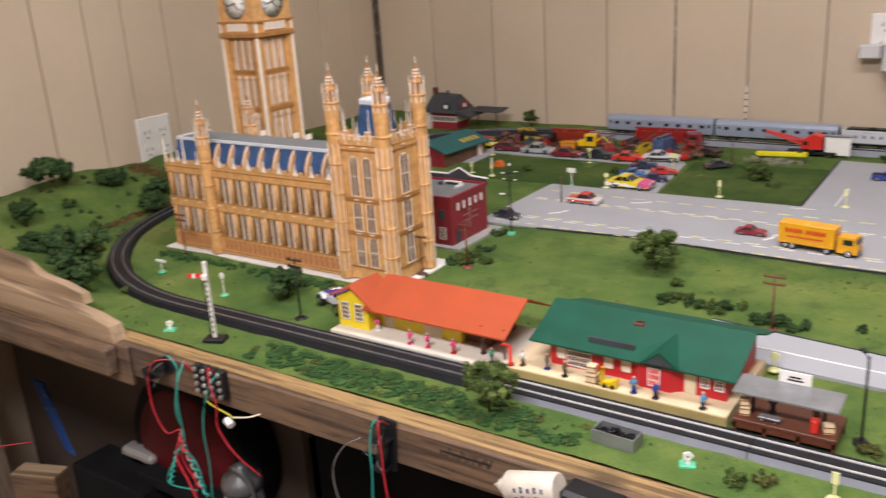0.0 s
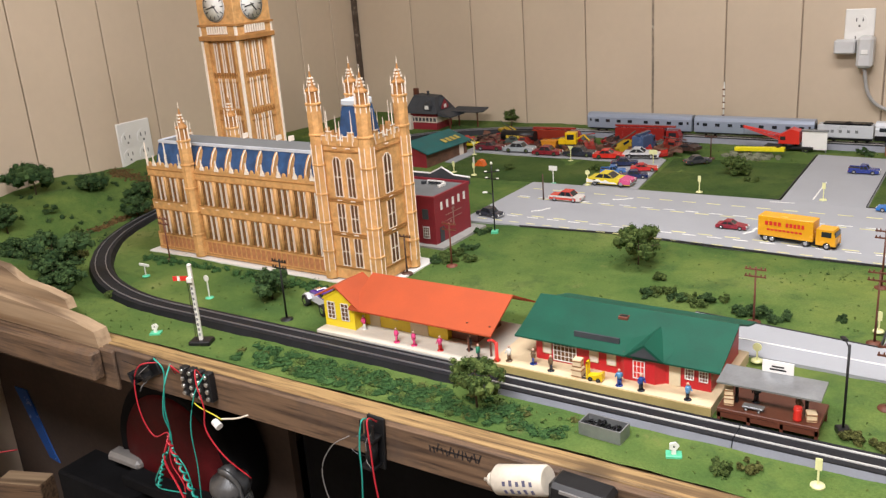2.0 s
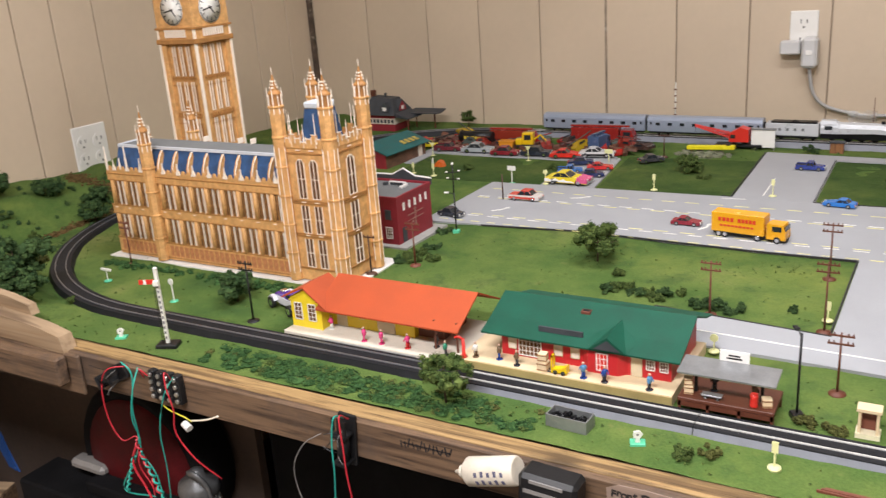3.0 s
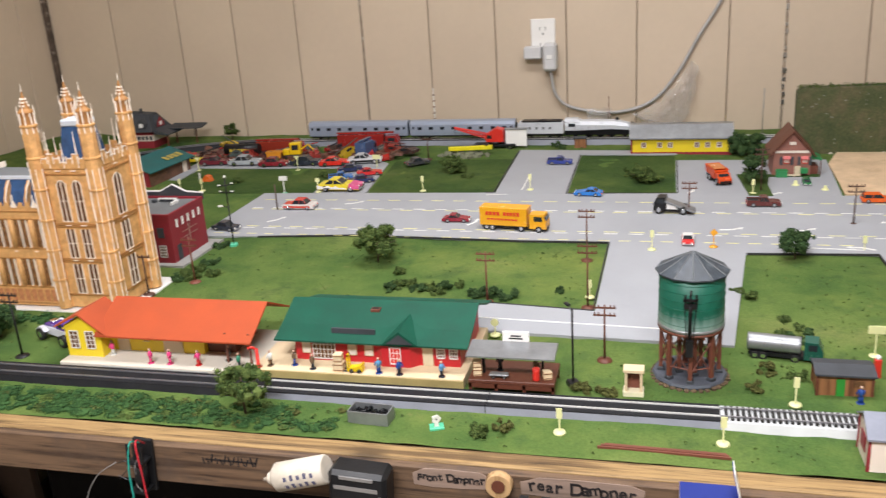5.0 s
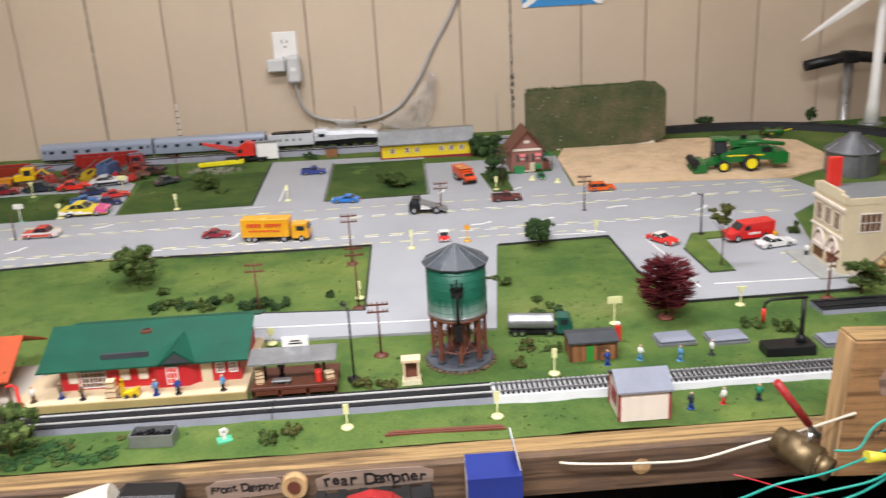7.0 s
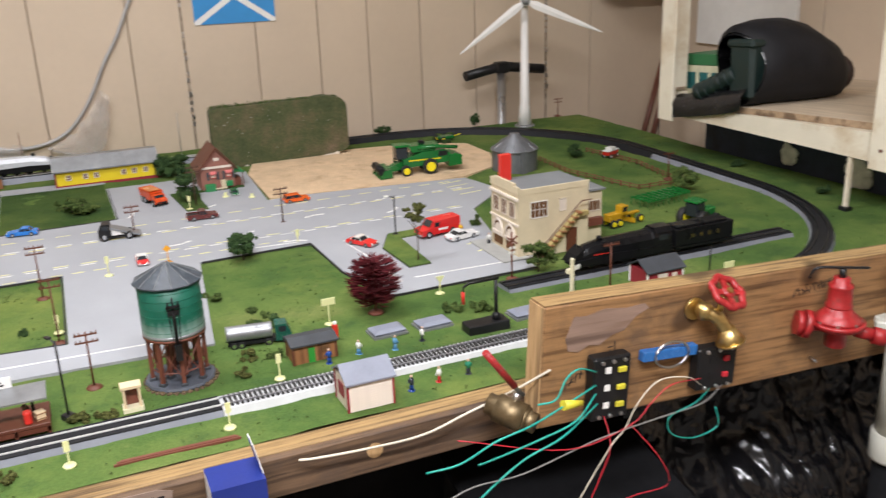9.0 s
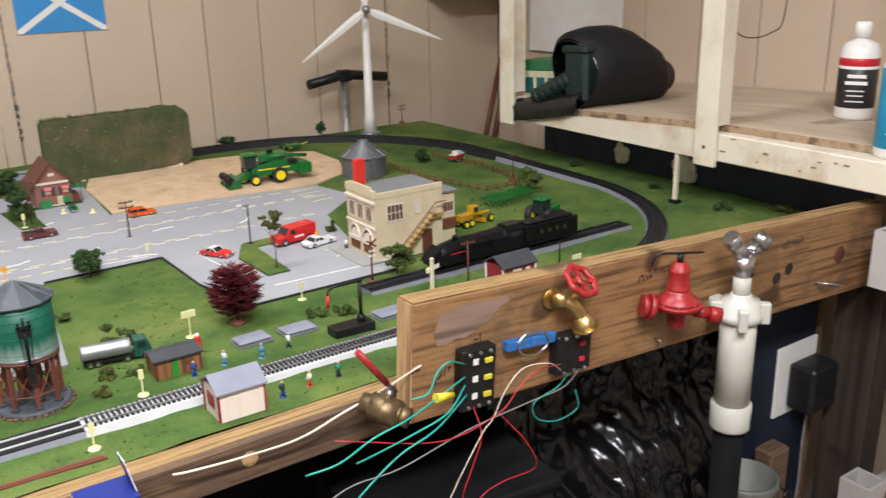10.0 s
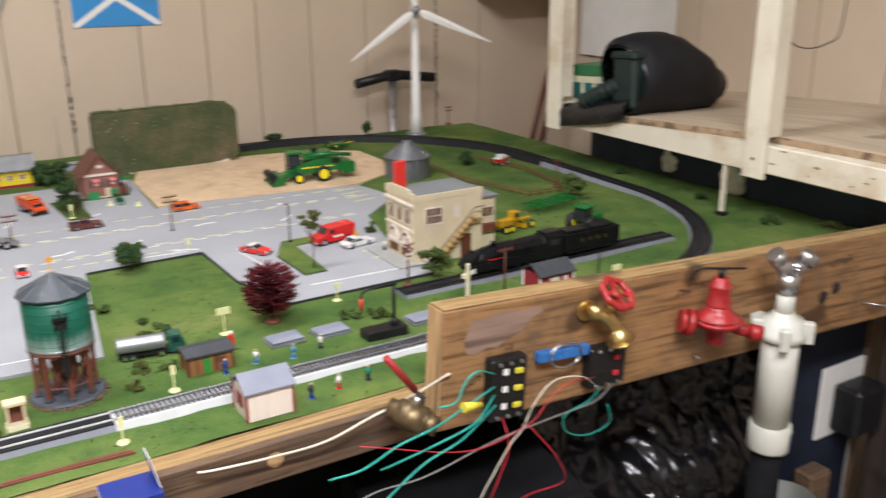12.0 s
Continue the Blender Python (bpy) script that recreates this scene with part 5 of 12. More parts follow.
def water_tank():
    th = thing("water_tank", "green water tank with grey roof on brown trestle legs", "water tower", pose(-0.231, -1.307, T) @ Matrix.Diagonal((0.93, 0.93, 1.0, 1.0)))
    part("base_disc", Mesh().revolve([(0.041, 0.0), (0.0425, 0.003), (0.041, 0.0055), (0.0, 0.006)], n=12, smooth=False), mat("slate_blue_base", (0.075, 0.085, 0.105), 0.6, 0, 0.25, 60, 300, 0.2), th, "dark grey stone base")
    rock, rw = Mesh(), random.Random(17)
    for k in range(34):
        a = 2 * math.pi * k / 34
        rock.ball((0.0425 * math.cos(a), 0.0425 * math.sin(a), 0.0005), rw.uniform(0.0028, 0.0045), 6, 0.7, 0.35, rw)
    tagged(part("rock_rim", rock, mat("brown_rock_rim", (0.13, 0.085, 0.045), 0.85, 0, 0.4, 90, 400, 0.4), th, "ragged brown rock edge"), kind="stuff")
    part("tub", Mesh().revolve([(0.036, 0.0615), (0.0368, 0.063), (0.0362, 0.09), (0.0362, 0.122), (0.0, 0.122)], n=28), tank_paint(), th, "green planked tub with limescale at its foot")
    for z in (0.07, 0.079, 0.088, 0.097, 0.106, 0.115):
        part("hoop", Mesh().revolve([(0.0364, z - 0.0005), (0.0369, z), (0.0364, z + 0.0005)], n=28), TANK_G, th)
    part("tub_floor", Mesh().revolve([(0.0, 0.058), (0.037, 0.0585), (0.037, 0.0612), (0.0, 0.0614)], n=20), RUST, th)
    part("lime_stain", Mesh().revolve([(0.03705, 0.062), (0.0372, 0.0632), (0.0368, 0.0655)], n=28), GALV, th, "white lime streak round the tub foot")
    part("roof", Mesh().revolve([(0.0405, 0.121), (0.0405, 0.1225), (0.002, 0.141), (0.0, 0.1415)], n=12, smooth=False), mat("worn_tank_roof", (0.040, 0.050, 0.062), 0.45, 0, 0.35, 70, 400, 0.25, stain=(0.13, 0.15, 0.165)), th, "dark slate-blue faceted roof")
    for k in range(12):
        a = 2 * math.pi * k / 12
        part("roof_seam", Mesh().tube([(0.0405 * math.cos(a), 0.0405 * math.sin(a), 0.1228), (0.003 * math.cos(a), 0.003 * math.sin(a), 0.1412)], 0.0005, 4), GREY_FLAT, th)
    for r, n, q in ((0.0325, 8, 0.0), (0.013, 4, 0.4)):
        for k in range(n):
            a = 2 * math.pi * k / n + q
            x, y = r * math.cos(a), r * math.sin(a)
            leg = part("leg", Mesh().box(-0.0021, -0.0021, 0.004, 0.0021, 0.0021, 0.0585), RUST, th, at=pose(x, y, 0, 0, 0, math.degrees(a)))
            part("foot", Mesh().box(-0.004, -0.004, 0.0045, 0.004, 0.004, 0.009, 0.0006), SLATE, leg)
    for k in range(8):
        a, b = 2 * math.pi * k / 8, 2 * math.pi * (k + 1) / 8
        p, q = (0.0325 * math.cos(a), 0.0325 * math.sin(a)), (0.0325 * math.cos(b), 0.0325 * math.sin(b))
        part("brace", Mesh().tube([(*p, 0.014), (*q, 0.052)], 0.0008, 4).tube([(*q, 0.014), (*p, 0.052)], 0.0008, 4).tube([(*p, 0.02), (*q, 0.02)], 0.0008, 4), RUST, th)
    for k in range(8):
        a = 2 * math.pi * (k + 0.5) / 8
        part("tub_bearer", Mesh().tube([(0.036 * math.cos(a), 0.036 * math.sin(a), 0.0565), (-0.036 * math.cos(a), -0.036 * math.sin(a), 0.0565)], 0.0016, 4), RUST, th) if k < 4 else None
    part("valve_gear", Mesh().box(-0.010, -0.0405, 0.1005, 0.006, -0.038, 0.1030).box(-0.0085, -0.0405, 0.0985, -0.0065, -0.038, 0.1075).box(0.0030, -0.0405, 0.0985, 0.0050, -0.038, 0.1075).tube([(-0.002, -0.039, 0.098), (-0.002, -0.039, 0.112)], 0.0012, 6), BLACK, th, "black valve gear")
    sp = part("spout", Mesh().tube([(-0.002, -0.038, 0.052), (-0.002, -0.0385, 0.085), (-0.002, -0.041, 0.096)], 0.0022, 6).box(-0.009, -0.0395, 0.092, 0.005, -0.0378, 0.0975), BLACK, th, "black hanging spout")
    part("spout_chain", Mesh().tube([(-0.008, -0.039, 0.094), (-0.005, -0.042, 0.05)], 0.0005, 4).tube([(0.004, -0.039, 0.094), (0.001, -0.042, 0.05)], 0.0005, 4).box(-0.006, -0.044, 0.04, 0.002, -0.038, 0.058), BLACK, sp)


water_tank()


# -- small huts and yard buildings --
def yellow_depot():
    th = thing("yellow_depot", "long yellow depot with a pale grey roof", "model building", pose(-0.232, -0.265, T))
    part("wall", Mesh().box(-0.102, 0, 0.006, 0.102, 0.06, 0.037), YELLOW, th)
    part("brick_base", Mesh().box(-0.106, -0.001, -0.001, 0.106, 0.061, 0.006), BRICK_RED, th)
    part("end_wall", Mesh().box(-0.1055, -0.0008, 0.006, -0.1022, 0.0608, 0.037).box(0.1022, -0.0008, 0.006, 0.1055, 0.0608, 0.037), BRICK_RED, th)
    part("roof", Mesh().extrude_x([(-0.008, 0.0355), (0.02, 0.061), (0.04, 0.061), (0.068, 0.0355), (0.068, 0.038), (0.041, 0.0635), (0.019, 0.0635), (-0.008, 0.038)], -0.109, 0.109), GALV, th, "pale grey weathered roof")
    for x in (-0.078, -0.044, -0.022, 0.034, 0.056, 0.08):
        framed_window(th, pose(x, -0.0002, 0.016), 0.0105, 0.0115, WHITE, RUST, 2, 2)


yellow_depot()


def brick_house():
    th = thing("brick_house", "small pink brick house with a maroon gable roof", "model building", pose(-0.030, -0.462, T) @ Matrix.Diagonal((0.94, 0.94, 1.02, 1.0)))
    part("wall", Mesh().extrude_y([(-0.036, -0.001), (0.036, -0.001), (0.036, 0.046), (0.0, 0.083), (-0.036, 0.046)], 0.0, 0.085), mat("pink_brick", (0.27, 0.115, 0.085), 0.7, 0, 0.12, 60, 600, 0.3), th)
    part("roof", Mesh().extrude_y([(-0.044, 0.040), (0.0, 0.086), (0.044, 0.040), (0.044, 0.0435), (0.0, 0.0898), (-0.044, 0.0435)], -0.007, 0.09), BROWN, th, "maroon gable roof")
    part("fascia", Mesh().box(-0.032, -0.002, 0.047, 0.032, -0.0004, 0.0515), CREAM_HUT, th, "cream fascia board")
    part("gable_vent", Mesh().box(-0.006, -0.0016, 0.062, 0.006, -0.0004, 0.068, 0.0004), CREAM_HUT, th)
    for x in (-0.010, 0.024):
        framed_window(th, pose(x, -0.0003, 0.027), 0.011, 0.013, RED_PL, CREAM_HUT, 2, 2)
        part("awning", Mesh().extrude_x([(-0.0004, 0.041), (-0.006, 0.0365), (-0.006, 0.0355), (-0.0004, 0.039)], x - 0.007, x + 0.007), AWNING, th, "pink-red awning")
        for k in (-1, 1):
            part("shutter", Mesh().box(x + k * 0.0105 - 0.0028, -0.0012, 0.024, x + k * 0.0105 + 0.0028, 0.0, 0.040, 0.0003), SLATE, th)
    part("door", Mesh().box(0.006, -0.001, 0.0, 0.017, 0.0, 0.022), CREAMST, th)
    part("porch_rail", Mesh().box(-0.010, -0.012, 0.006, 0.016, -0.010, 0.0085).box(0.004, -0.012, -0.001, 0.006, -0.010, 0.007), CREAMST, th, "pink-brown porch rail")
    part("planter", Mesh().extrude_x([(-0.014, -0.001), (-0.002, -0.001), (-0.002, 0.017), (-0.011, 0.015)], -0.030, -0.008), GREEN_LID, th, "bright green bin with a sloping lid")
    part("planter", Mesh().box(0.016, -0.012, 0.010, 0.030, -0.003, 0.020, 0.0006), GREEN_LID, th, "bright green box under the window")
    part("side_awning", Mesh().extrude_y([(0.036, 0.036), (0.058, 0.031), (0.058, 0.034), (0.036, 0.043)], 0.004, 0.05), GREEN_LID, th, "green side awning")
    part("side_stall", Mesh().box(0.037, 0.010, -0.001, 0.052, 0.045, 0.020, 0.0006), RUST, th)
    part("porch_post", Mesh().box(0.055, 0.006, -0.001, 0.0566, 0.0076, 0.033), BROWN, th)


AWNING = mat("pink_red_awning", (0.55, 0.14, 0.13), 0.5)
GREEN_LID = mat("bright_green_plastic", (0.02, 0.20, 0.06), 0.45)
brick_house()


def grain_silo():
    th = thing("grain_silo", "grey ribbed metal grain bin with a conical roof", "silo", pose(0.580, -0.615, T) @ Matrix.Diagonal((0.93, 0.93, 0.95, 1.0)))
    BIN = mat("dull_grey_bin", (0.15, 0.155, 0.165), 0.5, 0.3, 0.2, 40, 400, 0.2)
    prof = []
    for i in range(12):
        prof += [(0.052, -0.001 + i * 0.004), (0.0528, 0.001 + i * 0.004)]
    part("bin", Mesh().revolve(prof + [(0.052, 0.047)], n=28), BIN, th)
    part("cone_roof", Mesh().revolve([(0.056, 0.046), (0.055, 0.049), (0.034, 0.063), (0.034, 0.066), (0.012, 0.078), (0.012, 0.082), (0.0, 0.083)], n=24), BIN, th)
    part("ladder_chute", Mesh().box(-0.012, -0.058, -0.001, 0.0, -0.0515, 0.05, 0.0006), BIN, th, "grey ladder chute")
    for k in range(12):
        a = 2 * math.pi * k / 12
        part("roof_rib", Mesh().tube([(0.055 * math.cos(a), 0.055 * math.sin(a), 0.0497), (0.034 * math.cos(a), 0.034 * math.sin(a), 0.0637)], 0.0007, 4), GALV, th)


grain_silo()


def wind_turbine():
    th = thing("wind_turbine", "white three-bladed model wind turbine", "wind turbine", pose(0.838, -0.20, T))
    part("foot", Mesh().revolve([(0.027, -0.002), (0.027, 0.004), (0.02, 0.0055), (0.0, 0.006)], n=20), GALV, th)
    part("mast", Mesh().revolve([(0.019, 0.005), (0.0135, 0.055), (0.0125, 0.058), (0.0085, 0.315), (0.0, 0.316)], n=16), WHITE, th)
    nac = part("nacelle", Mesh().tube([(0.012, 0.022, 0.328), (-0.014, -0.03, 0.328)], 0.0125, 10), WHITE, th)
    hub = (-0.018, -0.038, 0.328)
    part("hub", Mesh().ball(hub, 0.0115, 10), GALV, nac)
    ax = Vector((-0.44, -0.9, 0.0)).normalized()
    side = Vector((0.9, -0.44, 0.0)).normalized()
    for ang in (-23, 97, 217):
        d = side * math.cos(radians(ang)) + Vector((0, 0, 1)) * math.sin(radians(ang))
        p = d.cross(ax)
        m = Mesh()
        rows = []
        for q, c in ((0.008, 0.005), (0.03, 0.0105), (0.09, 0.009), (0.16, 0.0055), (0.212, 0.0015)):
            o = Vector(hub) + d * q
            rows.append([o + p * c, o + ax * 0.0016, o - p * c, o - ax * 0.0016])
        v = [x for r in rows for x in r]
        m.add(v, [(i * 4 + k, i * 4 + (k + 1) % 4, i * 4 + 4 + (k + 1) % 4, i * 4 + 4 + k) for i in range(4) for k in range(4)] + [(3, 2, 1, 0), (16, 17, 18, 19)])
        part("blade", m, WHITE, nac)


wind_turbine()


def line_hut(name, at, w, d, h, wall_mat, trim_mat, roof_mat, label, pitch=0.008, cat="hut"):
    """A small trackside hut with corner boards and a low gable or lean-to roof."""
    th = thing(name, label, cat, at)
    part("wall", Mesh().box(-w / 2, -d / 2, -0.001, w / 2, d / 2, h), wall_mat, th)
    for sx in (-1, 1):
        for sy in (-1, 1):
            part("corner_board", Mesh().box(sx * w / 2 - 0.0012, sy * d / 2 - 0.0012, -0.001, sx * w / 2 + 0.0012, sy * d / 2 + 0.0012, h), trim_mat, th)
    part("roof", Mesh().extrude_x([(-d / 2 - 0.004, h - 0.002), (0.0, h + pitch), (d / 2 + 0.004, h - 0.002), (d / 2 + 0.004, h), (0, h + pitch + 0.002), (-d / 2 - 0.004, h)], -w / 2 - 0.003, w / 2 + 0.003), roof_mat, th)
    return th


hut = line_hut("signal_hut", pose(-0.060, -1.453, T), 0.05, 0.042, 0.034, CREAM_HUT, BRICK_RED, BLUEGREY, "cream clapboard line hut with a blue-grey roof and maroon corners", 0.012)
board = Mesh().extrude_x([(-0.0012, 0.0), (0.0, 0.0), (0.0, 0.0026), (-0.0004, 0.0026)], -0.0238, 0.0238).data("clapboard", CREAM_HUT)
for i in range(12):
    part("clapboard", board, None, hut, at=pose(0, -0.0211, 0.001 + 0.0027 * i))
part("hut_window", Mesh().box(-0.0262, -0.009, 0.012, -0.0254, 0.009, 0.027), BRICK_RED, hut)
shed = line_hut("timber_shed", pose(-0.081, -1.322, T), 0.052, 0.03, 0.025, TIMBER, BROWN, SLATE, "small brown plank shed with a green door", 0.002, "shed")
part("door", Mesh().box(-0.008, -0.0162, 0, 0.0, -0.0151, 0.019), mat("bright_green", (0.03, 0.24, 0.03), 0.5), shed, "bright green door")
part("window", Mesh().box(0.008, -0.0160, 0.011, 0.018, -0.0151, 0.019), GLAZE, shed)
red_shed = line_hut("red_shed", pose(0.425, -1.315, T), 0.06, 0.04, 0.024, BRICK_RED, WHITE, SLATE, "little red goods shed with a dark roof", 0.012, "shed")
part("shed_door", Mesh().box(-0.012, -0.0208, 0.0, 0.004, -0.0201, 0.018), CREAM_HUT, red_shed)
part("shed_window", Mesh().box(0.012, -0.0208, 0.008, 0.02, -0.0201, 0.017), CREAM_HUT, red_shed)


# ---- planting ----
LEAF = foliage("green_foam_leaf", (0.036, 0.068, 0.016), (0.125, 0.170, 0.045))
LEAF_D = foliage("dark_foam_leaf", (0.022, 0.052, 0.018), (0.072, 0.125, 0.040))
LEAF_O = foliage("olive_foam_leaf", (0.055, 0.062, 0.016), (0.15, 0.155, 0.045))
LEAF_R = foliage("maroon_leaf", (0.055, 0.006, 0.010), (0.19, 0.03, 0.035))
BARK = mat("brown_bark", (0.085, 0.055, 0.032), 0.85, 0, 0.25, 80, 500, 0.4)


def leaf_clump(m, c, r, n, rng, size):
    """A crumb of foam: n small flakes that hug a rough ball."""
    for _ in range(n):
        d = Vector((rng.gauss(0, 1), rng.gauss(0, 1), rng.gauss(0, 1)))
        if d.length < 1e-6:
            continue
        d.normalize()
        p = Vector(c) + d * r * (0.72 + 0.36 * rng.random())
        a = d.cross(Vector((rng.gauss(0, 1), rng.gauss(0, 1), rng.gauss(0, 1)))).normalized()
        b = (d + a * rng.uniform(-0.8, 0.8)).cross(a).normalized()
        s = size * rng.uniform(0.6, 1.4)
        m.add([p + a * s, p + b * s * 0.9 + d * s * 0.5, p - a * s, p - b * s * 0.9 + d * s * 0.3], [(0, 1, 2, 3)])


def crown(h0, h1, spread, seed, clumps, density, size):
    """Foam clumps of many sizes on a lopsided crown, with gaps between the larger boughs."""
    rng = random.Random(seed)
    m = Mesh()
    zc, zr = (h0 + h1) / 2, (h1 - h0) / 2
    boughs = []
    for k in range(max(4, clumps // 2)):
        a, q, u = k * 2.4 + rng.uniform(-0.5, 0.5), rng.uniform(0.35, 1.0), rng.uniform(-0.9, 1)
        w = math.sqrt(max(0.10, 1 - u * u)) * spread * q * 0.85
        boughs.append((w * math.cos(a), w * math.sin(a), zc + u * zr * 0.8, spread * rng.uniform(0.26, 0.42)))
    for bx, by, bz, br in boughs:
        m.ball((bx, by, bz), br * 0.55, 7, 0.8, 0.3, rng)
        for _ in range(7):
            d = Vector((rng.gauss(0, 1), rng.gauss(0, 1), rng.gauss(0.25, 0.8)))
            d = d.normalized() * br * rng.uniform(0.45, 0.9) if d.length > 1e-6 else d
            r = br * rng.uniform(0.28, 0.5)
            c = (bx + d.x, by + d.y, max(bz + d.z * 0.8, r * 0.4))
            m.ball(c, r * 0.72, 6, 0.9, 0.3, rng)
            leaf_clump(m, c, r, density // 4, rng, size)
    return m


def tree(x, y, h, spread, material, seed, label, z=None, bare=0.28, clumps=16, trunk=0.0016):
    rng = random.Random(seed + 50)
    spread = spread * 1.28
    z = ground_height(x, y) - 0.001 if z is None else z
    th = thing("model_tree", label, "tree", pose(x, y, z, 0, 0, rng.uniform(0, 360)))
    m = Mesh().tube([(0, 0, -0.001), (rng.uniform(-1, 1) * h * 0.03, rng.uniform(-1, 1) * h * 0.03, h * 0.4), (0, 0, h * 0.8)], trunk, 6, True, trunk * 0.3)
    for k in range(6):
        a = k * 1.05 + rng.random()
        zz = h * rng.uniform(0.22, 0.55)
        m.tube([(0, 0, zz), (math.cos(a) * spread * 0.4, math.sin(a) * spread * 0.4, zz + h * 0.15), (math.cos(a) * spread * 0.75, math.sin(a) * spread * 0.75, zz + h * 0.24)], trunk * 0.55, 5, True, trunk * 0.15)
    part("trunk", m, BARK, th)
    part("crown", crown(h * bare, h, spread, seed, clumps + 14, 88, 0.0013), material, th)
    return th


def bush(x, y, h, spread, material, seed, label, z=None, clumps=7):
    z = ground_height(x, y) - 0.0015 if z is None else z
    return solid("model_bush", crown(0.0, h, spread, seed, clumps + 6, 76, 0.0012), material, label, "bush", pose(x, y, z), "lichen bushes on the layout")


GT = "bushy green foam model tree with a brown trunk"
tree(-0.690, -0.985, 0.056, 0.034, LEAF, 1, "olive foam model tree on the lawn")
tree(-0.687, -1.452, 0.056, 0.024, LEAF, 2, "olive foam model tree beside the front rail")
tree(-0.078, -0.925, 0.041, 0.024, LEAF_D, 3, "round green model tree by the road")
for i, (x, y, h, s, mt) in enumerate(((-1.88, -1.17, 0.058, 0.048, LEAF_D), (-1.44, -1.425, 0.070, 0.040, LEAF_D), (-1.385, -1.455, 0.045, 0.028, LEAF_D), (-1.47, -1.395, 0.05, 0.032, LEAF_O), (-1.415, -1.44, 0.055, 0.03, LEAF_D), (-1.60, -1.40, 0.05, 0.024, LEAF_D), (-1.78, -1.30, 0.05, 0.026, LEAF_D), (-1.54, -1.37, 0.04, 0.028, LEAF_D), (-1.82, -1.08, 0.03, 0.03, LEAF_D), (-1.70, -1.075, 0.042, 0.026, LEAF_D),
                                      (-1.745, -1.03, 0.046, 0.03, LEAF_D), (-1.66, -1.36, 0.045, 0.022, LEAF_D), (-1.115, -1.307, 0.042, 0.027, LEAF_D), (-0.30, -0.50, 0.03, 0.03, LEAF), (-0.70, -0.42, 0.034, 0.026, LEAF),
                                      (-0.098, -0.275, 0.044, 0.042, LEAF_D), (-0.102, -0.528, 0.058, 0.026, LEAF_D), (0.30, -1.20, 0.044, 0.02, LEAF), (0.318, -0.955, 0.026, 0.009, LEAF),
                                      (0.76, -0.955, 0.045, 0.024, LEAF), (0.745, -0.60, 0.03, 0.016, LEAF_D), (0.705, -0.165, 0.046, 0.013, LEAF_D), (-1.404, -0.062, 0.048, 0.018, LEAF), (0.465, -0.112, 0.026, 0.020, LEAF_D), (0.0, -0.40, 0.03, 0.008, LEAF_D))):
    tree(x, y, h, s, mt, 10 + i, GT, bare=0.3 if h > 0.035 else 0.15)


tree(0.158, -1.080, 0.098, 0.015, LEAF_O, 71, "slim olive model tree with a tall bare trunk", bare=0.70, clumps=8, trunk=0.0013)


def maroon_tree(x, y):
    rng = random.Random(77)
    th = thing("maroon_tree", "maroon bristle-branched model tree on a round foot", "tree", pose(x, y, T))
    part("foot", Mesh().revolve([(0.0, 0.0), (0.011, 0.0), (0.009, 0.0022), (0.003, 0.0035), (0.0, 0.0036)], n=12), RUST, th)
    part("trunk", Mesh().tube([(0, 0, 0.003), (0, 0, 0.07)], 0.0018, 6, True, 0.0006), RUST, th)
    m = Mesh()
    for _ in range(520):
        z = 0.014 + 0.06 * rng.random()
        a = rng.uniform(0, 2 * math.pi)
        q = (z - 0.014) / 0.06
        r = 0.033 * math.sqrt(max(0.02, 1 - (2 * q - 0.85) ** 2 / 1.4)) * rng.uniform(0.65, 1.05)
        d = Vector((math.cos(a), math.sin(a), rng.uniform(0.0, 0.45)))
        p = d * r + Vector((0, 0, z))
        m.tube([(0, 0, z - 0.002), tuple(p * 0.5 + Vector((0, 0, z * 0.5))), tuple(p)], 0.0008, 3, False, 0.0004)
        for s in (-0.6, 0.6):
            e = p + Vector((math.cos(a + s), math.sin(a + s), 0.4)) * 0.006
            m.tube([tuple(p * 0.8 + Vector((0, 0, z * 0.2))), tuple(e)], 0.0008, 3, False, 0.0004)
    part("crown", m, LEAF_R, th)


maroon_tree(0.033, -1.232)

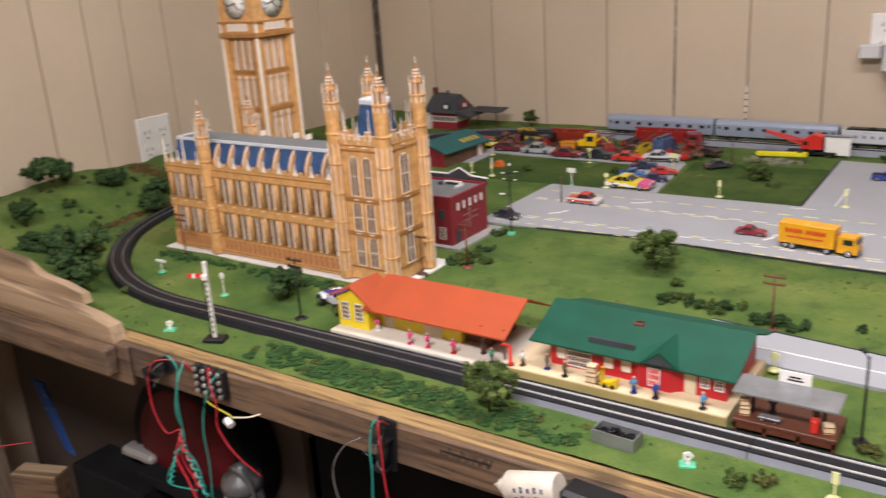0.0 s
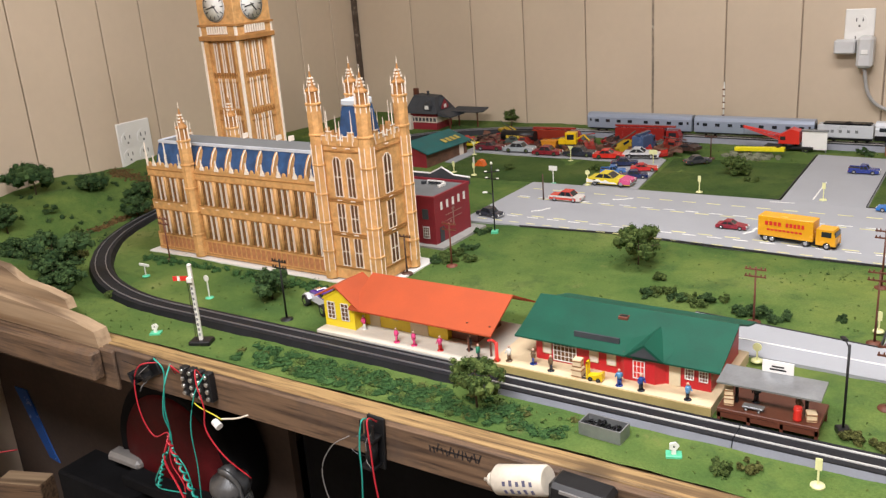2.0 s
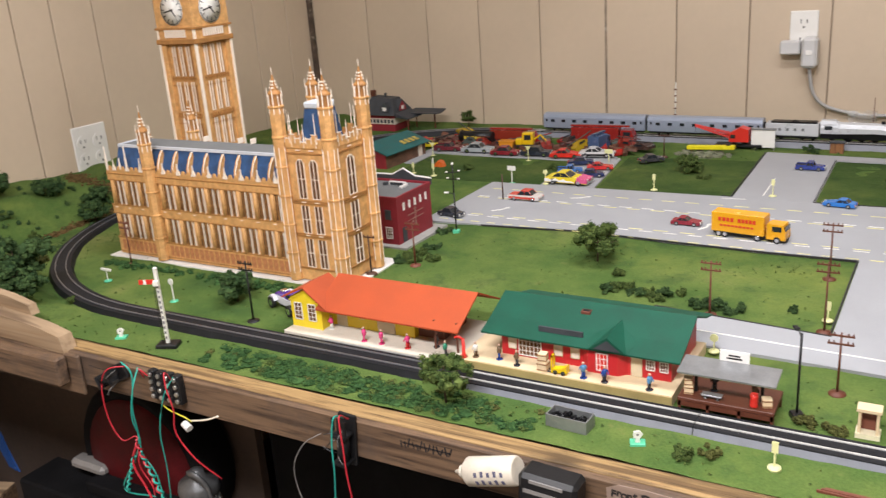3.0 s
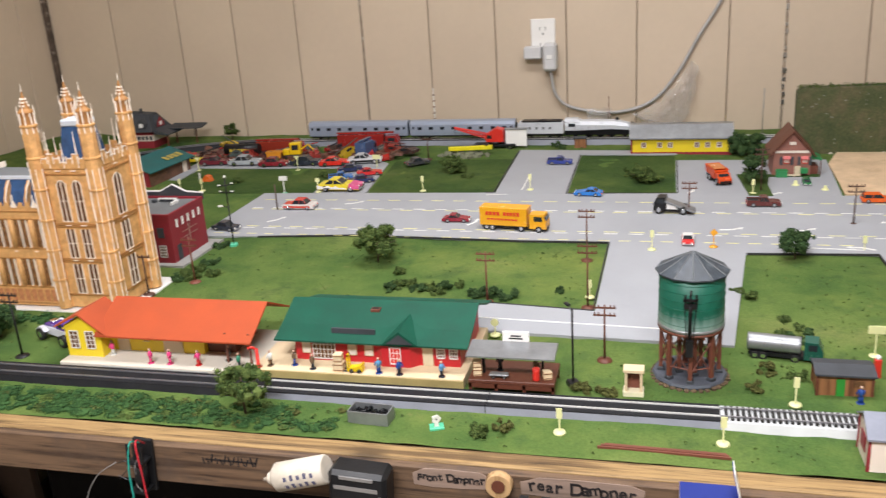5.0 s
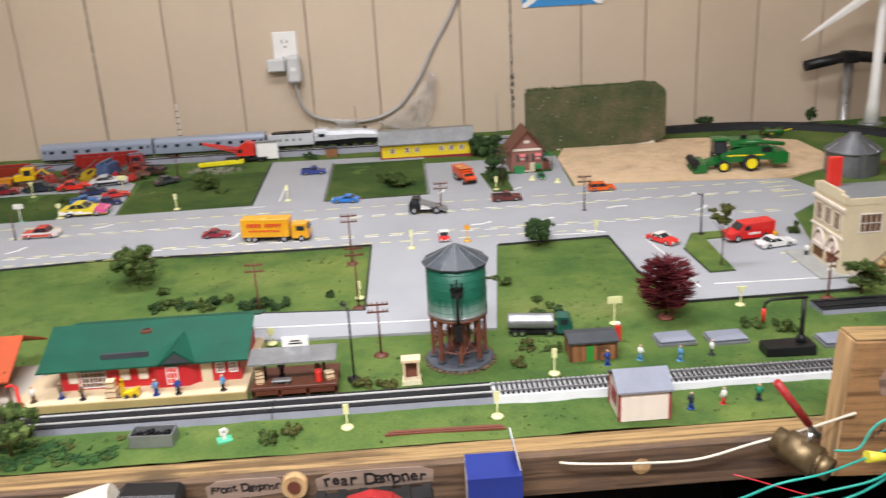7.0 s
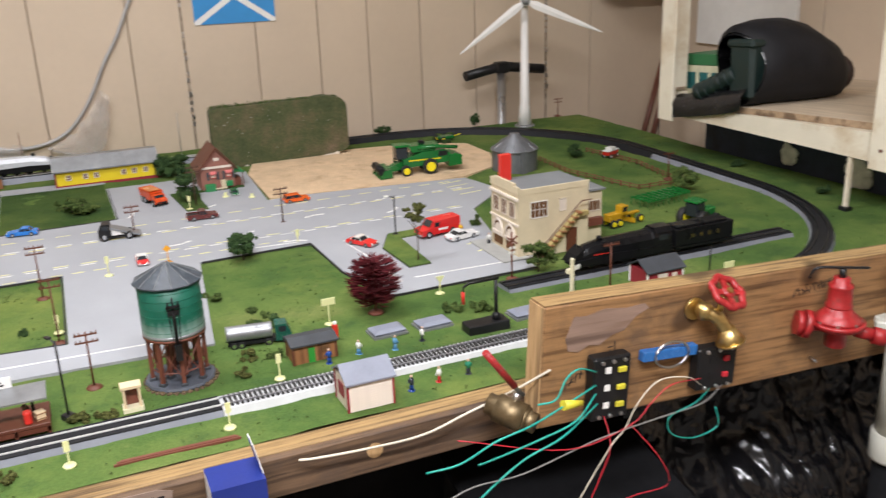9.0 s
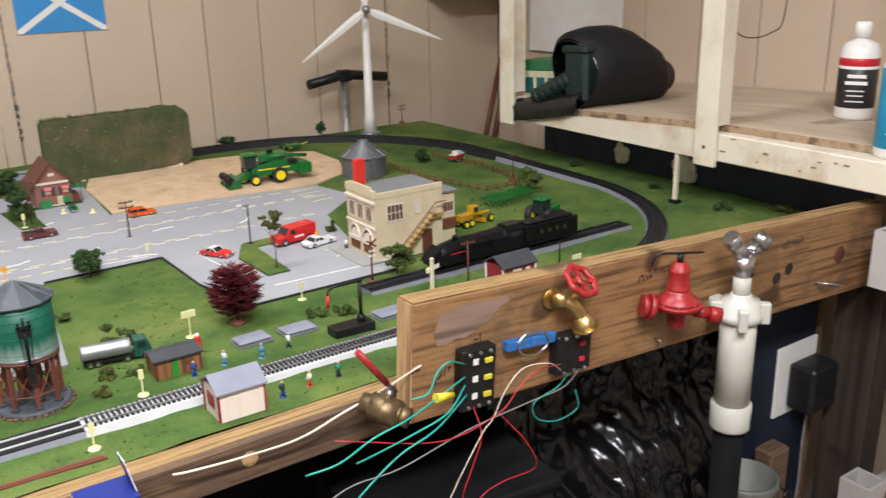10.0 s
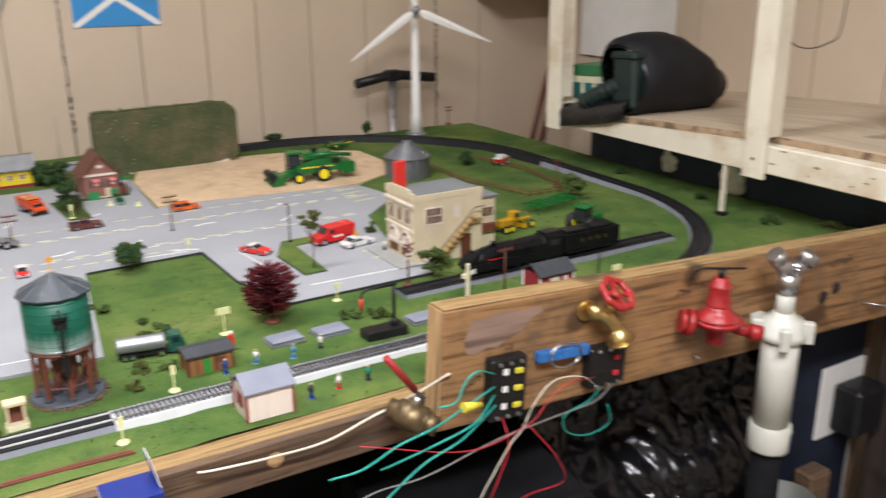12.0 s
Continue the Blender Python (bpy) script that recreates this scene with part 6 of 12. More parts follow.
k = 0
for x, y, h, s, mt in ((-0.49, -1.105, 0.018, 0.017, LEAF_D), (-0.465, -1.11, 0.014, 0.018, LEAF_D), (-0.512, -1.108, 0.013, 0.014, LEAF_D), (-0.397, -1.083, 0.010, 0.010, LEAF_D), (-0.122, -1.20, 0.026, 0.021, LEAF), (-0.105, -1.207, 0.018, 0.018, LEAF_D),
                       (-0.435, -1.462, 0.013, 0.014, LEAF), (-0.413, -1.448, 0.011, 0.012, LEAF_O), (-0.34, -1.357, 0.01, 0.015, LEAF_O), (-0.315, -1.36, 0.009, 0.012, LEAF_O), (-0.15, -1.295, 0.012, 0.013, LEAF_O),
                       (-0.125, -1.305, 0.012, 0.014, LEAF), (-0.165, -1.335, 0.01, 0.011, LEAF_O), (0.655, -1.13, 0.018, 0.022, LEAF_O), (0.68, -1.15, 0.014, 0.018, LEAF), (0.95, -1.28, 0.02, 0.02, LEAF_D), (0.97, -1.10, 0.018, 0.02, LEAF_D),
                       (0.99, -0.85, 0.018, 0.02, LEAF_D), (1.02, -1.36, 0.012, 0.03, LEAF_O), (0.125, -1.275, 0.012, 0.018, LEAF), (0.16, -1.29, 0.012, 0.018, LEAF), (0.345, -1.165, 0.012, 0.016, LEAF), (-0.33, -0.46, 0.02, 0.022, LEAF),
                       (-0.505, -0.20, 0.016, 0.02, LEAF_D), (-1.165, -0.515, 0.014, 0.018, LEAF), (-0.98, -0.465, 0.014, 0.02, LEAF), (-0.66, -0.47, 0.012, 0.015, LEAF), (-1.50, -1.385, 0.02, 0.02, LEAF), (-1.60, -1.30, 0.018, 0.02, LEAF_D),
                       (-1.36, -1.40, 0.01, 0.012, LEAF), (-1.80, -1.20, 0.016, 0.018, LEAF_D), (-1.72, -1.20, 0.014, 0.016, LEAF), (-0.965, -1.075, 0.01, 0.02, LEAF), (-0.935, -1.06, 0.008, 0.018, LEAF), (-0.99, -0.93, 0.008, 0.02, LEAF_D),
                       (0.40, -1.355, 0.008, 0.012, LEAF), (0.50, -1.345, 0.008, 0.012, LEAF), (0.55, -0.30, 0.012, 0.02, LEAF_D), (0.58, -0.23, 0.014, 0.03, LEAF)):
    k += 1
    bush(x, y, h, s, mt, 200 + k, "low dark green lichen bush on the turf")

rng = random.Random(5)
LEAF_H = foliage("deep_green_lichen", (0.024, 0.070, 0.022), (0.066, 0.145, 0.042))
for count, lo, hi, mt, lb in ((320, 0.005, 0.0095, LEAF_H, "low deep green lichen hedge along the front rail"), (18, 0.005, 0.008, LEAF_O, "olive lichen tufts along the front rail"), (80, 0.004, 0.008, LEAF, "low green lichen along the front rail")):
    hedge = Mesh()
    for _ in range(count):
        x, y = rng.uniform(-1.03, -0.58), rng.uniform(-1.478, -1.434)
        if math.hypot(x + 0.687, y + 1.452) < 0.012 or noise.noise((x * 14, y * 20, 2 if mt is LEAF_O else 6)) < (-0.36 if mt is LEAF_H else -0.2):
            continue
        if rng.random() > 0.30 + (x + 1.03) * 3.2:
            continue
        r = rng.uniform(lo, hi)
        c = (x, y, ground_height(x, y) + r * 0.1)
        hedge.ball(c, r * 0.8, 7, 0.55, 0.3, rng)
        leaf_clump(hedge, c, r, 60, rng, 0.0012)
    hedge.v = [(x, y, T + (z - T) * 0.72) for x, y, z in hedge.v]
    solid("lichen_hedge", hedge, mt, lb, "shrubs", kind="stuff")
hedge2 = Mesh()
for _ in range(120):
    x, y = rng.uniform(-1.47, -1.02), -1.247 + rng.gauss(0, 0.007)
    r = rng.uniform(0.003, 0.007)
    c = (x, y, ground_height(x, y) + r * 0.3)
    hedge2.ball(c, r * 0.75, 5, 0.8, 0.3, rng)
    leaf_clump(hedge2, c, r, 24, rng, 0.0014)
solid("palace_hedge", hedge2, LEAF_H, "dark lichen hedge before the palace", "shrubs", kind="stuff")


brush = Mesh()
for _ in range(420):
    x, y = rng.uniform(-1.95, -1.62), rng.uniform(-1.47, -0.75)
    if rng.random() > 0.15 + 1.7 * max(0.0, noise.noise((x * 7, y * 7, 4))):
        continue
    r = rng.uniform(0.003, 0.009)
    c = (x, y, ground_height(x, y) + r * 0.25)
    brush.ball(c, r * 0.75, 5, 0.7, 0.3, rng)
    leaf_clump(brush, c, r, 24, rng, 0.0015)
solid("hill_brush", brush, LEAF_D, "dark green brush clumps over the model hill", "shrubs", kind="stuff")
dirt = Mesh()
for _ in range(1500):
    q = rng.random()
    x, y = -1.94 + 0.30 * q + rng.gauss(0, 0.010), -0.93 - 0.04 * math.sin(q * 5) + rng.gauss(0, 0.012)
    leaf_clump(dirt, (x, y, ground_height(x, y) - 0.0008), 0.0022, 4, rng, 0.0022)
for _ in range(900):
    q = rng.random()
    x, y = -1.735 + 0.03 * q + rng.gauss(0, 0.006), -0.98 - 0.22 * q + rng.gauss(0, 0.008)
    leaf_clump(dirt, (x, y, ground_height(x, y) - 0.0008), 0.0022, 4, rng, 0.0022)
solid("dirt_path", dirt, foliage("brown_earth_flock", (0.10, 0.065, 0.025), (0.22, 0.14, 0.055)), "brown earth path strewn along the hillside", "path", kind="stuff")


def on_road(x, y):
    return (-0.89 < y < -0.575 and x < 0.46) or (-0.36 < x < -0.13 and -1.24 < y < -0.57) or (0.03 < x < 0.32 and -1.2 < y < -0.57) or (-0.6 < x < 0.06 and -0.6 < y < -0.2 and not (-0.43 < x < -0.26 and y < -0.29)) or (-0.57 < x < -0.17 and -1.24 < y < -1.12) \
        or (0.04 < x < 0.61 and -0.64 < y < -0.24) or (-0.985 < x < -0.36 and -1.42 < y < -1.24) or (y < -1.375 and y > -1.425)


tufts = Mesh()
n = 0
while n < 6500:
    x, y = rng.uniform(-1.92, 1.04), rng.uniform(-1.482, -0.02)
    if on_road(x, y) or y > rear_edge(x) - 0.01 or rng.random() > 0.25 + 1.5 * max(0.0, noise.noise((x * 8, y * 8, 11))):
        continue
    n += 1
    z = ground_height(x, y)
    s = rng.uniform(0.0007, 0.0018) * (1.7 if rng.random() < 0.05 else 1.0)
    leaf_clump(tufts, (x, y, z), s, 5, rng, s * 0.8)
solid("turf_tufts", tufts, foliage("mixed_turf_flock", (0.040, 0.082, 0.022), (0.16, 0.21, 0.055)), "coarse green turf flock strewn over the lawns", "turf", kind="stuff")


# ---- vehicles ----
TYRE = mat("black_rubber", (0.012, 0.012, 0.012), 0.7)
CHROME = mat("chrome", (0.7, 0.7, 0.7), 0.15, 1.0, 0.03, bump=0)
CARGLASS = mat("car_window", (0.02, 0.024, 0.028), 0.1, 0, 0.1, bump=0)
PAINT = {}


def paint(c):
    key = "%.3f_%.3f_%.3f" % c
    if key not in PAINT:
        PAINT[key] = mat("car_paint_" + key, c, 0.25, 0, 0.05, 40, 400, 0.03)
    return PAINT[key]


def wheels(th, xs, w, r, t=0.0035, rim=None):
    tyre = Mesh().tube([(0, -t / 2, r), (0, t / 2, r)], r, 12).data("wheel", TYRE)
    rimd = Mesh().tube([(0, -t / 2 - 0.0003, r), (0, t / 2 + 0.0003, r)], r * 0.55, 10).data("rim", rim or CHROME)
    for x in xs:
        for s in (-1, 1):
            wh = part("wheel", tyre, None, th, at=pose(x, s * (w / 2 - t / 2 + 0.0004), 0))
            part("rim", rimd, None, wh)


def car(name, label, x, y, turn, L, body, top=None, style="sedan", z=None, cat="car"):
    """A small toy car; its nose points along +x before the turn."""
    L = L * 0.93
    w, h, r = L * 0.40, L * 0.30, L * 0.072
    th = thing(name, label, cat, pose(x, y, (T + 0.0032) if z is None else z, 0, 0, turn), "toy cars on the layout")
    b, tp = paint(body), paint(top or body)
    z0, z1, z2 = r * 0.7, h * 0.60, h
    hood = 0.93 if style != "sport" else 0.78
    prof = [(-L / 2, z0), (L / 2, z0), (L / 2, z1 * 0.80), (L * 0.44, z1 * hood), (L * 0.20, z1), (-L * 0.30, z1), (-L * 0.46, z1 * 0.95), (-L / 2, z1 * 0.75)]
    m = Mesh().extrude_y(prof, -w / 2, w / 2)
    part("body", m, b, th)
    if style == "pickup":
        c0, c1, c2, c3 = 0.16, 0.08, -0.10, -0.13
        part("bed_floor", Mesh().box(-L * 0.47, -w * 0.42, z1 + 0.0001, -L * 0.16, w * 0.42, z1 + 0.0004), TYRE, th)
        side = Mesh().box(-L * 0.49, -w / 2, z1, -L * 0.14, -w / 2 + 0.0008, z1 + h * 0.12).box(-L * 0.49, w / 2 - 0.0008, z1, -L * 0.14, w / 2, z1 + h * 0.12).box(-L * 0.49, -w / 2, z1, -L * 0.475, w / 2, z1 + h * 0.12)
        part("bed_side", side, b, th)
    elif style == "wagon":
        c0, c1, c2, c3 = 0.20, 0.08, -0.42, -0.47
    elif style == "sport":
        c0, c1, c2, c3 = 0.12, -0.02, -0.20, -0.32
    else:
        c0, c1, c2, c3 = 0.20, 0.09, -0.17, -0.28
    q = w * 0.09
    hh = z2 if style != "sport" else z2 * 0.9
    v = [(L * c0, -w / 2 + q * 0.3, z1), (L * c0, w / 2 - q * 0.3, z1), (L * c3, w / 2 - q * 0.3, z1), (L * c3, -w / 2 + q * 0.3, z1), (L * c1, -w / 2 + q, hh), (L * c1, w / 2 - q, hh), (L * c2, w / 2 - q, hh), (L * c2, -w / 2 + q, hh)]
    part("window_glass", Mesh().add(v, [(0, 1, 5, 4), (1, 2, 6, 5), (2, 3, 7, 6), (3, 0, 4, 7)]), CARGLASS, th, "dark tinted car windows")
    rf = [(L * c1 + 0.0006, -w / 2 + q * 0.8, hh - 0.0002), (L * c1 + 0.0006, w / 2 - q * 0.8, hh - 0.0002), (L * c2 - 0.0006, w / 2 - q * 0.8, hh - 0.0002), (L * c2 - 0.0006, -w / 2 + q * 0.8, hh - 0.0002)]
    part("roof", Mesh().prism([(a, c) for a, c, _ in rf], hh - 0.0003, hh + 0.0007), tp, th)
    for i, j in ((0, 4), (1, 5), (2, 6), (3, 7)):
        part("pillar", Mesh().tube([v[i], v[j]], 0.0006, 4), tp, th)
    for s in (-1, 1):
        xm = L * (c1 + c2) / 2
        part("pillar", Mesh().tube([(xm, s * (w / 2 - q * 0.3), z1), (xm, s * (w / 2 - q), hh)], 0.0005, 4), tp, th)
    part("bumper", Mesh().box(L * 0.495, -w * 0.48, z0 * 1.0, L * 0.512, w * 0.48, z0 * 1.9, 0.0002), CHROME, th)
    part("bumper", Mesh().box(-L * 0.512, -w * 0.48, z0 * 1.0, -L * 0.495, w * 0.48, z0 * 1.9, 0.0002), CHROME, th)
    for s in (-1, 1):
        part("headlight", Mesh().tube([(L * 0.5 - 0.001, s * w * 0.33, z1 * 0.68), (L * 0.5 + 0.0006, s * w * 0.33, z1 * 0.68)], w * 0.08, 8), WHITE, th)
        part("tail_light", Mesh().box(-L * 0.5 - 0.0005, s * w * 0.36 - w * 0.06, z1 * 0.6, -L * 0.5 + 0.0005, s * w * 0.36 + w * 0.06, z1 * 0.78), RED_PL, th)
    wheels(th, (L * 0.30, -L * 0.30), w, r)
    return th


fifties = car("toy_car", "coral and white fifties saloon on the model road", -0.936, -0.706, 180, 0.068, (0.66, 0.62, 0.58), (0.52, 0.045, 0.035))
for side in (-1, 1):
    part("lower_panel", Mesh().box(-0.024, side * 0.0127 - 0.0004, 0.0042, 0.030, side * 0.0127 + 0.0004, 0.0082), paint((0.55, 0.07, 0.045)), fifties, "coral lower body panel")
part("bonnet", Mesh().box(0.014, -0.0105, 0.0108, 0.029, 0.0105, 0.0120, 0.0003), paint((0.55, 0.07, 0.045)), fifties, "coral bonnet")
car("toy_car", "dark red coupe on the model road", -0.613, -0.775, 0, 0.052, (0.25, 0.02, 0.035), style="sport")
car("toy_car", "bright blue flat saloon near the lawn", -0.400, -0.605, 172, 0.055, (0.03, 0.18, 0.55), style="sport")
car("toy_pickup", "maroon brown pickup on the model road", -0.098, -0.665, 0, 0.06, (0.115, 0.028, 0.025), style="pickup")
car("toy_car", "orange estate car beside the sand field", 0.086, -0.638, 0, 0.054, (0.68, 0.11, 0.012), style="wagon")
car("toy_pickup", "navy blue pickup in the side road", -0.482, -0.358, 0, 0.058, (0.03, 0.05, 0.24), style="pickup")
car("toy_car", "red car with a white roof behind the water tank", -0.226, -0.868, -90, 0.046, (0.6, 0.03, 0.03), (0.75, 0.75, 0.72))
car("toy_car", "red convertible with a white top near the island", 0.110, -0.957, -58, 0.056, (0.62, 0.025, 0.02), (0.75, 0.72, 0.66), "sport")
car("toy_car", "white sports car parked before the stone office", 0.266, -1.008, 12, 0.06, (0.75, 0.75, 0.73), style="sport")
car("toy_car", "small green toy car before the brick house", -0.010, -0.522, -90, 0.036, (0.02, 0.15, 0.05), style="wagon")
car("toy_car", "dark grey saloon behind the brick shop", -1.022, -0.842, -12, 0.055, (0.03, 0.035, 0.05))
G = T + 0.0008
for x, y, a, L, c, st, lb in ((-0.903, -0.573, 0, 0.096, (0.72, 0.58, 0.03), "sport", "yellow and pink flame-painted toy car"), (-0.934, -0.488, 20, 0.056, (0.05, 0.16, 0.42), "pickup", "blue toy pickup on the parking strip"), (-0.882, -0.450, 20, 0.058, (0.55, 0.03, 0.03), "sport", "red toy sports car on the parking strip"),
                              (-0.878, -0.512, 20, 0.056, (0.02, 0.03, 0.10), "sedan", "dark blue toy saloon on the parking strip"), (-0.937, -0.418, 20, 0.06, (0.02, 0.03, 0.08), "sedan", "navy toy saloon on the parking strip"), (-0.930, -0.340, 12, 0.084, (0.6, 0.6, 0.6), "sport", "white and black toy sports car"),
                              (-0.994, -0.362, 10, 0.076, (0.62, 0.03, 0.02), "sport", "low red toy racing car"), (-1.068, -0.358, 5, 0.076, (0.025, 0.03, 0.045), "sedan", "dark toy saloon in the scrap row"), (-1.144, -0.366, 5, 0.072, (0.22, 0.02, 0.03), "sedan", "maroon toy saloon in the scrap row"),
                              (-1.223, -0.354, 5, 0.080, (0.35, 0.38, 0.40), "sedan", "silver toy saloon in the scrap row"), (-1.303, -0.352, 8, 0.074, (0.14, 0.02, 0.03), "pickup", "dark maroon toy pickup in the scrap row"), (-1.378, -0.325, 10, 0.054, (0.7, 0.55, 0.02), "sedan", "yellow toy saloon in the scrap row"),
                              (-0.80, -0.36, 40, 0.058, (0.05, 0.05, 0.055), "sedan", "blackened wreck of a toy car")):
    th = car("toy_car", lb, x, y, a, L, c, style=st, z=T + 0.0034)
    if "flame" in lb:
        for side in (-1, 1):
            part("flame_panel", Mesh().extrude_y([(-0.044, 0.006), (0.02, 0.006), (0.012, 0.009), (0.004, 0.0085), (-0.004, 0.0125), (-0.012, 0.0095), (-0.022, 0.014), (-0.028, 0.010), (-0.044, 0.0135)], side * 0.0182 - 0.0004, side * 0.0182 + 0.0004), WHITE, th, "white flame panel")
            part("door_glass", Mesh().box(-0.030, side * 0.0188 - 0.0003, 0.006, -0.016, side * 0.0188 + 0.0003, 0.0085), CARGLASS, th)
        part("nose", Mesh().extrude_y([(0.0225, 0.0058), (0.0452, 0.0058), (0.0452, 0.0128), (0.040, 0.0136), (0.024, 0.0164)], -0.0184, 0.0184), paint((0.62, 0.09, 0.24)), th, "pink nose")
    if "white and black" in lb:
        part("side_band", Mesh().box(-0.036, -0.0162, 0.005, 0.036, 0.0162, 0.0095), BLACK, th)


def hot_rod(x, y):
    th = thing("toy_hot_rod", "purple and white toy hot rod with exposed wheels", "car", pose(x, y, T + 0.001, 0, 0, 158))
    white, purple = paint((0.62, 0.62, 0.68)), paint((0.09, 0.035, 0.26))
    part("body", Mesh().extrude_y([(-0.034, 0.008), (0.030, 0.008), (0.034, 0.013), (0.030, 0.017), (0.006, 0.0185), (-0.030, 0.0185), (-0.036, 0.013)], -0.0105, 0.0105), white, th)
    part("hood", Mesh().extrude_y([(0.0, 0.0186), (0.030, 0.0172), (0.026, 0.0205), (0.004, 0.0225)], -0.0085, 0.0085), purple, th, "purple painted hood")
    cab = part("cab", Mesh().extrude_y([(-0.026, 0.0186), (-0.001, 0.0186), (-0.005, 0.0275), (-0.021, 0.0285)], -0.0095, 0.0095), purple, th, "purple chopped cab")
    part("cab_window", Mesh().box(-0.018, -0.0098, 0.0215, -0.006, 0.0098, 0.0260), CARGLASS, cab)
    for sy in (-1, 1):
        part("fender", Mesh().extrude_y([(0.016, 0.0125), (0.020, 0.0175), (0.028, 0.0185), (0.036, 0.013), (0.034, 0.0125), (0.027, 0.0165), (0.021, 0.0155), (0.018, 0.0125)], sy * 0.0135 - 0.003, sy * 0.0135 + 0.003), white, th)
    part("engine", Mesh().box(0.010, -0.005, 0.0205, 0.020, 0.005, 0.0250, 0.001), CHROME, th)
    wheels(th, (0.026, -0.025), 0.036, 0.0082, 0.006)


hot_rod(-1.02, -1.302)


def box_truck():
    th = thing("toy_box_truck", "yellow box truck with red painted words on its side", "truck", pose(-0.503, -0.815, T + 0.0032, 0, 0, -8))
    Y = paint((0.75, 0.36, 0.015))
    part("box", Mesh().box(-0.058, -0.0135, 0.009, 0.024, 0.0135, 0.040, 0.0006), Y, th)
    part("chassis", Mesh().box(-0.056, -0.008, 0.004, 0.056, 0.008, 0.009), BLACK, th)
    part("cab", Mesh().extrude_y([(0.028, 0.006), (0.056, 0.006), (0.056, 0.018), (0.052, 0.03), (0.028, 0.03)], -0.0125, 0.0125), Y, th)
    part("cab_window", Mesh().box(0.036, -0.0128, 0.019, 0.050, 0.0128, 0.027).box(0.0535, -0.011, 0.019, 0.0555, 0.011, 0.027), CARGLASS, th)
    for z, a, b in ((0.0265, -0.047, -0.021), (0.0265, -0.016, 0.013), (0.0185, -0.044, 0.010)):
        h = 0.0062 if z > 0.02 else 0.003
        n = int((b - a) / 0.0055)
        for i in range(n):
            q = a + (b - a) * i / n
            part("lettering_bar", Mesh().box(q, -0.0140, z, q + (b - a) / n * 0.72, -0.0136, z + h), RED_PL, th)
    wheels(th, (-0.046, -0.036, 0.014, 0.044), 0.026, 0.0055)


box_truck()


def tow_truck():
    th = thing("toy_tow_truck", "black flatbed recovery truck on the road", "truck", pose(-0.249, -0.712, T + 0.0032, 0, 0, 172) @ Matrix.Diagonal((0.88, 1.0, 1.12, 1.0)))
    part("cab", Mesh().extrude_y([(0.012, 0.006), (0.034, 0.006), (0.034, 0.017), (0.028, 0.026), (0.012, 0.026)], -0.012, 0.012), BLACK, th)
    part("cab_window", Mesh().box(0.016, -0.0123, 0.017, 0.027, 0.0123, 0.024), CARGLASS, th)
    part("ramp", Mesh().extrude_y([(-0.042, 0.004), (0.012, 0.018), (0.012, 0.021), (-0.042, 0.007)], -0.012, 0.012), GALV, th, "tilted grey loading ramp")
    part("chassis", Mesh().box(-0.036, -0.008, 0.004, 0.034, 0.008, 0.008), BLACK, th)
    for side in (-1, 1):
        part("side_plate", Mesh().extrude_y([(-0.012, 0.008), (0.010, 0.008), (0.010, 0.0165), (-0.006, 0.0125)], side * 0.0095 - 0.0004, side * 0.0095 + 0.0004), WHITE, th)
    wheels(th, (-0.022, 0.024), 0.024, 0.0065)


tow_truck()


def dump_truck():
    th = thing("toy_dump_truck", "orange-red tipper truck parked on the forecourt", "truck", pose(-0.164, -0.503, T + 0.0032, 0, 0, -74) @ Matrix.Scale(0.80, 4))
    O = paint((0.66, 0.075, 0.014))
    part("tipper", Mesh().extrude_y([(-0.046, 0.016), (0.012, 0.011), (0.020, 0.029), (-0.050, 0.034)], -0.0165, 0.0165), O, th)
    part("tipper_rim", Mesh().box(-0.049, -0.0175, 0.030, 0.018, -0.0158, 0.0335, 0.0004).box(-0.049, 0.0158, 0.030, 0.018, 0.0175, 0.0335, 0.0004), O, th)
    part("load", Mesh().box(-0.040, -0.014, 0.0325, 0.010, 0.014, 0.0348, 0.001), paint((0.60, 0.20, 0.05)), th, "paler orange load")
    part("cab", Mesh().extrude_y([(0.021, 0.008), (0.047, 0.008), (0.047, 0.017), (0.036, 0.020), (0.032, 0.027), (0.021, 0.027)], -0.0150, 0.0150), O, th)
    part("windscreen", Mesh().extrude_y([(0.0352, 0.0205), (0.0366, 0.0203), (0.0330, 0.0262), (0.0318, 0.0262)], -0.012, 0.012), CARGLASS, th)
    part("grille", Mesh().box(0.0468, -0.013, 0.0085, 0.0476, 0.013, 0.012), BLACK, th)
    part("chassis", Mesh().box(-0.04, -0.009, 0.005, 0.044, 0.009, 0.012), BLACK, th)
    wheels(th, (-0.03, -0.014, 0.034), 0.034, 0.0085)


dump_truck()


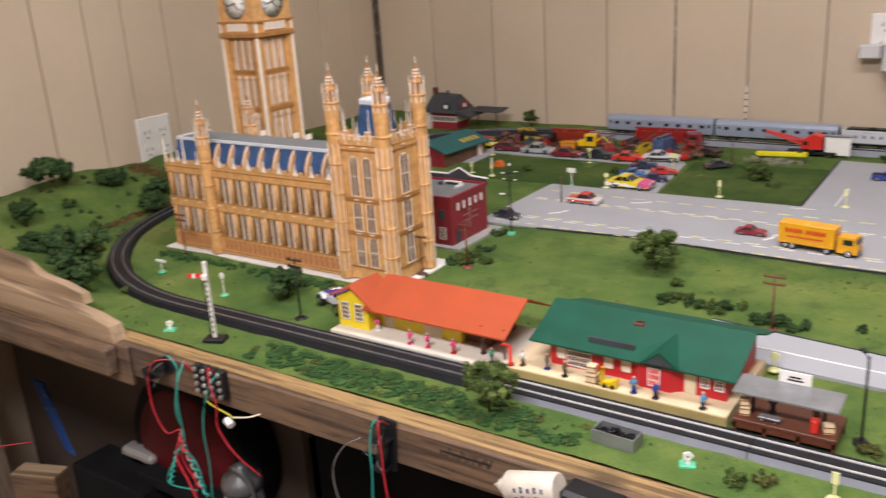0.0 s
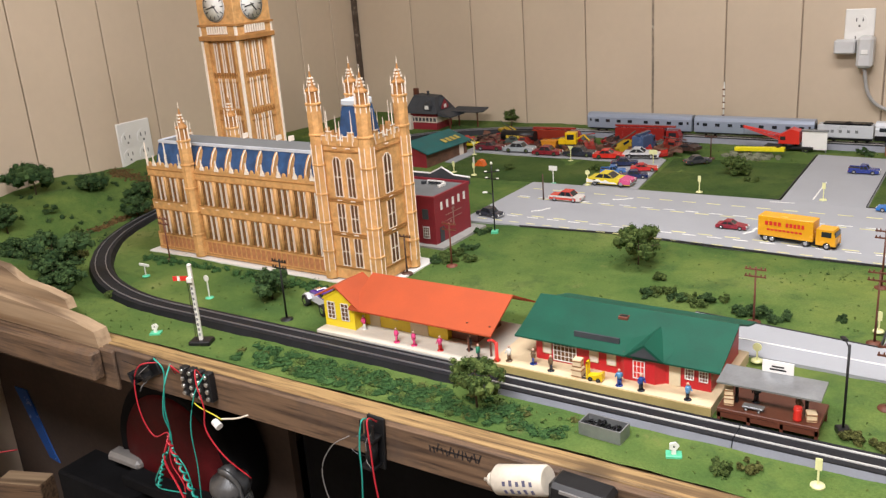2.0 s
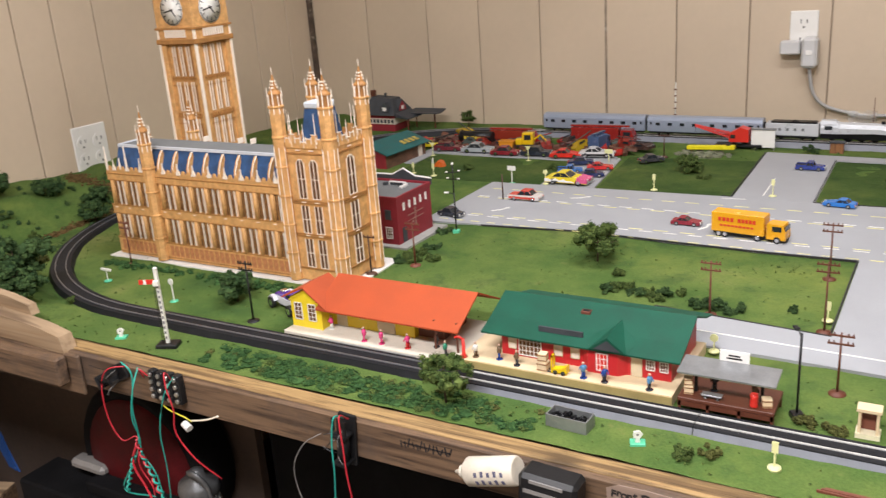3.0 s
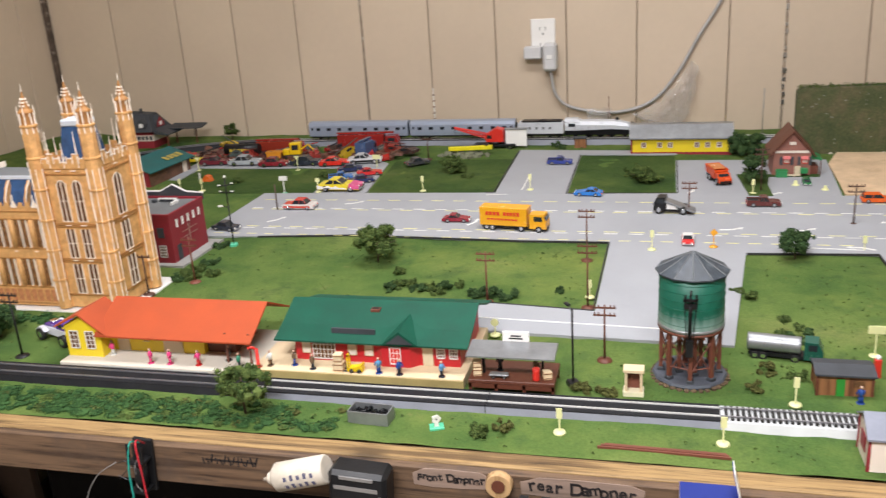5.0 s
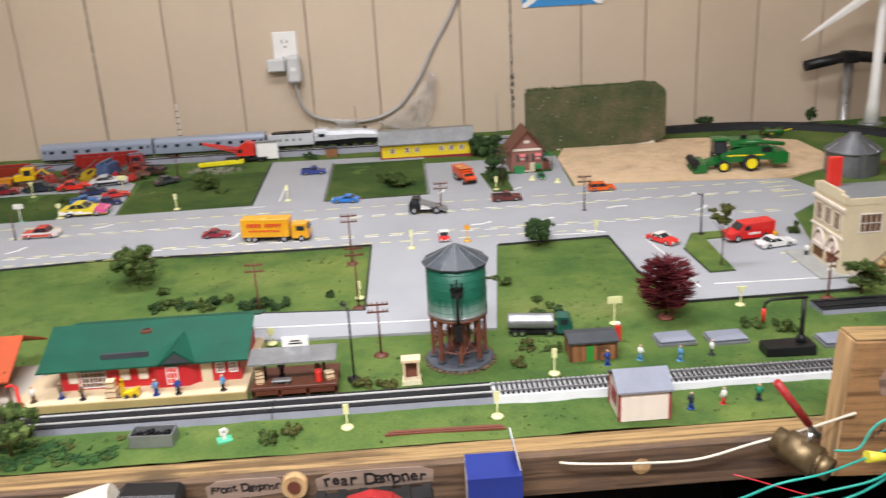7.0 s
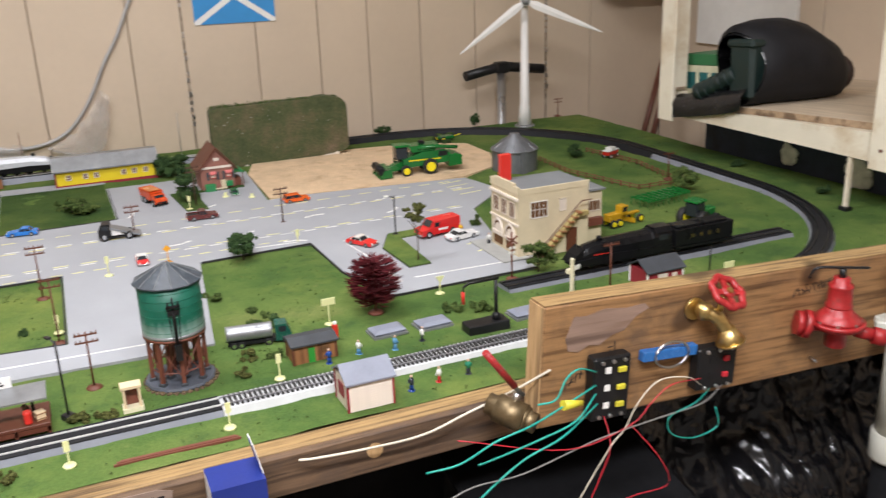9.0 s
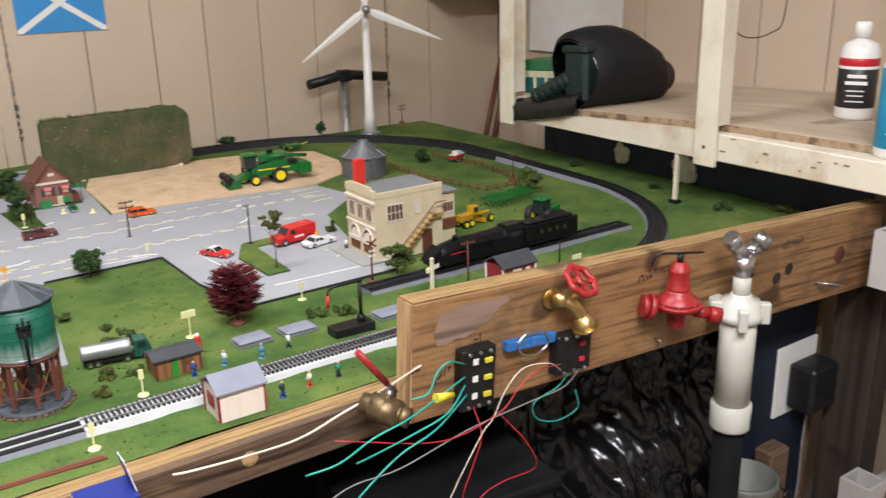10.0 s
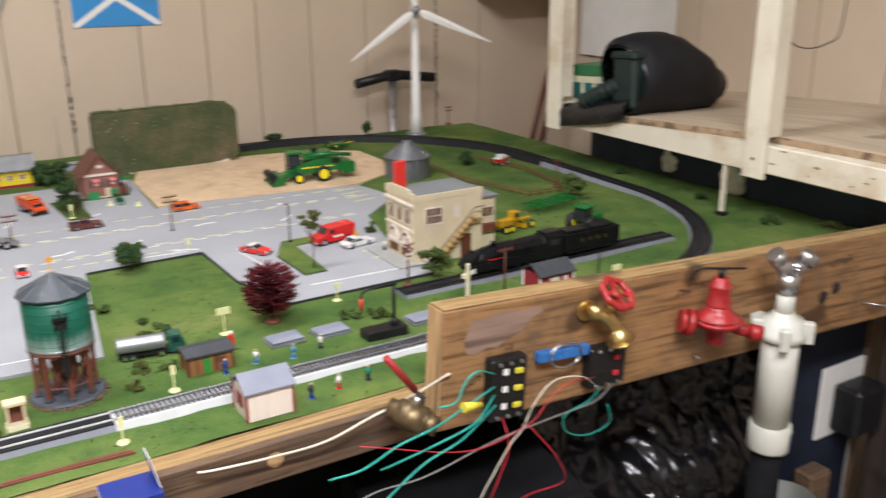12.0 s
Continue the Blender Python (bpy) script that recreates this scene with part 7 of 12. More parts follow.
def red_van():
    th = thing("toy_red_van", "glossy red parcel van with white side marks", "van", pose(0.240, -0.968, T + 0.0032, 0, 0, 188))
    R = paint((0.62, 0.02, 0.02))
    part("body", Mesh().extrude_y([(-0.037, 0.005), (0.037, 0.005), (0.037, 0.014), (0.022, 0.017), (0.014, 0.028), (-0.037, 0.029)], -0.0135, 0.0135), R, th)
    part("windscreen", Mesh().extrude_y([(0.0145, 0.0275), (0.0215, 0.0185), (0.0225, 0.0185), (0.0155, 0.0278)], -0.011, 0.011), CARGLASS, th)
    for s in (-1, 1):
        part("side_window", Mesh().box(0.004, s * 0.0137 - 0.0002, 0.018, 0.013, s * 0.0137 + 0.0002, 0.025), CARGLASS, th)
        part("side_mark", Mesh().box(-0.012, s * 0.0137 - 0.0002, 0.011, 0.006, s * 0.0137 + 0.0002, 0.0145), WHITE, th)
    part("bumper", Mesh().box(0.0372, -0.0125, 0.005, 0.039, 0.0125, 0.008), CHROME, th)
    wheels(th, (-0.022, 0.024), 0.027, 0.006)


red_van()


def tanker():
    th = thing("toy_tanker_truck", "silver tanker trailer with a dark green cab", "truck", pose(-0.128, -1.256, T + 0.001, 0, 0, -9) @ Matrix.Scale(0.87, 4))
    part("tank", Mesh().tube([(-0.046, 0, 0.019), (-0.044, 0, 0.019), (0.016, 0, 0.019), (0.018, 0, 0.019)], 0.0115, 14), GALV, th, "silver ribbed tank")
    for x in (-0.044, -0.024, -0.004, 0.015):
        part("tank_band", Mesh().tube([(x - 0.0006, 0, 0.019), (x + 0.0006, 0, 0.019)], 0.0119, 14), GALV, th)
    C = paint((0.015, 0.085, 0.06))
    part("cab", Mesh().extrude_y([(0.022, 0.005), (0.044, 0.005), (0.044, 0.017), (0.038, 0.029), (0.022, 0.029)], -0.0115, 0.0115), C, th)
    part("cab_window", Mesh().box(0.027, -0.0118, 0.018, 0.037, 0.0118, 0.026), CARGLASS, th)
    part("chassis", Mesh().box(-0.044, -0.009, 0.004, 0.042, 0.009, 0.0085), BLACK, th)
    wheels(th, (-0.036, -0.026, 0.012, 0.036), 0.024, 0.005)


tanker()


# -- scrap yard heap --
def loader(x, y, turn):
    th = thing("toy_excavator", "yellow toy digger cab in the scrap yard", "digger", pose(x, y, G + 0.006, 0, 0, turn) @ Matrix.Scale(0.74, 4))
    Y = paint((0.72, 0.46, 0.01))
    part("cab", Mesh().box(-0.018, -0.014, 0.010, 0.018, 0.014, 0.048, 0.002), Y, th)
    for s in (-1, 1):
        part("cab_window", Mesh().box(-0.011, s * 0.0142 - 0.0003, 0.026, 0.011, s * 0.0142 + 0.0003, 0.042), CARGLASS, th)
    part("engine_box", Mesh().box(-0.04, -0.014, 0.010, -0.0185, 0.014, 0.028, 0.0015), Y, th)
    part("boom", Mesh().tube([(0.018, 0, 0.025), (0.04, 0, 0.04), (0.06, 0, 0.018)], 0.003, 5), Y, th)
    for s in (-1, 1):
        part("crawler", Mesh().box(-0.036, s * 0.013 - 0.005, 0.0, 0.024, s * 0.013 + 0.005, 0.010, 0.003), TYRE, th)


loader(-1.118, -0.292, 10)
SCRAP = [(0.36, 0.024, 0.018), (0.06, 0.035, 0.03), (0.10, 0.035, 0.03), (0.42, 0.28, 0.02), (0.025, 0.026, 0.03), (0.30, 0.02, 0.02), (0.07, 0.09, 0.08), (0.24, 0.03, 0.022)]
rs = random.Random(31)
for i in range(26):
    x, y = -1.40 + 0.0215 * i + rs.uniform(-0.01, 0.01), rs.uniform(-0.30, -0.20)
    c = paint(SCRAP[i % len(SCRAP)])
    th = thing("scrap_wreck", "crushed toy vehicle body in the scrap heap", "scrap", pose(x, y, G + rs.uniform(0.0, 0.012), rs.uniform(-14, 14), rs.uniform(-14, 14), rs.uniform(0, 180)), "scrap heap pieces")
    L, W, h = rs.uniform(0.018, 0.034), rs.uniform(0.010, 0.015), rs.uniform(0.008, 0.015)
    part("hull", Mesh().extrude_y([(-L, 0.0), (L, 0.0), (L, h * 0.6), (L * 0.45, h * 0.7), (L * 0.2, h * 1.3), (-L * 0.5, h * 1.35), (-L * 0.8, h * 0.75), (-L, h * 0.7)], -W, W), c, th)
    part("bed", Mesh().box(-L * 0.45, -W - 0.0004, h * 0.78, L * 0.15, W + 0.0004, h * 1.15), CARGLASS if i % 3 else TYRE, th)
    if i % 2:
        part("pole", Mesh().tube([(-L * 1.2, W * 0.3, h * 1.4), (L * 1.3, -W * 0.4, h * 1.7)], 0.0014, 5), paint(SCRAP[(i + 3) % len(SCRAP)]), th)


def long_truck(name, label, x, y, turn, L, h, col, col2):
    th = thing(name, label, "truck", pose(x, y, G, 0, 0, turn))
    part("chassis", Mesh().box(-L / 2, -0.012, 0.006, L / 2, 0.012, 0.012), paint(col), th)
    part("cab", Mesh().extrude_y([(L * 0.30, 0.006), (L * 0.5, 0.006), (L * 0.5, h * 0.6), (L * 0.46, h * 0.9), (L * 0.30, h * 0.9)], -0.014, 0.014), paint(col), th)
    part("cab_window", Mesh().box(L * 0.34, -0.0143, h * 0.55, L * 0.45, 0.0143, h * 0.8), CARGLASS, th)
    part("load_box", Mesh().box(-L * 0.48, -0.014, 0.0125, L * 0.27, 0.014, h, 0.001), paint(col2), th)
    part("ladder", Mesh().box(-L * 0.5, -0.004, h + 0.001, L * 0.42, 0.004, h + 0.005), paint(col), th)
    wheels(th, (-L * 0.38, -L * 0.28, L * 0.38), 0.03, 0.006)


long_truck("toy_fire_engine", "long red fire engine with a ladder", -0.965, -0.205, 3, 0.155, 0.042, (0.26, 0.018, 0.015), (0.25, 0.020, 0.016))
long_truck("toy_lorry", "red lorry in the scrap yard", -1.185, -0.235, 4, 0.12, 0.034, (0.26, 0.022, 0.016), (0.24, 0.030, 0.016))
long_truck("toy_lorry", "blue-grey lorry among the scrap cars", -0.945, -0.285, 80, 0.056, 0.042, (0.05, 0.08, 0.16), (0.06, 0.10, 0.20))
th = thing("tank_wagon", "black tank wagon with faded yellow lettering", "wagon", pose(-1.268, -0.272, G, 0, 0, 3) @ Matrix.Scale(0.8, 4))
part("barrel", Mesh().tube([(-0.055, 0, 0.028), (0.055, 0, 0.028)], 0.016, 14), BLACK, th)
part("frame", Mesh().box(-0.058, -0.012, 0.006, 0.058, 0.012, 0.012), BROWN, th)
for i in range(6):
    part("lettering_bar", Mesh().box(-0.036 + 0.012 * i, -0.0168, 0.023, -0.027 + 0.012 * i, -0.0155, 0.031), paint((0.55, 0.40, 0.05)), th)
wheels(th, (-0.042, -0.03, 0.03, 0.042), 0.026, 0.006)
th = thing("skip_box", "orange skip box in the scrap yard", "container", pose(-1.172, -0.296, G, 0, 0, 5) @ Matrix.Scale(0.8, 4))
part("skip", Mesh().extrude_y([(-0.018, 0.0), (0.018, 0.0), (0.024, 0.024), (-0.024, 0.024)], -0.013, 0.013), paint((0.62, 0.25, 0.02)), th)
part("skip_rim", Mesh().box(-0.025, -0.0145, 0.024, 0.025, 0.0145, 0.0265), paint((0.62, 0.25, 0.02)), th)
rng = random.Random(9)
heap = Mesh()
for _ in range(210):
    x, y = rng.uniform(-1.40, -0.86), rng.uniform(-0.312, -0.205)
    s = rng.uniform(0.003, 0.012)
    m0 = len(heap.v)
    heap.box(-s, -s * 0.6, 0, s, s * 0.6, s * 0.7)
    heap.xf(pose(x, y, T + rng.uniform(0.0, 0.010), rng.uniform(-25, 25), rng.uniform(-25, 25), rng.uniform(0, 180)), m0)
solid("scrap_heap", heap, mat("scrap_metal", (0.16, 0.07, 0.045), 0.6, 0.3, 0.4, 90, 400, 0.3, stain=(0.05, 0.06, 0.05)), "rusty scrap pieces heaped between the toy vehicles", "scrap", kind="stuff")


def crane():
    th = thing("toy_crane", "red toy crane with a lattice boom", "crane", pose(-0.655, -0.185, T, 0, 0, 0))
    part("house", Mesh().extrude_y([(-0.02, 0.018), (0.022, 0.018), (0.022, 0.045), (0.004, 0.05), (-0.02, 0.036)], -0.015, 0.015), RED_PL, th)
    part("cab_window", Mesh().box(-0.017, -0.0153, 0.026, -0.006, 0.0153, 0.034), CARGLASS, th)
    b = Mesh()
    for s in (-1, 1):
        b.tube([(-0.018, s * 0.007, 0.024), (-0.098, s * 0.002, 0.048)], 0.0012, 4)
        b.tube([(-0.018, s * 0.007, 0.034), (-0.098, s * 0.002, 0.051)], 0.0012, 4)
        for i in range(8):
            q, q2 = i / 8, (i + 1) / 8
            b.tube([(-0.018 - 0.08 * q, s * (0.007 - 0.005 * q), 0.024 + 0.024 * q), (-0.018 - 0.08 * q2, s * (0.007 - 0.005 * q2), 0.034 + 0.017 * q2)], 0.0008, 4)
    part("boom", b, RED_PL, th)
    part("hook_line", Mesh().tube([(-0.097, 0, 0.049), (-0.097, 0, 0.02)], 0.0005, 4), BLACK, th)
    part("turntable", Mesh().revolve([(0.016, 0.012), (0.016, 0.018)], n=16), BLACK, th)
    part("flatcar", Mesh().box(-0.05, -0.013, 0.006, 0.05, 0.013, 0.012, 0.001), BLACK, th)
    wheels(th, (-0.036, 0.036), 0.022, 0.005)


crane()
th = thing("yellow_girder", "bright yellow girder lying over grey rubble", "girder", pose(-0.70, -0.255, T + 0.012, 0, -3, -4))
part("girder_beam", Mesh().box(-0.052, -0.006, 0.0, 0.052, 0.006, 0.009, 0.001), paint((0.76, 0.66, 0.02)), th)
part("girder_cap", Mesh().box(0.036, -0.0065, 0.0092, 0.042, 0.0065, 0.012), BLACK, th)
rub = Mesh()
for _ in range(60):
    a, q = rng.uniform(0, 6.28), rng.random() ** 0.5
    rub.ball((-0.715 + 0.065 * q * math.cos(a), -0.265 + 0.03 * q * math.sin(a), T + 0.006 * (1 - q) + 0.001), rng.uniform(0.003, 0.009), 5, 0.7, 0.3, rng)
solid("rubble_mound", rub, mat("grey_green_rubble", (0.19, 0.20, 0.13), 0.9, 0, 0.3, 60, 400, 0.4), "pale grey-green rubble mound", "rubble", kind="stuff")


# ---- trains ----
SILVER = mat("blue_silver_train_paint", (0.29, 0.335, 0.42), 0.32, 0.15, 0.05, 20, 300, 0.05)
SILVER_W = mat("white_silver_train_paint", (0.55, 0.57, 0.60), 0.3, 0.1, 0.05, 20, 300, 0.05)
LOCO_BLACK = dull(mat("black_engine_paint", (0.008, 0.008, 0.009), 0.3, 0, 0.2, 40, 300, 0.1), 0.15)
RT = T + 0.0165


def bogie_set(th, xs, material):
    for x in xs:
        b = part("bogie", Mesh().box(x - 0.017, -0.0115, 0.003, x + 0.017, 0.0115, 0.0085, 0.001), BLACK, th)
        for dx in (-0.011, 0.011):
            for s in (-1, 1):
                part("wheel", Mesh().tube([(x + dx, s * 0.0083 - 0.0012, 0.0055), (x + dx, s * 0.0083 + 0.0012, 0.0055)], 0.0055, 12), material, b)


def coach(at, L=0.262):
    th = thing("streamlined_coach", "blue-silver streamlined railway coach with small dark windows", "railway coach", at, "silver streamlined train")
    w = 0.0165
    prof = [(-w, 0.0085), (w, 0.0085), (w * 1.04, 0.02), (w, 0.034), (w * 0.82, 0.0405), (w * 0.45, 0.0435), (-w * 0.45, 0.0435), (-w * 0.82, 0.0405), (-w, 0.034), (-w * 1.04, 0.02)]
    part("body", Mesh().extrude_x(prof, -L / 2, L / 2), SILVER, th)
    part("skirt", Mesh().box(-L / 2 + 0.004, -w * 0.9, 0.0045, L / 2 - 0.004, w * 0.9, 0.0084), BLACK, th)
    win = Mesh().box(-0.0052, -0.0004, 0, 0.0052, 0.0004, 0.0068, 0.0).data("window", CARGLASS)
    for i in range(8):
        for s in (-1, 1):
            part("window", win, None, th, at=pose(-L * 0.38 + L * 0.76 * i / 7 + (0.006 if i > 3 else -0.006), s * w * 1.03, 0.0225))
    for sx in (-1, 1):
        part("gangway", Mesh().extrude_x([(-0.006, 0.009), (0.006, 0.009), (0.006, 0.031), (0.0, 0.035), (-0.006, 0.031)], sx * (L / 2 + 0.0015) - 0.0015, sx * (L / 2 + 0.0015) + 0.0015), BLACK, th)
        for s in (-1, 1):
            part("door_line", Mesh().box(sx * L * 0.465 - 0.0035, s * w * 1.035 - 0.0003, 0.011, sx * L * 0.465 + 0.0035, s * w * 1.035 + 0.0003, 0.033), SILVER, th)
            part("door_window", win, None, th, at=pose(sx * L * 0.465, s * w * 1.045, 0.024) @ Matrix.Diagonal((0.45, 1, 0.9, 1)))
    bogie_set(th, (-L * 0.36, L * 0.36), BLACK)
    return th


def engine(at, body, boiler, label, group, wheel_mat, stripe=None):
    """A streamlined engine, nose towards +x, and its tender is a thing of its own."""
    L, w = 0.172, 0.0158
    th = thing("streamlined_engine", label, "railway engine", at, group)
    sec = []
    for x, h, ww in ((-0.086, 0.041, 1.0), (-0.052, 0.042, 1.0), (-0.05, 0.040, 0.97), (0.03, 0.039, 0.95), (0.058, 0.034, 0.9), (0.076, 0.024, 0.78), (0.086, 0.012, 0.6)):
        sec.append([(x, -w * ww, 0.010), (x, -w * ww, h * 0.72), (x, -w * ww * 0.72, h * 0.93), (x, 0, h), (x, w * ww * 0.72, h * 0.93), (x, w * ww, h * 0.72), (x, w * ww, 0.010)])
    v = [p for r in sec for p in r]
    f = [(i * 7 + k, i * 7 + k + 1, i * 7 + 8 + k, i * 7 + 7 + k) for i in range(len(sec) - 1) for k in range(6)] + [tuple(range(7)), tuple(range(len(v) - 7, len(v)))[::-1]] + [(i * 7, i * 7 + 7, i * 7 + 13, i * 7 + 6) for i in range(len(sec) - 1)]
    part("casing", Mesh().add(v, f), boiler, th)
    part("running_skirt", Mesh().extrude_y([(-0.086, 0.006), (0.06, 0.006), (0.084, 0.010), (0.08, 0.016), (0.02, 0.019), (-0.05, 0.0165), (-0.086, 0.0165)], -w * 1.06, w * 1.06), LOCO_BLACK, th)
    part("smokebox_front", Mesh().extrude_y([(0.070, 0.012), (0.0878, 0.0125), (0.0795, 0.024), (0.066, 0.033)], -w * 0.82, w * 0.82), LOCO_BLACK, th)
    part("chimney", Mesh().revolve([(0.0045, 0.0), (0.0035, 0.005), (0.0, 0.005)], (0.034, 0, 0.0385), 10), LOCO_BLACK, th)
    part("cab_roof", Mesh().extrude_x([(-w * 0.98, 0.036), (w * 0.98, 0.036), (w * 0.6, 0.0435), (-w * 0.6, 0.0435)], -0.0865, -0.056), body, th)
    for s in (-1, 1):
        part("cab_window", Mesh().box(-0.078, s * w * 1.01 - 0.0003, 0.025, -0.062, s * w * 1.01 + 0.0003, 0.033), CARGLASS, th)
        if stripe:
            part("side_stripe", Mesh().box(0.026, s * w * 0.955 - 0.0004, 0.0205, 0.052, s * w * 0.955 + 0.0004, 0.0215), stripe, th)
        for x in (-0.03, -0.004, 0.022):
            wh = part("driving_wheel", Mesh().tube([(x, s * 0.0082 - 0.0014, 0.0112), (x, s * 0.0082 + 0.0014 + s * 0.004, 0.0112)], 0.0112, 16), wheel_mat, th)
        for x in (0.052, 0.070, -0.062):
            part("small_wheel", Mesh().tube([(x, s * 0.0082 - 0.0014, 0.0056), (x, s * 0.0082 + 0.0014, 0.0056)], 0.0056, 12), wheel_mat, th)
        part("connecting_rod", Mesh().box(-0.032, s * 0.0142 - 0.0006, 0.0082, 0.026, s * 0.0142 + 0.0006, 0.0105), CHROME, th)
    return th


def tender(at, body, label, group, mark):
    th = thing("engine_tender", label, "railway tender", at, group)
    part("body", Mesh().box(-0.055, -0.016, 0.009, 0.055, 0.016, 0.036, 0.001), body, th)
    part("coal", Mesh().ball((0.005, 0, 0.034), 0.014, 8, 0.55, 0.2, random.Random(3)).box(-0.045, -0.0125, 0.0362, 0.05, 0.0125, 0.0395, 0.001), LOCO_BLACK, th)
    part("frame", Mesh().box(-0.054, -0.0165, 0.005, 0.054, 0.0165, 0.0088), LOCO_BLACK, th)
    for s in (-1, 1):
        for i in range(4):
            part("number_bar", Mesh().box(-0.028 + 0.016 * i, s * 0.0162 - 0.0002, 0.020, -0.022 + 0.016 * i, s * 0.0162 + 0.0002, 0.026), mark, th)
    bogie_set(th, (-0.033, 0.033), LOCO_BLACK)
    return th


def back_run(x):
    return YK + (YW - YK) * (XE - RK - x) / (XE - RK + 1.23)


lean = math.degrees(math.atan2(YK - YW, XE - RK + 1.23))
for x in (-1.012, -0.744):
    coach(pose(x, back_run(x), RT, 0, 0, lean))
tender(pose(-0.552, back_run(-0.552), RT, 0, 0, lean), SILVER_W, "white-silver streamlined tender with faint markings", "silver streamlined train", GREY_FLAT)
engine(pose(-0.408, back_run(-0.408), RT, 0, 0, lean), SILVER_W, SILVER_W, "white-silver streamlined steam engine with black skirt", "silver streamlined train", LOCO_BLACK)
engine(pose(0.410, -1.243, RT - sink(-1.243), 0, 0, 180), LOCO_BLACK, LOCO_BLACK, "black streamlined steam engine on the siding", "black train", LOCO_BLACK, RED_PL)
tender(pose(0.557, -1.243, RT - sink(-1.243), 0, 0, 180), LOCO_BLACK, "black engine tender with faded markings", "black train", paint((0.05, 0.038, 0.012)))


# ---- poles, signs and signals on the layout ----
POLE_B = mat("dark_brown_pole", (0.075, 0.032, 0.02), 0.6)
WHITE_P = mat("white_post_paint", (0.76, 0.76, 0.70), 0.4)
MINT = mat("mint_green_plastic", (0.10, 0.52, 0.30), 0.45)
IVORY = mat("ivory_plastic", (0.74, 0.68, 0.48), 0.4)


def telegraph_pole(x, y, h, arms, material, label, foot=True, turn=0):
    th = thing("telegraph_pole", label, "pole", pose(x, y, T + 0.001, 0, 0, turn), "telegraph poles")
    part("post", Mesh().tube([(0, 0, -0.002), (0, 0, h)], 0.0015, 6, True, 0.0011), material, th)
    if foot:
        part("foot", Mesh().revolve([(0.0, -0.002), (0.0095, -0.002), (0.0085, 0.0012), (0.002, 0.003), (0.0, 0.003)], n=10), material, th)
    for k in range(arms):
        z = h - 0.004 - 0.009 * k
        a = part("crossarm", Mesh().box(-0.0125, -0.0018, z, 0.0125, -0.0004, z + 0.0018), material, th)
        for q in (-0.011, -0.0065, 0.0065, 0.011):
            part("insulator", Mesh().box(q - 0.0007, -0.0016, z + 0.0018, q + 0.0007, -0.0004, z + 0.0042), material, a)
    return th


PL = "brown plastic telegraph pole with crossarms"
for x, y, h, n, mt in ((-0.489, -1.128, 0.072, 2, RUST), (-0.323, -1.285, 0.068, 2, BROWN), (-0.355, -1.135, 0.088, 2, BROWN), (-0.372, -0.955, 0.08, 2, BROWN), (-0.222, -0.714, 0.058, 2, BROWN), (0.028, -0.761, 0.066, 2, POLE_B),
                       (-1.411, -1.241, 0.075, 2, RUST), (-0.947, -1.09, 0.07, 2, RUST), (0.346, -1.317, 0.07, 1, BROWN), (-0.094, -0.572, 0.082, 2, POLE_B), (-0.992, -1.145, 0.062, 1, POLE_B), (0.80, -0.86, 0.055, 1, BROWN), (0.99, -0.12, 0.05, 2, RUST), (-0.79, -0.30, 0.05, 1, POLE_B)):
    telegraph_pole(x, y, h, n, mt, PL)
telegraph_pole(-1.042, -1.356, 0.086, 2, BLACK, "black telegraph pole beside the track")
telegraph_pole(-0.979, -0.716, 0.052, 0, POLE_B, "plain dark post at the roadside", False)
telegraph_pole(0.505, -1.333, 0.042, 0, BLACK, "thin plain black post", False)


def street_lamp(x, y, h, turn, label, base=BLACK, head=None):
    th = thing("street_lamp", label, "street lamp", pose(x, y, T + 0.002, 0, 0, turn), "street lamps")
    part("post", Mesh().tube([(0, 0, -0.002), (0, 0, h)], 0.0013, 6), BLACK, th)
    part("foot", Mesh().box(-0.006, -0.006, -0.003, 0.006, 0.006, 0.004, 0.001), base, th)
    part("arm", Mesh().tube([(0, 0, h - 0.004), (0.006, 0, h - 0.001), (0.013, 0, h)], 0.0008, 5), BLACK, th)
    part("lamp_head", Mesh().box(0.009, -0.0025, h - 0.0012, 0.017, 0.0025, h + 0.0012, 0.0006), head or WHITE_P, th)
    return th


street_lamp(0.176, -0.938, 0.07, 170, "black street lamp with a white head on the island")
lamp = street_lamp(-0.967, -0.922, 0.070, 200, "black street lamp with crossarms on a mint foot by the shop", MINT)
part("upper_post", Mesh().tube([(0, 0, 0.069), (0, 0, 0.118)], 0.0012, 6), BLACK, lamp)
for z, a in ((0.092, 0), (0.104, 40)):
    arm = part("crossarm", Mesh().box(-0.013, -0.0007, z, 0.013, 0.0007, z + 0.0016), BLACK, lamp, "", pose(0, 0, 0, 0, 0, 160 + a))
    for k in (-1, 1):
        part("lamp_globe", Mesh().box(k * 0.0105 - 0.0024, -0.0014, z + 0.0017, k * 0.0105 + 0.0024, 0.0014, z + 0.0034, 0.0005), WHITE_P, arm)
part("top_globe", Mesh().revolve([(0.0, 0.117), (0.0020, 0.118), (0.0022, 0.120), (0.001, 0.122), (0.0, 0.1222)], n=10), WHITE_P, lamp)
street_lamp(-0.352, -1.347, 0.088, 120, "tall black yard lamp beside the track", BLACK, BLACK)


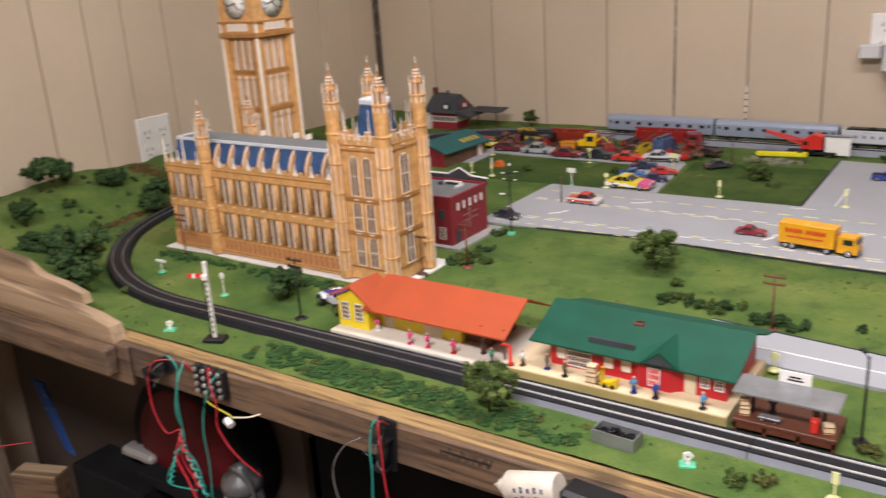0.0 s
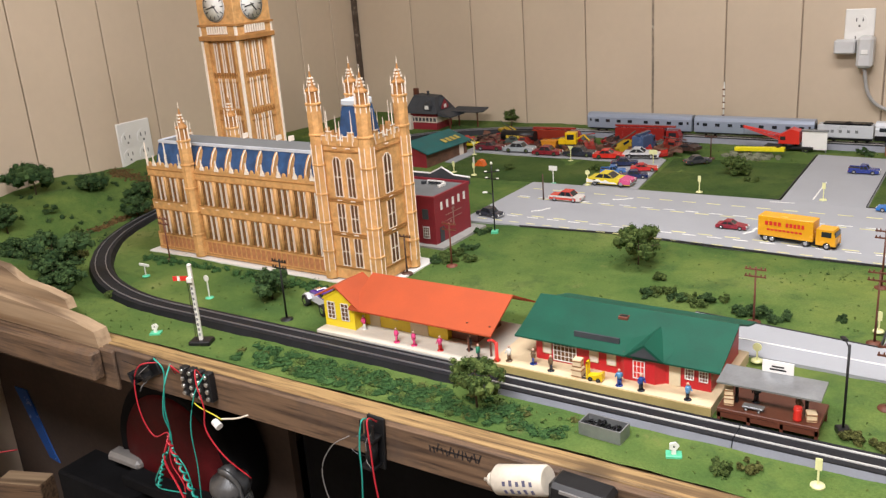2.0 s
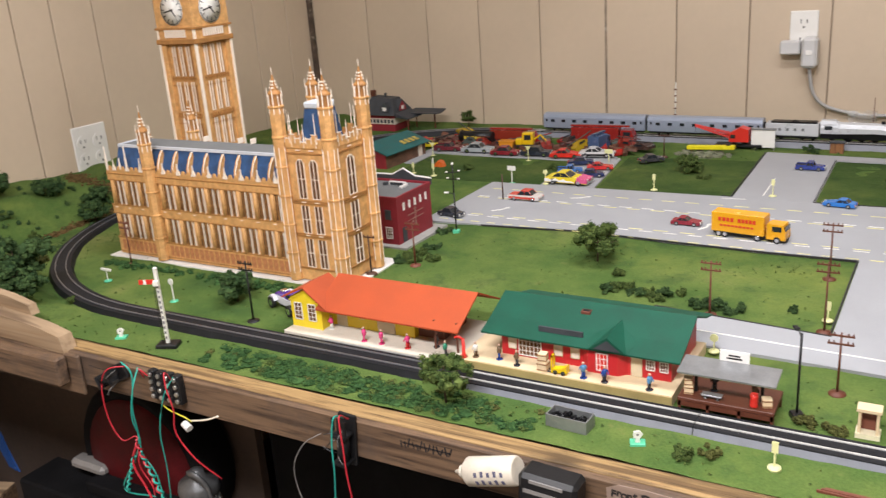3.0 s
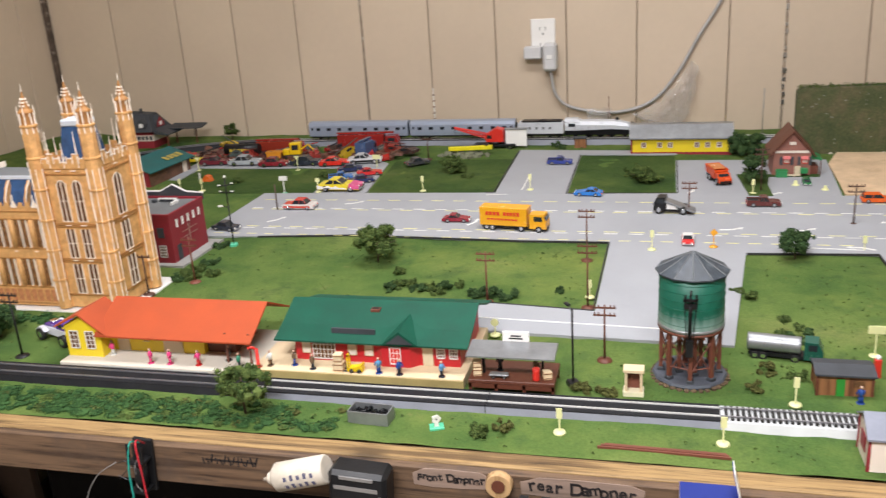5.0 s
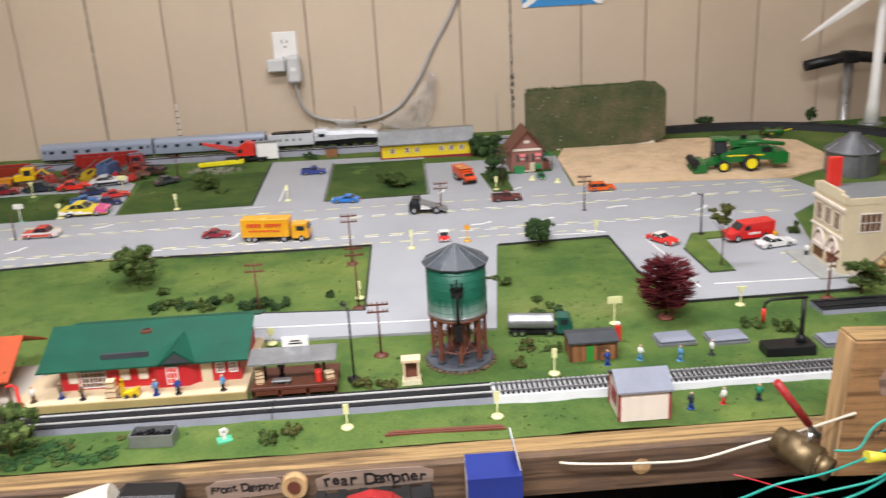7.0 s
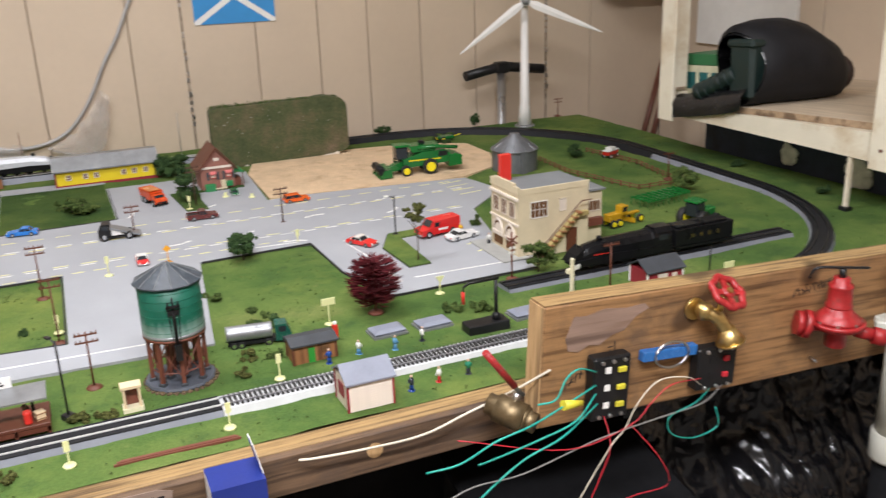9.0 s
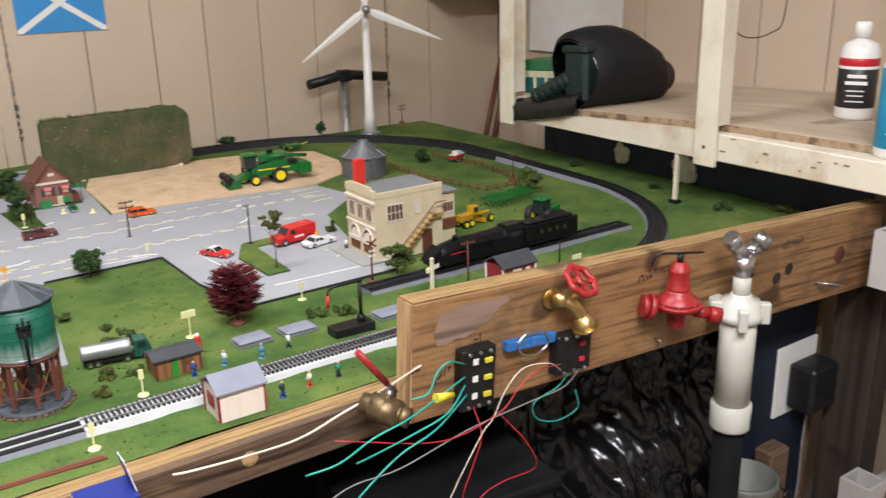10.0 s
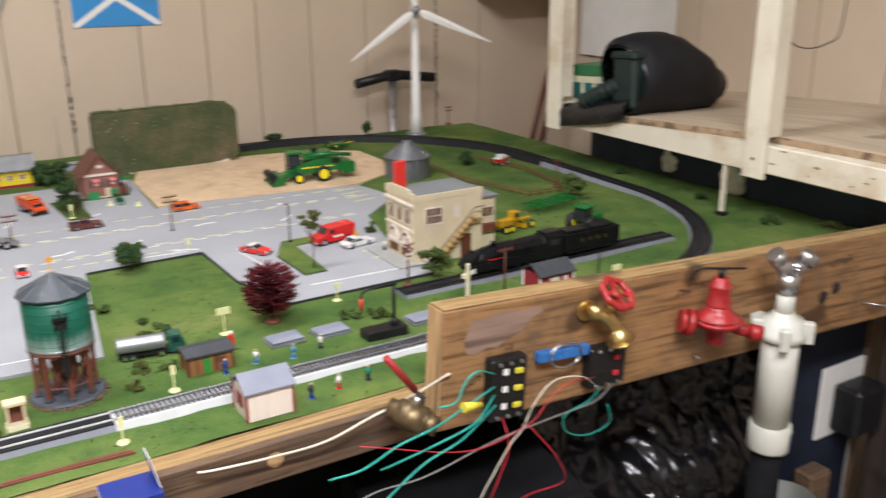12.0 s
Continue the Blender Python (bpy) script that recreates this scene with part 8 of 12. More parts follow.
def road_sign(x, y, h, shape, material, label, base=None, z=None):
    th = thing("road_sign", label, "sign", pose(x, y, (T + 0.0012) if z is None else z), "small plastic signs")
    part("foot", Mesh().revolve([(0.0, -0.0015), (0.0065, -0.0015), (0.006, 0.0006), (0.0, 0.001)], n=12), base or material, th)
    part("post", Mesh().box(-0.0008, -0.0006, 0, 0.0008, 0.0006, h), material, th)
    if shape == "flat":
        part("plate", Mesh().box(-0.009, -0.0012, h - 0.0075, 0.009, 0.0, h + 0.002, 0.0002), material, th)
    elif shape == "round":
        part("plate", Mesh().tube([(0, -0.0014, h), (0, 0.0, h)], 0.0048, 14), material, th)
    elif shape == "diamond":
        part("plate", Mesh().extrude_y([(0, h - 0.006), (0.006, h), (0, h + 0.006), (-0.006, h)], -0.0014, 0.0), material, th)
    elif shape == "yield":
        part("plate", Mesh().extrude_y([(0, h - 0.007), (0.0065, h + 0.003), (-0.0065, h + 0.003)], -0.0014, 0.0), material, th)
    elif shape == "tee":
        part("plate", Mesh().box(-0.011, -0.0015, h - 0.002, 0.011, 0.0015, h + 0.002, 0.0004), material, th)
    else:
        part("plate", Mesh().box(-0.0028, -0.0012, h - 0.011, 0.0028, 0.0, h), material, th)
    return th


for x, y, h, sh in ((-0.130, -1.362, 0.03, "bar"), (-0.203, -1.446, 0.028, "bar"), (-0.355, -1.446, 0.026, "bar"), (-0.034, -1.241, 0.034, "flat"), (0.136, -1.211, 0.022, "yield"), (-0.279, -0.907, 0.03, "bar"), (-0.727, -0.580, 0.03, "bar"),
                    (-0.515, -0.568, 0.03, "bar"), (-0.885, -0.388, 0.03, "flat"), (-0.355, -1.105, 0.024, "bar"), (0.02, -0.89, 0.024, "bar"), (-1.272, -0.567, 0.024, "bar"), (-1.209, -0.586, 0.026, "bar"), (-0.458, -1.236, 0.016, "round"), (-0.109, -0.590, 0.026, "bar"), (-0.030, -0.531, 0.008, "bar"), (0.016, -0.562, 0.007, "bar"), (0.54, -1.333, 0.012, "flat"), (-0.945, -0.59, 0.024, "round"), (-1.07, -0.40, 0.03, "yield"), (-1.32, -0.40, 0.028, "yield")):
    road_sign(x, y, h, sh, PALEY, "pale yellow plastic road sign on a round foot", z=T + (0.0045 if on_road(x, y) else 0.0012))
road_sign(-0.189, -0.889, 0.022, "diamond", paint((0.72, 0.33, 0.02)), "orange diamond road sign on a post", z=T + 0.0045)
road_sign(-1.019, -0.592, 0.034, "flat", WHITE_P, "white street name plate on a post", MINT)
road_sign(-1.209, -1.340, 0.03, "round", WHITE_P, "white oval lineside sign on a mint foot", MINT)
road_sign(-1.385, -1.312, 0.018, "tee", WHITE_P, "white T-shaped lineside sign on a mint foot", MINT)


def ground_signal(x, y, turn):
    th = thing("ground_signal", "small white ground signal on a mint base", "signal", pose(x, y, T + 0.001, 0, 0, turn) @ Matrix.Scale(0.8, 4), "ground signals")
    part("base", Mesh().box(-0.009, -0.007, -0.002, 0.009, 0.007, 0.0018, 0.0005), MINT, th)
    part("stand", Mesh().extrude_y([(-0.003, 0.0016), (0.003, 0.0016), (0.0018, 0.008), (-0.0018, 0.008)], -0.0025, 0.0025), WHITE_P, th)
    part("target", Mesh().extrude_y([(-0.005, 0.007), (0.003, 0.007), (0.006, 0.012), (0.002, 0.0165), (-0.005, 0.0145)], -0.0015, 0.0015), WHITE_P, th)
    part("lens", Mesh().tube([(0, -0.0018, 0.0115), (0, -0.0014, 0.0115)], 0.0012, 8), BLACK, th)


ground_signal(-0.477, -1.453, 20)
ground_signal(-1.178, -1.464, 30)


def semaphore(x, y, h, turn, material, red, label):
    th = thing("semaphore_signal", label, "signal", pose(x, y, T + 0.001, 0, 0, turn))
    part("post", Mesh().box(-0.0022, -0.0022, 0, 0.0022, 0.0022, h, 0.0004), material, th)
    part("base", Mesh().box(-0.014, -0.010, -0.003, 0.014, 0.010, 0.004, 0.001), BLACK, th)
    for k in range(int(h / 0.007) - 3):
        part("lattice_notch", Mesh().box(-0.0012, -0.0027, 0.010 + 0.007 * k, 0.0012, -0.0023, 0.0135 + 0.007 * k), GREY_FLAT, th)
    part("finial", Mesh().revolve([(0.0030, h), (0.0032, h + 0.0015), (0.0016, h + 0.003), (0.0, h + 0.0036)], n=8), material, th)
    arm = part("arm", Mesh().box(-0.022, -0.0045, h - 0.018, -0.003, -0.0033, h - 0.012), red, th)
    part("arm_stripe", Mesh().box(-0.016, -0.0049, h - 0.018, -0.0125, -0.003, h - 0.012), WHITE_P, arm)
    part("lamp_box", Mesh().box(-0.003, -0.008, h - 0.02, 0.004, -0.0032, h - 0.013, 0.0006), material, th)
    lad = Mesh()
    for s in (-0.0025, 0.0025):
        lad.tube([(-0.006 + 0.0, s, 0.004), (-0.0045, s, h - 0.02)], 0.0004, 4)
    for i in range(int(h / 0.005) - 4):
        lad.tube([(-0.0059, -0.0025, 0.007 + 0.005 * i), (-0.0059, 0.0025, 0.007 + 0.005 * i)], 0.0003, 4)
    part("ladder", lad, BLACK, th)


semaphore(-1.095, -1.459, 0.104, 25, WHITE_P, RED_PL, "white semaphore signal post with a red arm")
semaphore(0.283, -1.319, 0.056, 200, IVORY, WHITE_P, "ivory semaphore signal with a white arm")

th = thing("crossing_signal", "rust-red crossing signal post with white marks", "signal", pose(0.251, -1.209, T + 0.001))
part("post", Mesh().tube([(0, 0, -0.002), (0, 0, 0.07)], 0.0014, 6), RUST, th)
part("foot", Mesh().revolve([(0.0, -0.002), (0.009, -0.002), (0.008, 0.001), (0.0, 0.002)], n=10), RUST, th)
for a in (35, -35):
    part("cross_plate", Mesh().box(-0.010, -0.002, -0.0014, 0.010, -0.0012, 0.0014), RUST, th, at=pose(0, 0, 0.058, 0, a, 0))
for z in (0.040, 0.047):
    part("lamp", Mesh().tube([(-0.003, -0.0024, z), (-0.003, -0.001, z)], 0.0022, 8).tube([(0.003, -0.0024, z), (0.003, -0.001, z)], 0.0022, 8), WHITE_P, th)

th = thing("water_crane", "black water crane with a drooping red-tipped arm", "water crane", pose(0.146, -1.350, T))
part("base", Mesh().box(-0.037, -0.012, -0.002, 0.02, 0.012, 0.012, 0.001), BLACK, th)
part("column", Mesh().tube([(0.006, 0, 0.012), (0.006, 0, 0.064)], 0.0026, 8), BLACK, th)
part("collar", Mesh().revolve([(0.0055, 0.012), (0.0055, 0.018), (0.003, 0.021)], (0.006, 0, 0), 10), BLACK, th)
part("arm", Mesh().tube([(0.010, 0.0, 0.066), (-0.030, 0.004, 0.064), (-0.036, 0.005, 0.060), (-0.037, 0.005, 0.054)], 0.0017, 6), BLACK, th)
part("spout_tip", Mesh().tube([(-0.037, 0.005, 0.054), (-0.037, 0.005, 0.038)], 0.0022, 6), RED_PL, th)


def grey_hatch(x, y, turn, w=0.046, d=0.026):
    th = thing("grey_roof_hatch", "low grey plastic hatch lying on the turf", "hatch", pose(x, y, T + 0.001, 0, 0, turn) @ Matrix.Diagonal((0.85, 0.9, 0.62, 1.0)), "grey hatches")
    part("box", Mesh().box(-w / 2, -d / 2, -0.002, w / 2, d / 2, 0.006), BLUEGREY, th)
    part("lid", Mesh().add([(sx * (w / 2 + q), sy * (d / 2 + q), z) for z, q in ((0.006, 0.002), (0.0075, 0.002), (0.0125, -0.004)) for sx, sy in ((-1, -1), (1, -1), (1, 1), (-1, 1))],
                           [(3, 2, 1, 0), (8, 9, 10, 11)] + [(4 * i + k, 4 * i + (k + 1) % 4, 4 * i + 4 + (k + 1) % 4, 4 * i + 4 + k) for i in (0, 1) for k in range(4)]), BLUEGREY, th, "blue-grey bevelled lid")
    part("flange", Mesh().box(-w / 2 - 0.004, -d / 2 - 0.004, -0.002, w / 2 + 0.004, d / 2 + 0.004, 0.0022), GALV, th)


grey_hatch(0.023, -1.300, 2)
grey_hatch(0.083, -1.306, 2)
grey_hatch(0.205, -1.332, 2)

th = thing("outhouse_crate", "yellow-brown open wooden crate on a pale base", "crate", pose(-0.288, -1.357, T + 0.001))
part("base", Mesh().box(-0.0105, -0.008, -0.002, 0.0105, 0.008, 0.004), IVORY, th)
part("side", Mesh().box(-0.009, -0.006, 0.004, -0.0065, 0.006, 0.026).box(0.0065, -0.006, 0.004, 0.009, 0.006, 0.026), TANPLAT, th)
part("back", Mesh().box(-0.0065, 0.003, 0.004, 0.0065, 0.006, 0.026), RUST, th)
part("lid", Mesh().box(-0.0105, -0.0075, 0.026, 0.0105, 0.0075, 0.029), TANPLAT, th)

th = thing("coal_bin", "grey open coal bin with dark coal", "bin", pose(-0.548, -1.446, T + 0.001, 0, 0, -3) @ Matrix.Scale(0.84, 4))
for a in ((-0.026, -0.0125, 0.026, -0.011), (-0.026, 0.011, 0.026, 0.0125), (-0.026, -0.011, -0.0245, 0.011), (0.0245, -0.011, 0.026, 0.011)):
    part("side_panel", Mesh().box(a[0], a[1], -0.002, a[2], a[3], 0.0145), GALV, th)
coal = Mesh()
rc = random.Random(4)
for _ in range(70):
    coal.ball((rc.uniform(-0.022, 0.022), rc.uniform(-0.009, 0.009), rc.uniform(0.008, 0.011)), rc.uniform(0.0015, 0.003), 5, 1.0, 0.3, rc)
tagged(part("coal", coal, LOCO_BLACK, th, "heap of black coal lumps"), kind="stuff")

th = thing("rail_bundle", "bundle of rusty spare rails on the turf", "rails", pose(-0.257, -1.466, T + 0.0025, 0, 0, -1.5))
for k, (y, z) in enumerate(((-0.0026, 0.0), (0.0004, 0.0002), (0.0028, 0.0))):
    part("rail", Mesh().box(-0.06 + 0.003 * k, y - 0.001, z - 0.003, 0.06 - 0.002 * k, y + 0.001, z - 0.0006), RUST, th)

th = thing("fuel_post", "small red fuel pump behind the shed", "pump", pose(-0.042, -1.292, T))
part("pump_body", Mesh().box(-0.0035, -0.003, -0.001, 0.0035, 0.003, 0.022, 0.0008), RED_PL, th)
part("pump_head", Mesh().ball((0, 0, 0.0235), 0.003, 8), WHITE_P, th)
th = thing("water_column", "red cast water column on the platform", "post", pose(-0.711, -1.366, T + 0.0112))
part("column", Mesh().revolve([(0.0045, 0.0), (0.002, 0.003), (0.002, 0.022), (0.0, 0.023)], n=8), RED_PL, th)
part("spout", Mesh().tube([(0, 0, 0.021), (-0.004, -0.002, 0.025), (-0.009, -0.004, 0.024)], 0.0016, 6), RED_PL, th)


def figure(x, y, z, turn, coat, legs, label, h=0.020):
    """A plain little painted figure in one mesh."""
    m = Mesh()
    s = h / 0.02
    m.revolve([(0.0042 * s, 0.0), (0.004 * s, 0.0008 * s), (0.0, 0.0009 * s)], n=8)
    m.tube([(-0.0013 * s, 0, 0.0008 * s), (-0.0011 * s, 0, 0.0085 * s)], 0.0013 * s, 6).tube([(0.0013 * s, 0.0008 * s, 0.0008 * s), (0.0011 * s, 0, 0.0085 * s)], 0.0013 * s, 6)
    m.revolve([(0.0023 * s, 0.008 * s), (0.0028 * s, 0.0115 * s), (0.0026 * s, 0.0145 * s), (0.001 * s, 0.0158 * s)], n=8)
    m.tube([(-0.0027 * s, 0, 0.0145 * s), (-0.0036 * s, -0.001 * s, 0.0112 * s), (-0.003 * s, -0.0024 * s, 0.009 * s)], 0.0008 * s, 5)
    m.tube([(0.0027 * s, 0, 0.0145 * s), (0.0037 * s, -0.0006 * s, 0.0115 * s), (0.0036 * s, -0.002 * s, 0.0092 * s)], 0.0008 * s, 5)
    m.ball((0, 0, 0.0175 * s), 0.0017 * s, 8)
    me = m.data("figure", coat)
    me.materials.append(legs)
    me.materials.append(FLESH)
    for p in me.polygons:
        p.material_index = 1 if p.center.z < 0.0087 * s else (2 if p.center.z > 0.0159 * s else 0)
    ob = new("model_figure", me)
    ob.matrix_basis = pose(x, y, z, 0, 0, turn)
    return tagged(ob, label, "figurine", "painted figurines")


FLESH = mat("figurine_head_paint", (0.55, 0.36, 0.26), 0.6)
PINK, NAVYP, WHT, GRNP, REDP = paint((0.66, 0.06, 0.20)), paint((0.02, 0.06, 0.25)), paint((0.7, 0.7, 0.66)), paint((0.03, 0.22, 0.13)), paint((0.5, 0.03, 0.03))
DARKP, BROWNP, LBLUE = paint((0.03, 0.035, 0.045)), paint((0.13, 0.08, 0.045)), paint((0.10, 0.26, 0.45))
zp, zg = T + 0.0084, T + 0.0124
for x, y, z, c, l, lb in ((-0.912, -1.352, zp, PINK, WHT, "pink and white figurine"), (-0.850, -1.368, zp, PINK, PINK, "small pink figurine"), (-0.825, -1.367, zp, PINK, PINK, "pink figurine"), (-0.788, -1.366, zp, PINK, REDP, "pink and red figurine"),
                          (-0.757, -1.35, zp, DARKP, DARKP, "dark-coated figurine"), (-0.735, -1.367, zp, GRNP, DARKP, "green-coated figurine"), (-0.697, -1.363, T + 0.0118, WHT, BROWNP, "white and brown figurine"), (-0.668, -1.36, zg, BROWNP, NAVYP, "brown and blue figurine"),
                          (-0.643, -1.367, zg, BROWNP, DARKP, "brown-coated figurine"), (-0.564, -1.368, zg, LBLUE, NAVYP, "waving blue figurine"), (-0.540, -1.369, zg, NAVYP, DARKP, "navy-coated figurine"), (-0.492, -1.368, zg, LBLUE, DARKP, "grey-blue figurine"),
                          (-0.068, -1.350, T, NAVYP, NAVYP, "bright blue figurine"), (-0.029, -1.343, T, WHT, LBLUE, "white and blue workman figurine"), (0.014, -1.352, T, LBLUE, LBLUE, "pale blue workman figurine"), (0.053, -1.343, T, WHT, DARKP, "white-coated workman figurine"),
                          (-0.008, -1.458, T, DARKP, NAVYP, "dark workman figurine"), (0.027, -1.453, T, WHT, REDP, "stooping white workman figurine"), (0.064, -1.451, T, GRNP, DARKP, "green-grey workman figurine"), (0.275, -0.985, T + 0.003, paint((0.7, 0.4, 0.03)), paint((0.7, 0.4, 0.03)), "yellow figurine"),
                          (0.29, -1.06, T + 0.004, WHT, DARKP, "white and dark figurine"), (-0.43, -1.352, T + 0.0163, DARKP, DARKP, "dark figurine under the stall roof"), (-0.39, -1.358, T + 0.0163, BROWNP, DARKP, "brown figurine under the stall roof")):
    figure(x, y, z, (x * 7919) % 360, c, l, lb + " standing on a small foot")

th = thing("forklift", "yellow toy forklift beside wooden crates on the platform", "forklift", pose(-0.592, -1.367, zg, 0, 0, 180))
FY = paint((0.75, 0.52, 0.01))
part("body", Mesh().extrude_y([(-0.010, 0.002), (0.006, 0.002), (0.006, 0.006), (-0.004, 0.0075), (-0.010, 0.011)], -0.0045, 0.0045), FY, th)
part("mast", Mesh().box(0.0065, -0.004, 0.001, 0.0082, -0.0025, 0.021).box(0.0065, 0.0025, 0.001, 0.0082, 0.004, 0.021).box(0.0065, -0.004, 0.019, 0.0082, 0.004, 0.021), FY, th)
part("fork", Mesh().box(0.0084, -0.0035, 0.001, 0.018, -0.002, 0.002).box(0.0084, 0.002, 0.001, 0.018, 0.0035, 0.002), DARKP, th)
wheels(th, (-0.006, 0.003), 0.010, 0.0025, 0.002)
for i, (x, y, z, s) in enumerate(((-0.611, -1.366, zg, 0.011), (-0.6115, -1.3655, zg + 0.0111, 0.0095), (-0.452, -1.366, T + 0.0166, 0.009), (-0.4525, -1.366, T + 0.0257, 0.008), (-0.377, -1.366, T + 0.0166, 0.009))):
    th = thing("wooden_crate", "small tan wooden crate on the platform", "crate", pose(x, y, z, 0, 0, 5 * i), "wooden crates")
    part("crate_box", Mesh().box(-s / 2, -s / 2, 0, s / 2, s / 2, s, 0.0004), TANPLAT, th)
    for q in (0.15, 0.75):
        part("batten", Mesh().box(-s / 2 - 0.0004, -s / 2 - 0.0004, s * q, s / 2 + 0.0004, s / 2 + 0.0004, s * q + 0.0009), TIMBER, th)
th = thing("red_barrel", "red ribbed barrel on the loading deck", "barrel", pose(-0.388, -1.371, T + 0.0166))
part("barrel_body", Mesh().revolve([(0.0038, 0), (0.0042, 0.002), (0.0036, 0.0035), (0.0042, 0.006), (0.0036, 0.0085), (0.0042, 0.011), (0.0036, 0.013), (0.0, 0.0131)], n=12), RED_PL, th)
part("barrel_rim", Mesh().revolve([(0.0037, 0.0131), (0.0037, 0.0137), (0.0032, 0.0137)], n=12), RED_PL, th)
th = thing("grey_trolley", "grey flat luggage trolley on the deck", "trolley", pose(-0.428, -1.370, T + 0.0166))
part("trolley_deck", Mesh().box(-0.010, -0.004, 0.003, 0.010, 0.004, 0.005, 0.0004), GALV, th)
wheels(th, (-0.006, 0.006), 0.008, 0.0016, 0.001)
th = thing("white_billboard", "small white billboard with a grey cap on posts", "billboard", pose(-0.604, -0.19, T))
part("panel", Mesh().box(-0.025, -0.0015, 0.006, 0.025, 0.0015, 0.045, 0.0005), WHITE, th)
part("cap", Mesh().box(-0.027, -0.004, 0.045, 0.027, 0.004, 0.049, 0.0008), GALV, th)
for x in (-0.023, 0.023):
    part("post", Mesh().box(x - 0.001, 0.0016, -0.001, x + 0.001, 0.0036, 0.045), GALV, th)
th = thing("track_hut", "tiny brown hut near the back track", "hut", pose(-0.455, -0.185, T))
part("wall", Mesh().box(-0.013, -0.008, -0.001, 0.013, 0.008, 0.022), TIMBER, th)
part("roof", Mesh().box(-0.015, -0.01, 0.022, 0.015, 0.01, 0.0245), SLATE, th)
th = thing("mini_scene", "tiny orange and white playground piece on the turf", "toy", pose(-1.246, -0.495, T + 0.001))
part("slide", Mesh().extrude_y([(-0.014, 0), (0.012, 0), (0.006, 0.012), (-0.002, 0.014)], -0.008, 0.008), paint((0.6, 0.12, 0.02)), th)
part("post", Mesh().box(-0.016, -0.008, 0, -0.013, -0.005, 0.02), WHITE_P, th)


# ---- farm ----
JG, JY = paint((0.012, 0.13, 0.025)), paint((0.78, 0.66, 0.01))


def big_wheel(th, x, y, r, t, z0=0.0):
    w = part("wheel", Mesh().tube([(x, y - t / 2, r + z0), (x, y + t / 2, r + z0)], r, 16), TYRE, th)
    part("hub", Mesh().tube([(x, y - t / 2 - 0.0012, r + z0), (x, y + t / 2 + 0.0012, r + z0)], r * 0.62, 14), JY, w)


def combine():
    th = thing("toy_combine", "green combine harvester with yellow wheels on the sand", "combine harvester", pose(0.376, -0.546, T + 0.0036, 0, 0, 174))
    part("body", Mesh().extrude_y([(-0.07, 0.022), (0.03, 0.016), (0.034, 0.034), (-0.01, 0.048), (-0.06, 0.05), (-0.078, 0.034)], -0.02, 0.02), JG, th)
    part("grain_tank", Mesh().extrude_y([(-0.04, 0.050), (0.012, 0.048), (0.02, 0.062), (-0.048, 0.062)], -0.019, 0.019), JG, th)
    cab = part("cab", Mesh().box(0.020, -0.015, 0.034, 0.046, 0.015, 0.060, 0.002), CARGLASS, th)
    part("cab_roof", Mesh().box(0.017, -0.017, 0.060, 0.049, 0.017, 0.065, 0.0015), JG, cab)
    part("auger_pipe", Mesh().tube([(0.0, 0.018, 0.056), (-0.04, 0.022, 0.058), (-0.088, 0.022, 0.052)], 0.004, 8), JG, th)
    part("feeder", Mesh().extrude_y([(0.03, 0.014), (0.065, 0.006), (0.065, 0.016), (0.034, 0.03)], -0.010, 0.010), JG, th)
    part("header", Mesh().extrude_y([(0.060, 0.003), (0.088, 0.001), (0.078, 0.018), (0.062, 0.02)], -0.034, 0.034), JG, th)
    part("reel", Mesh().tube([(0.082, -0.033, 0.017), (0.082, 0.033, 0.017)], 0.009, 6), BLACK, th)
    part("rear_hood", Mesh().extrude_y([(-0.098, 0.014), (-0.068, 0.012), (-0.068, 0.034), (-0.082, 0.040), (-0.098, 0.034)], -0.024, 0.024), JG, th)
    part("engine_grille", Mesh().box(-0.066, -0.0206, 0.036, -0.046, 0.0206, 0.046), BLACK, th)
    part("ladder", Mesh().box(0.038, -0.022, 0.012, 0.044, -0.019, 0.034), BLACK, th)
    part("beacon", Mesh().box(-0.02, -0.006, 0.0625, -0.008, 0.006, 0.069, 0.001), BLACK, th)
    for s in (-1, 1):
        big_wheel(th, 0.028, s * 0.024, 0.0115, 0.009)
        big_wheel(th, -0.026, s * 0.024, 0.0165, 0.010)
        part("stripe", Mesh().box(-0.05, s * 0.0204 - 0.0003, 0.030, 0.02, s * 0.0204 + 0.0003, 0.0325), JY, th)


combine()


def tractor(x, y, turn, body, wheel=True):
    th = thing("toy_tractor", "green farm tractor with yellow wheel hubs", "tractor", pose(x, y, T + 0.001, 0, 0, turn))
    part("bonnet", Mesh().box(0.0, -0.008, 0.014, 0.038, 0.008, 0.028, 0.002), body, th)
    c = part("cab", Mesh().box(-0.024, -0.012, 0.02, 0.0, 0.012, 0.044, 0.002), CARGLASS, th)
    part("cab_roof", Mesh().box(-0.026, -0.0135, 0.044, 0.002, 0.0135, 0.048, 0.001), body, c)
    part("frame", Mesh().box(-0.022, -0.006, 0.008, 0.036, 0.006, 0.0145), BLACK, th)
    for s in (-1, 1):
        big_wheel(th, -0.014, s * 0.019, 0.0155, 0.011)
        big_wheel(th, 0.028, s * 0.014, 0.0095, 0.007)


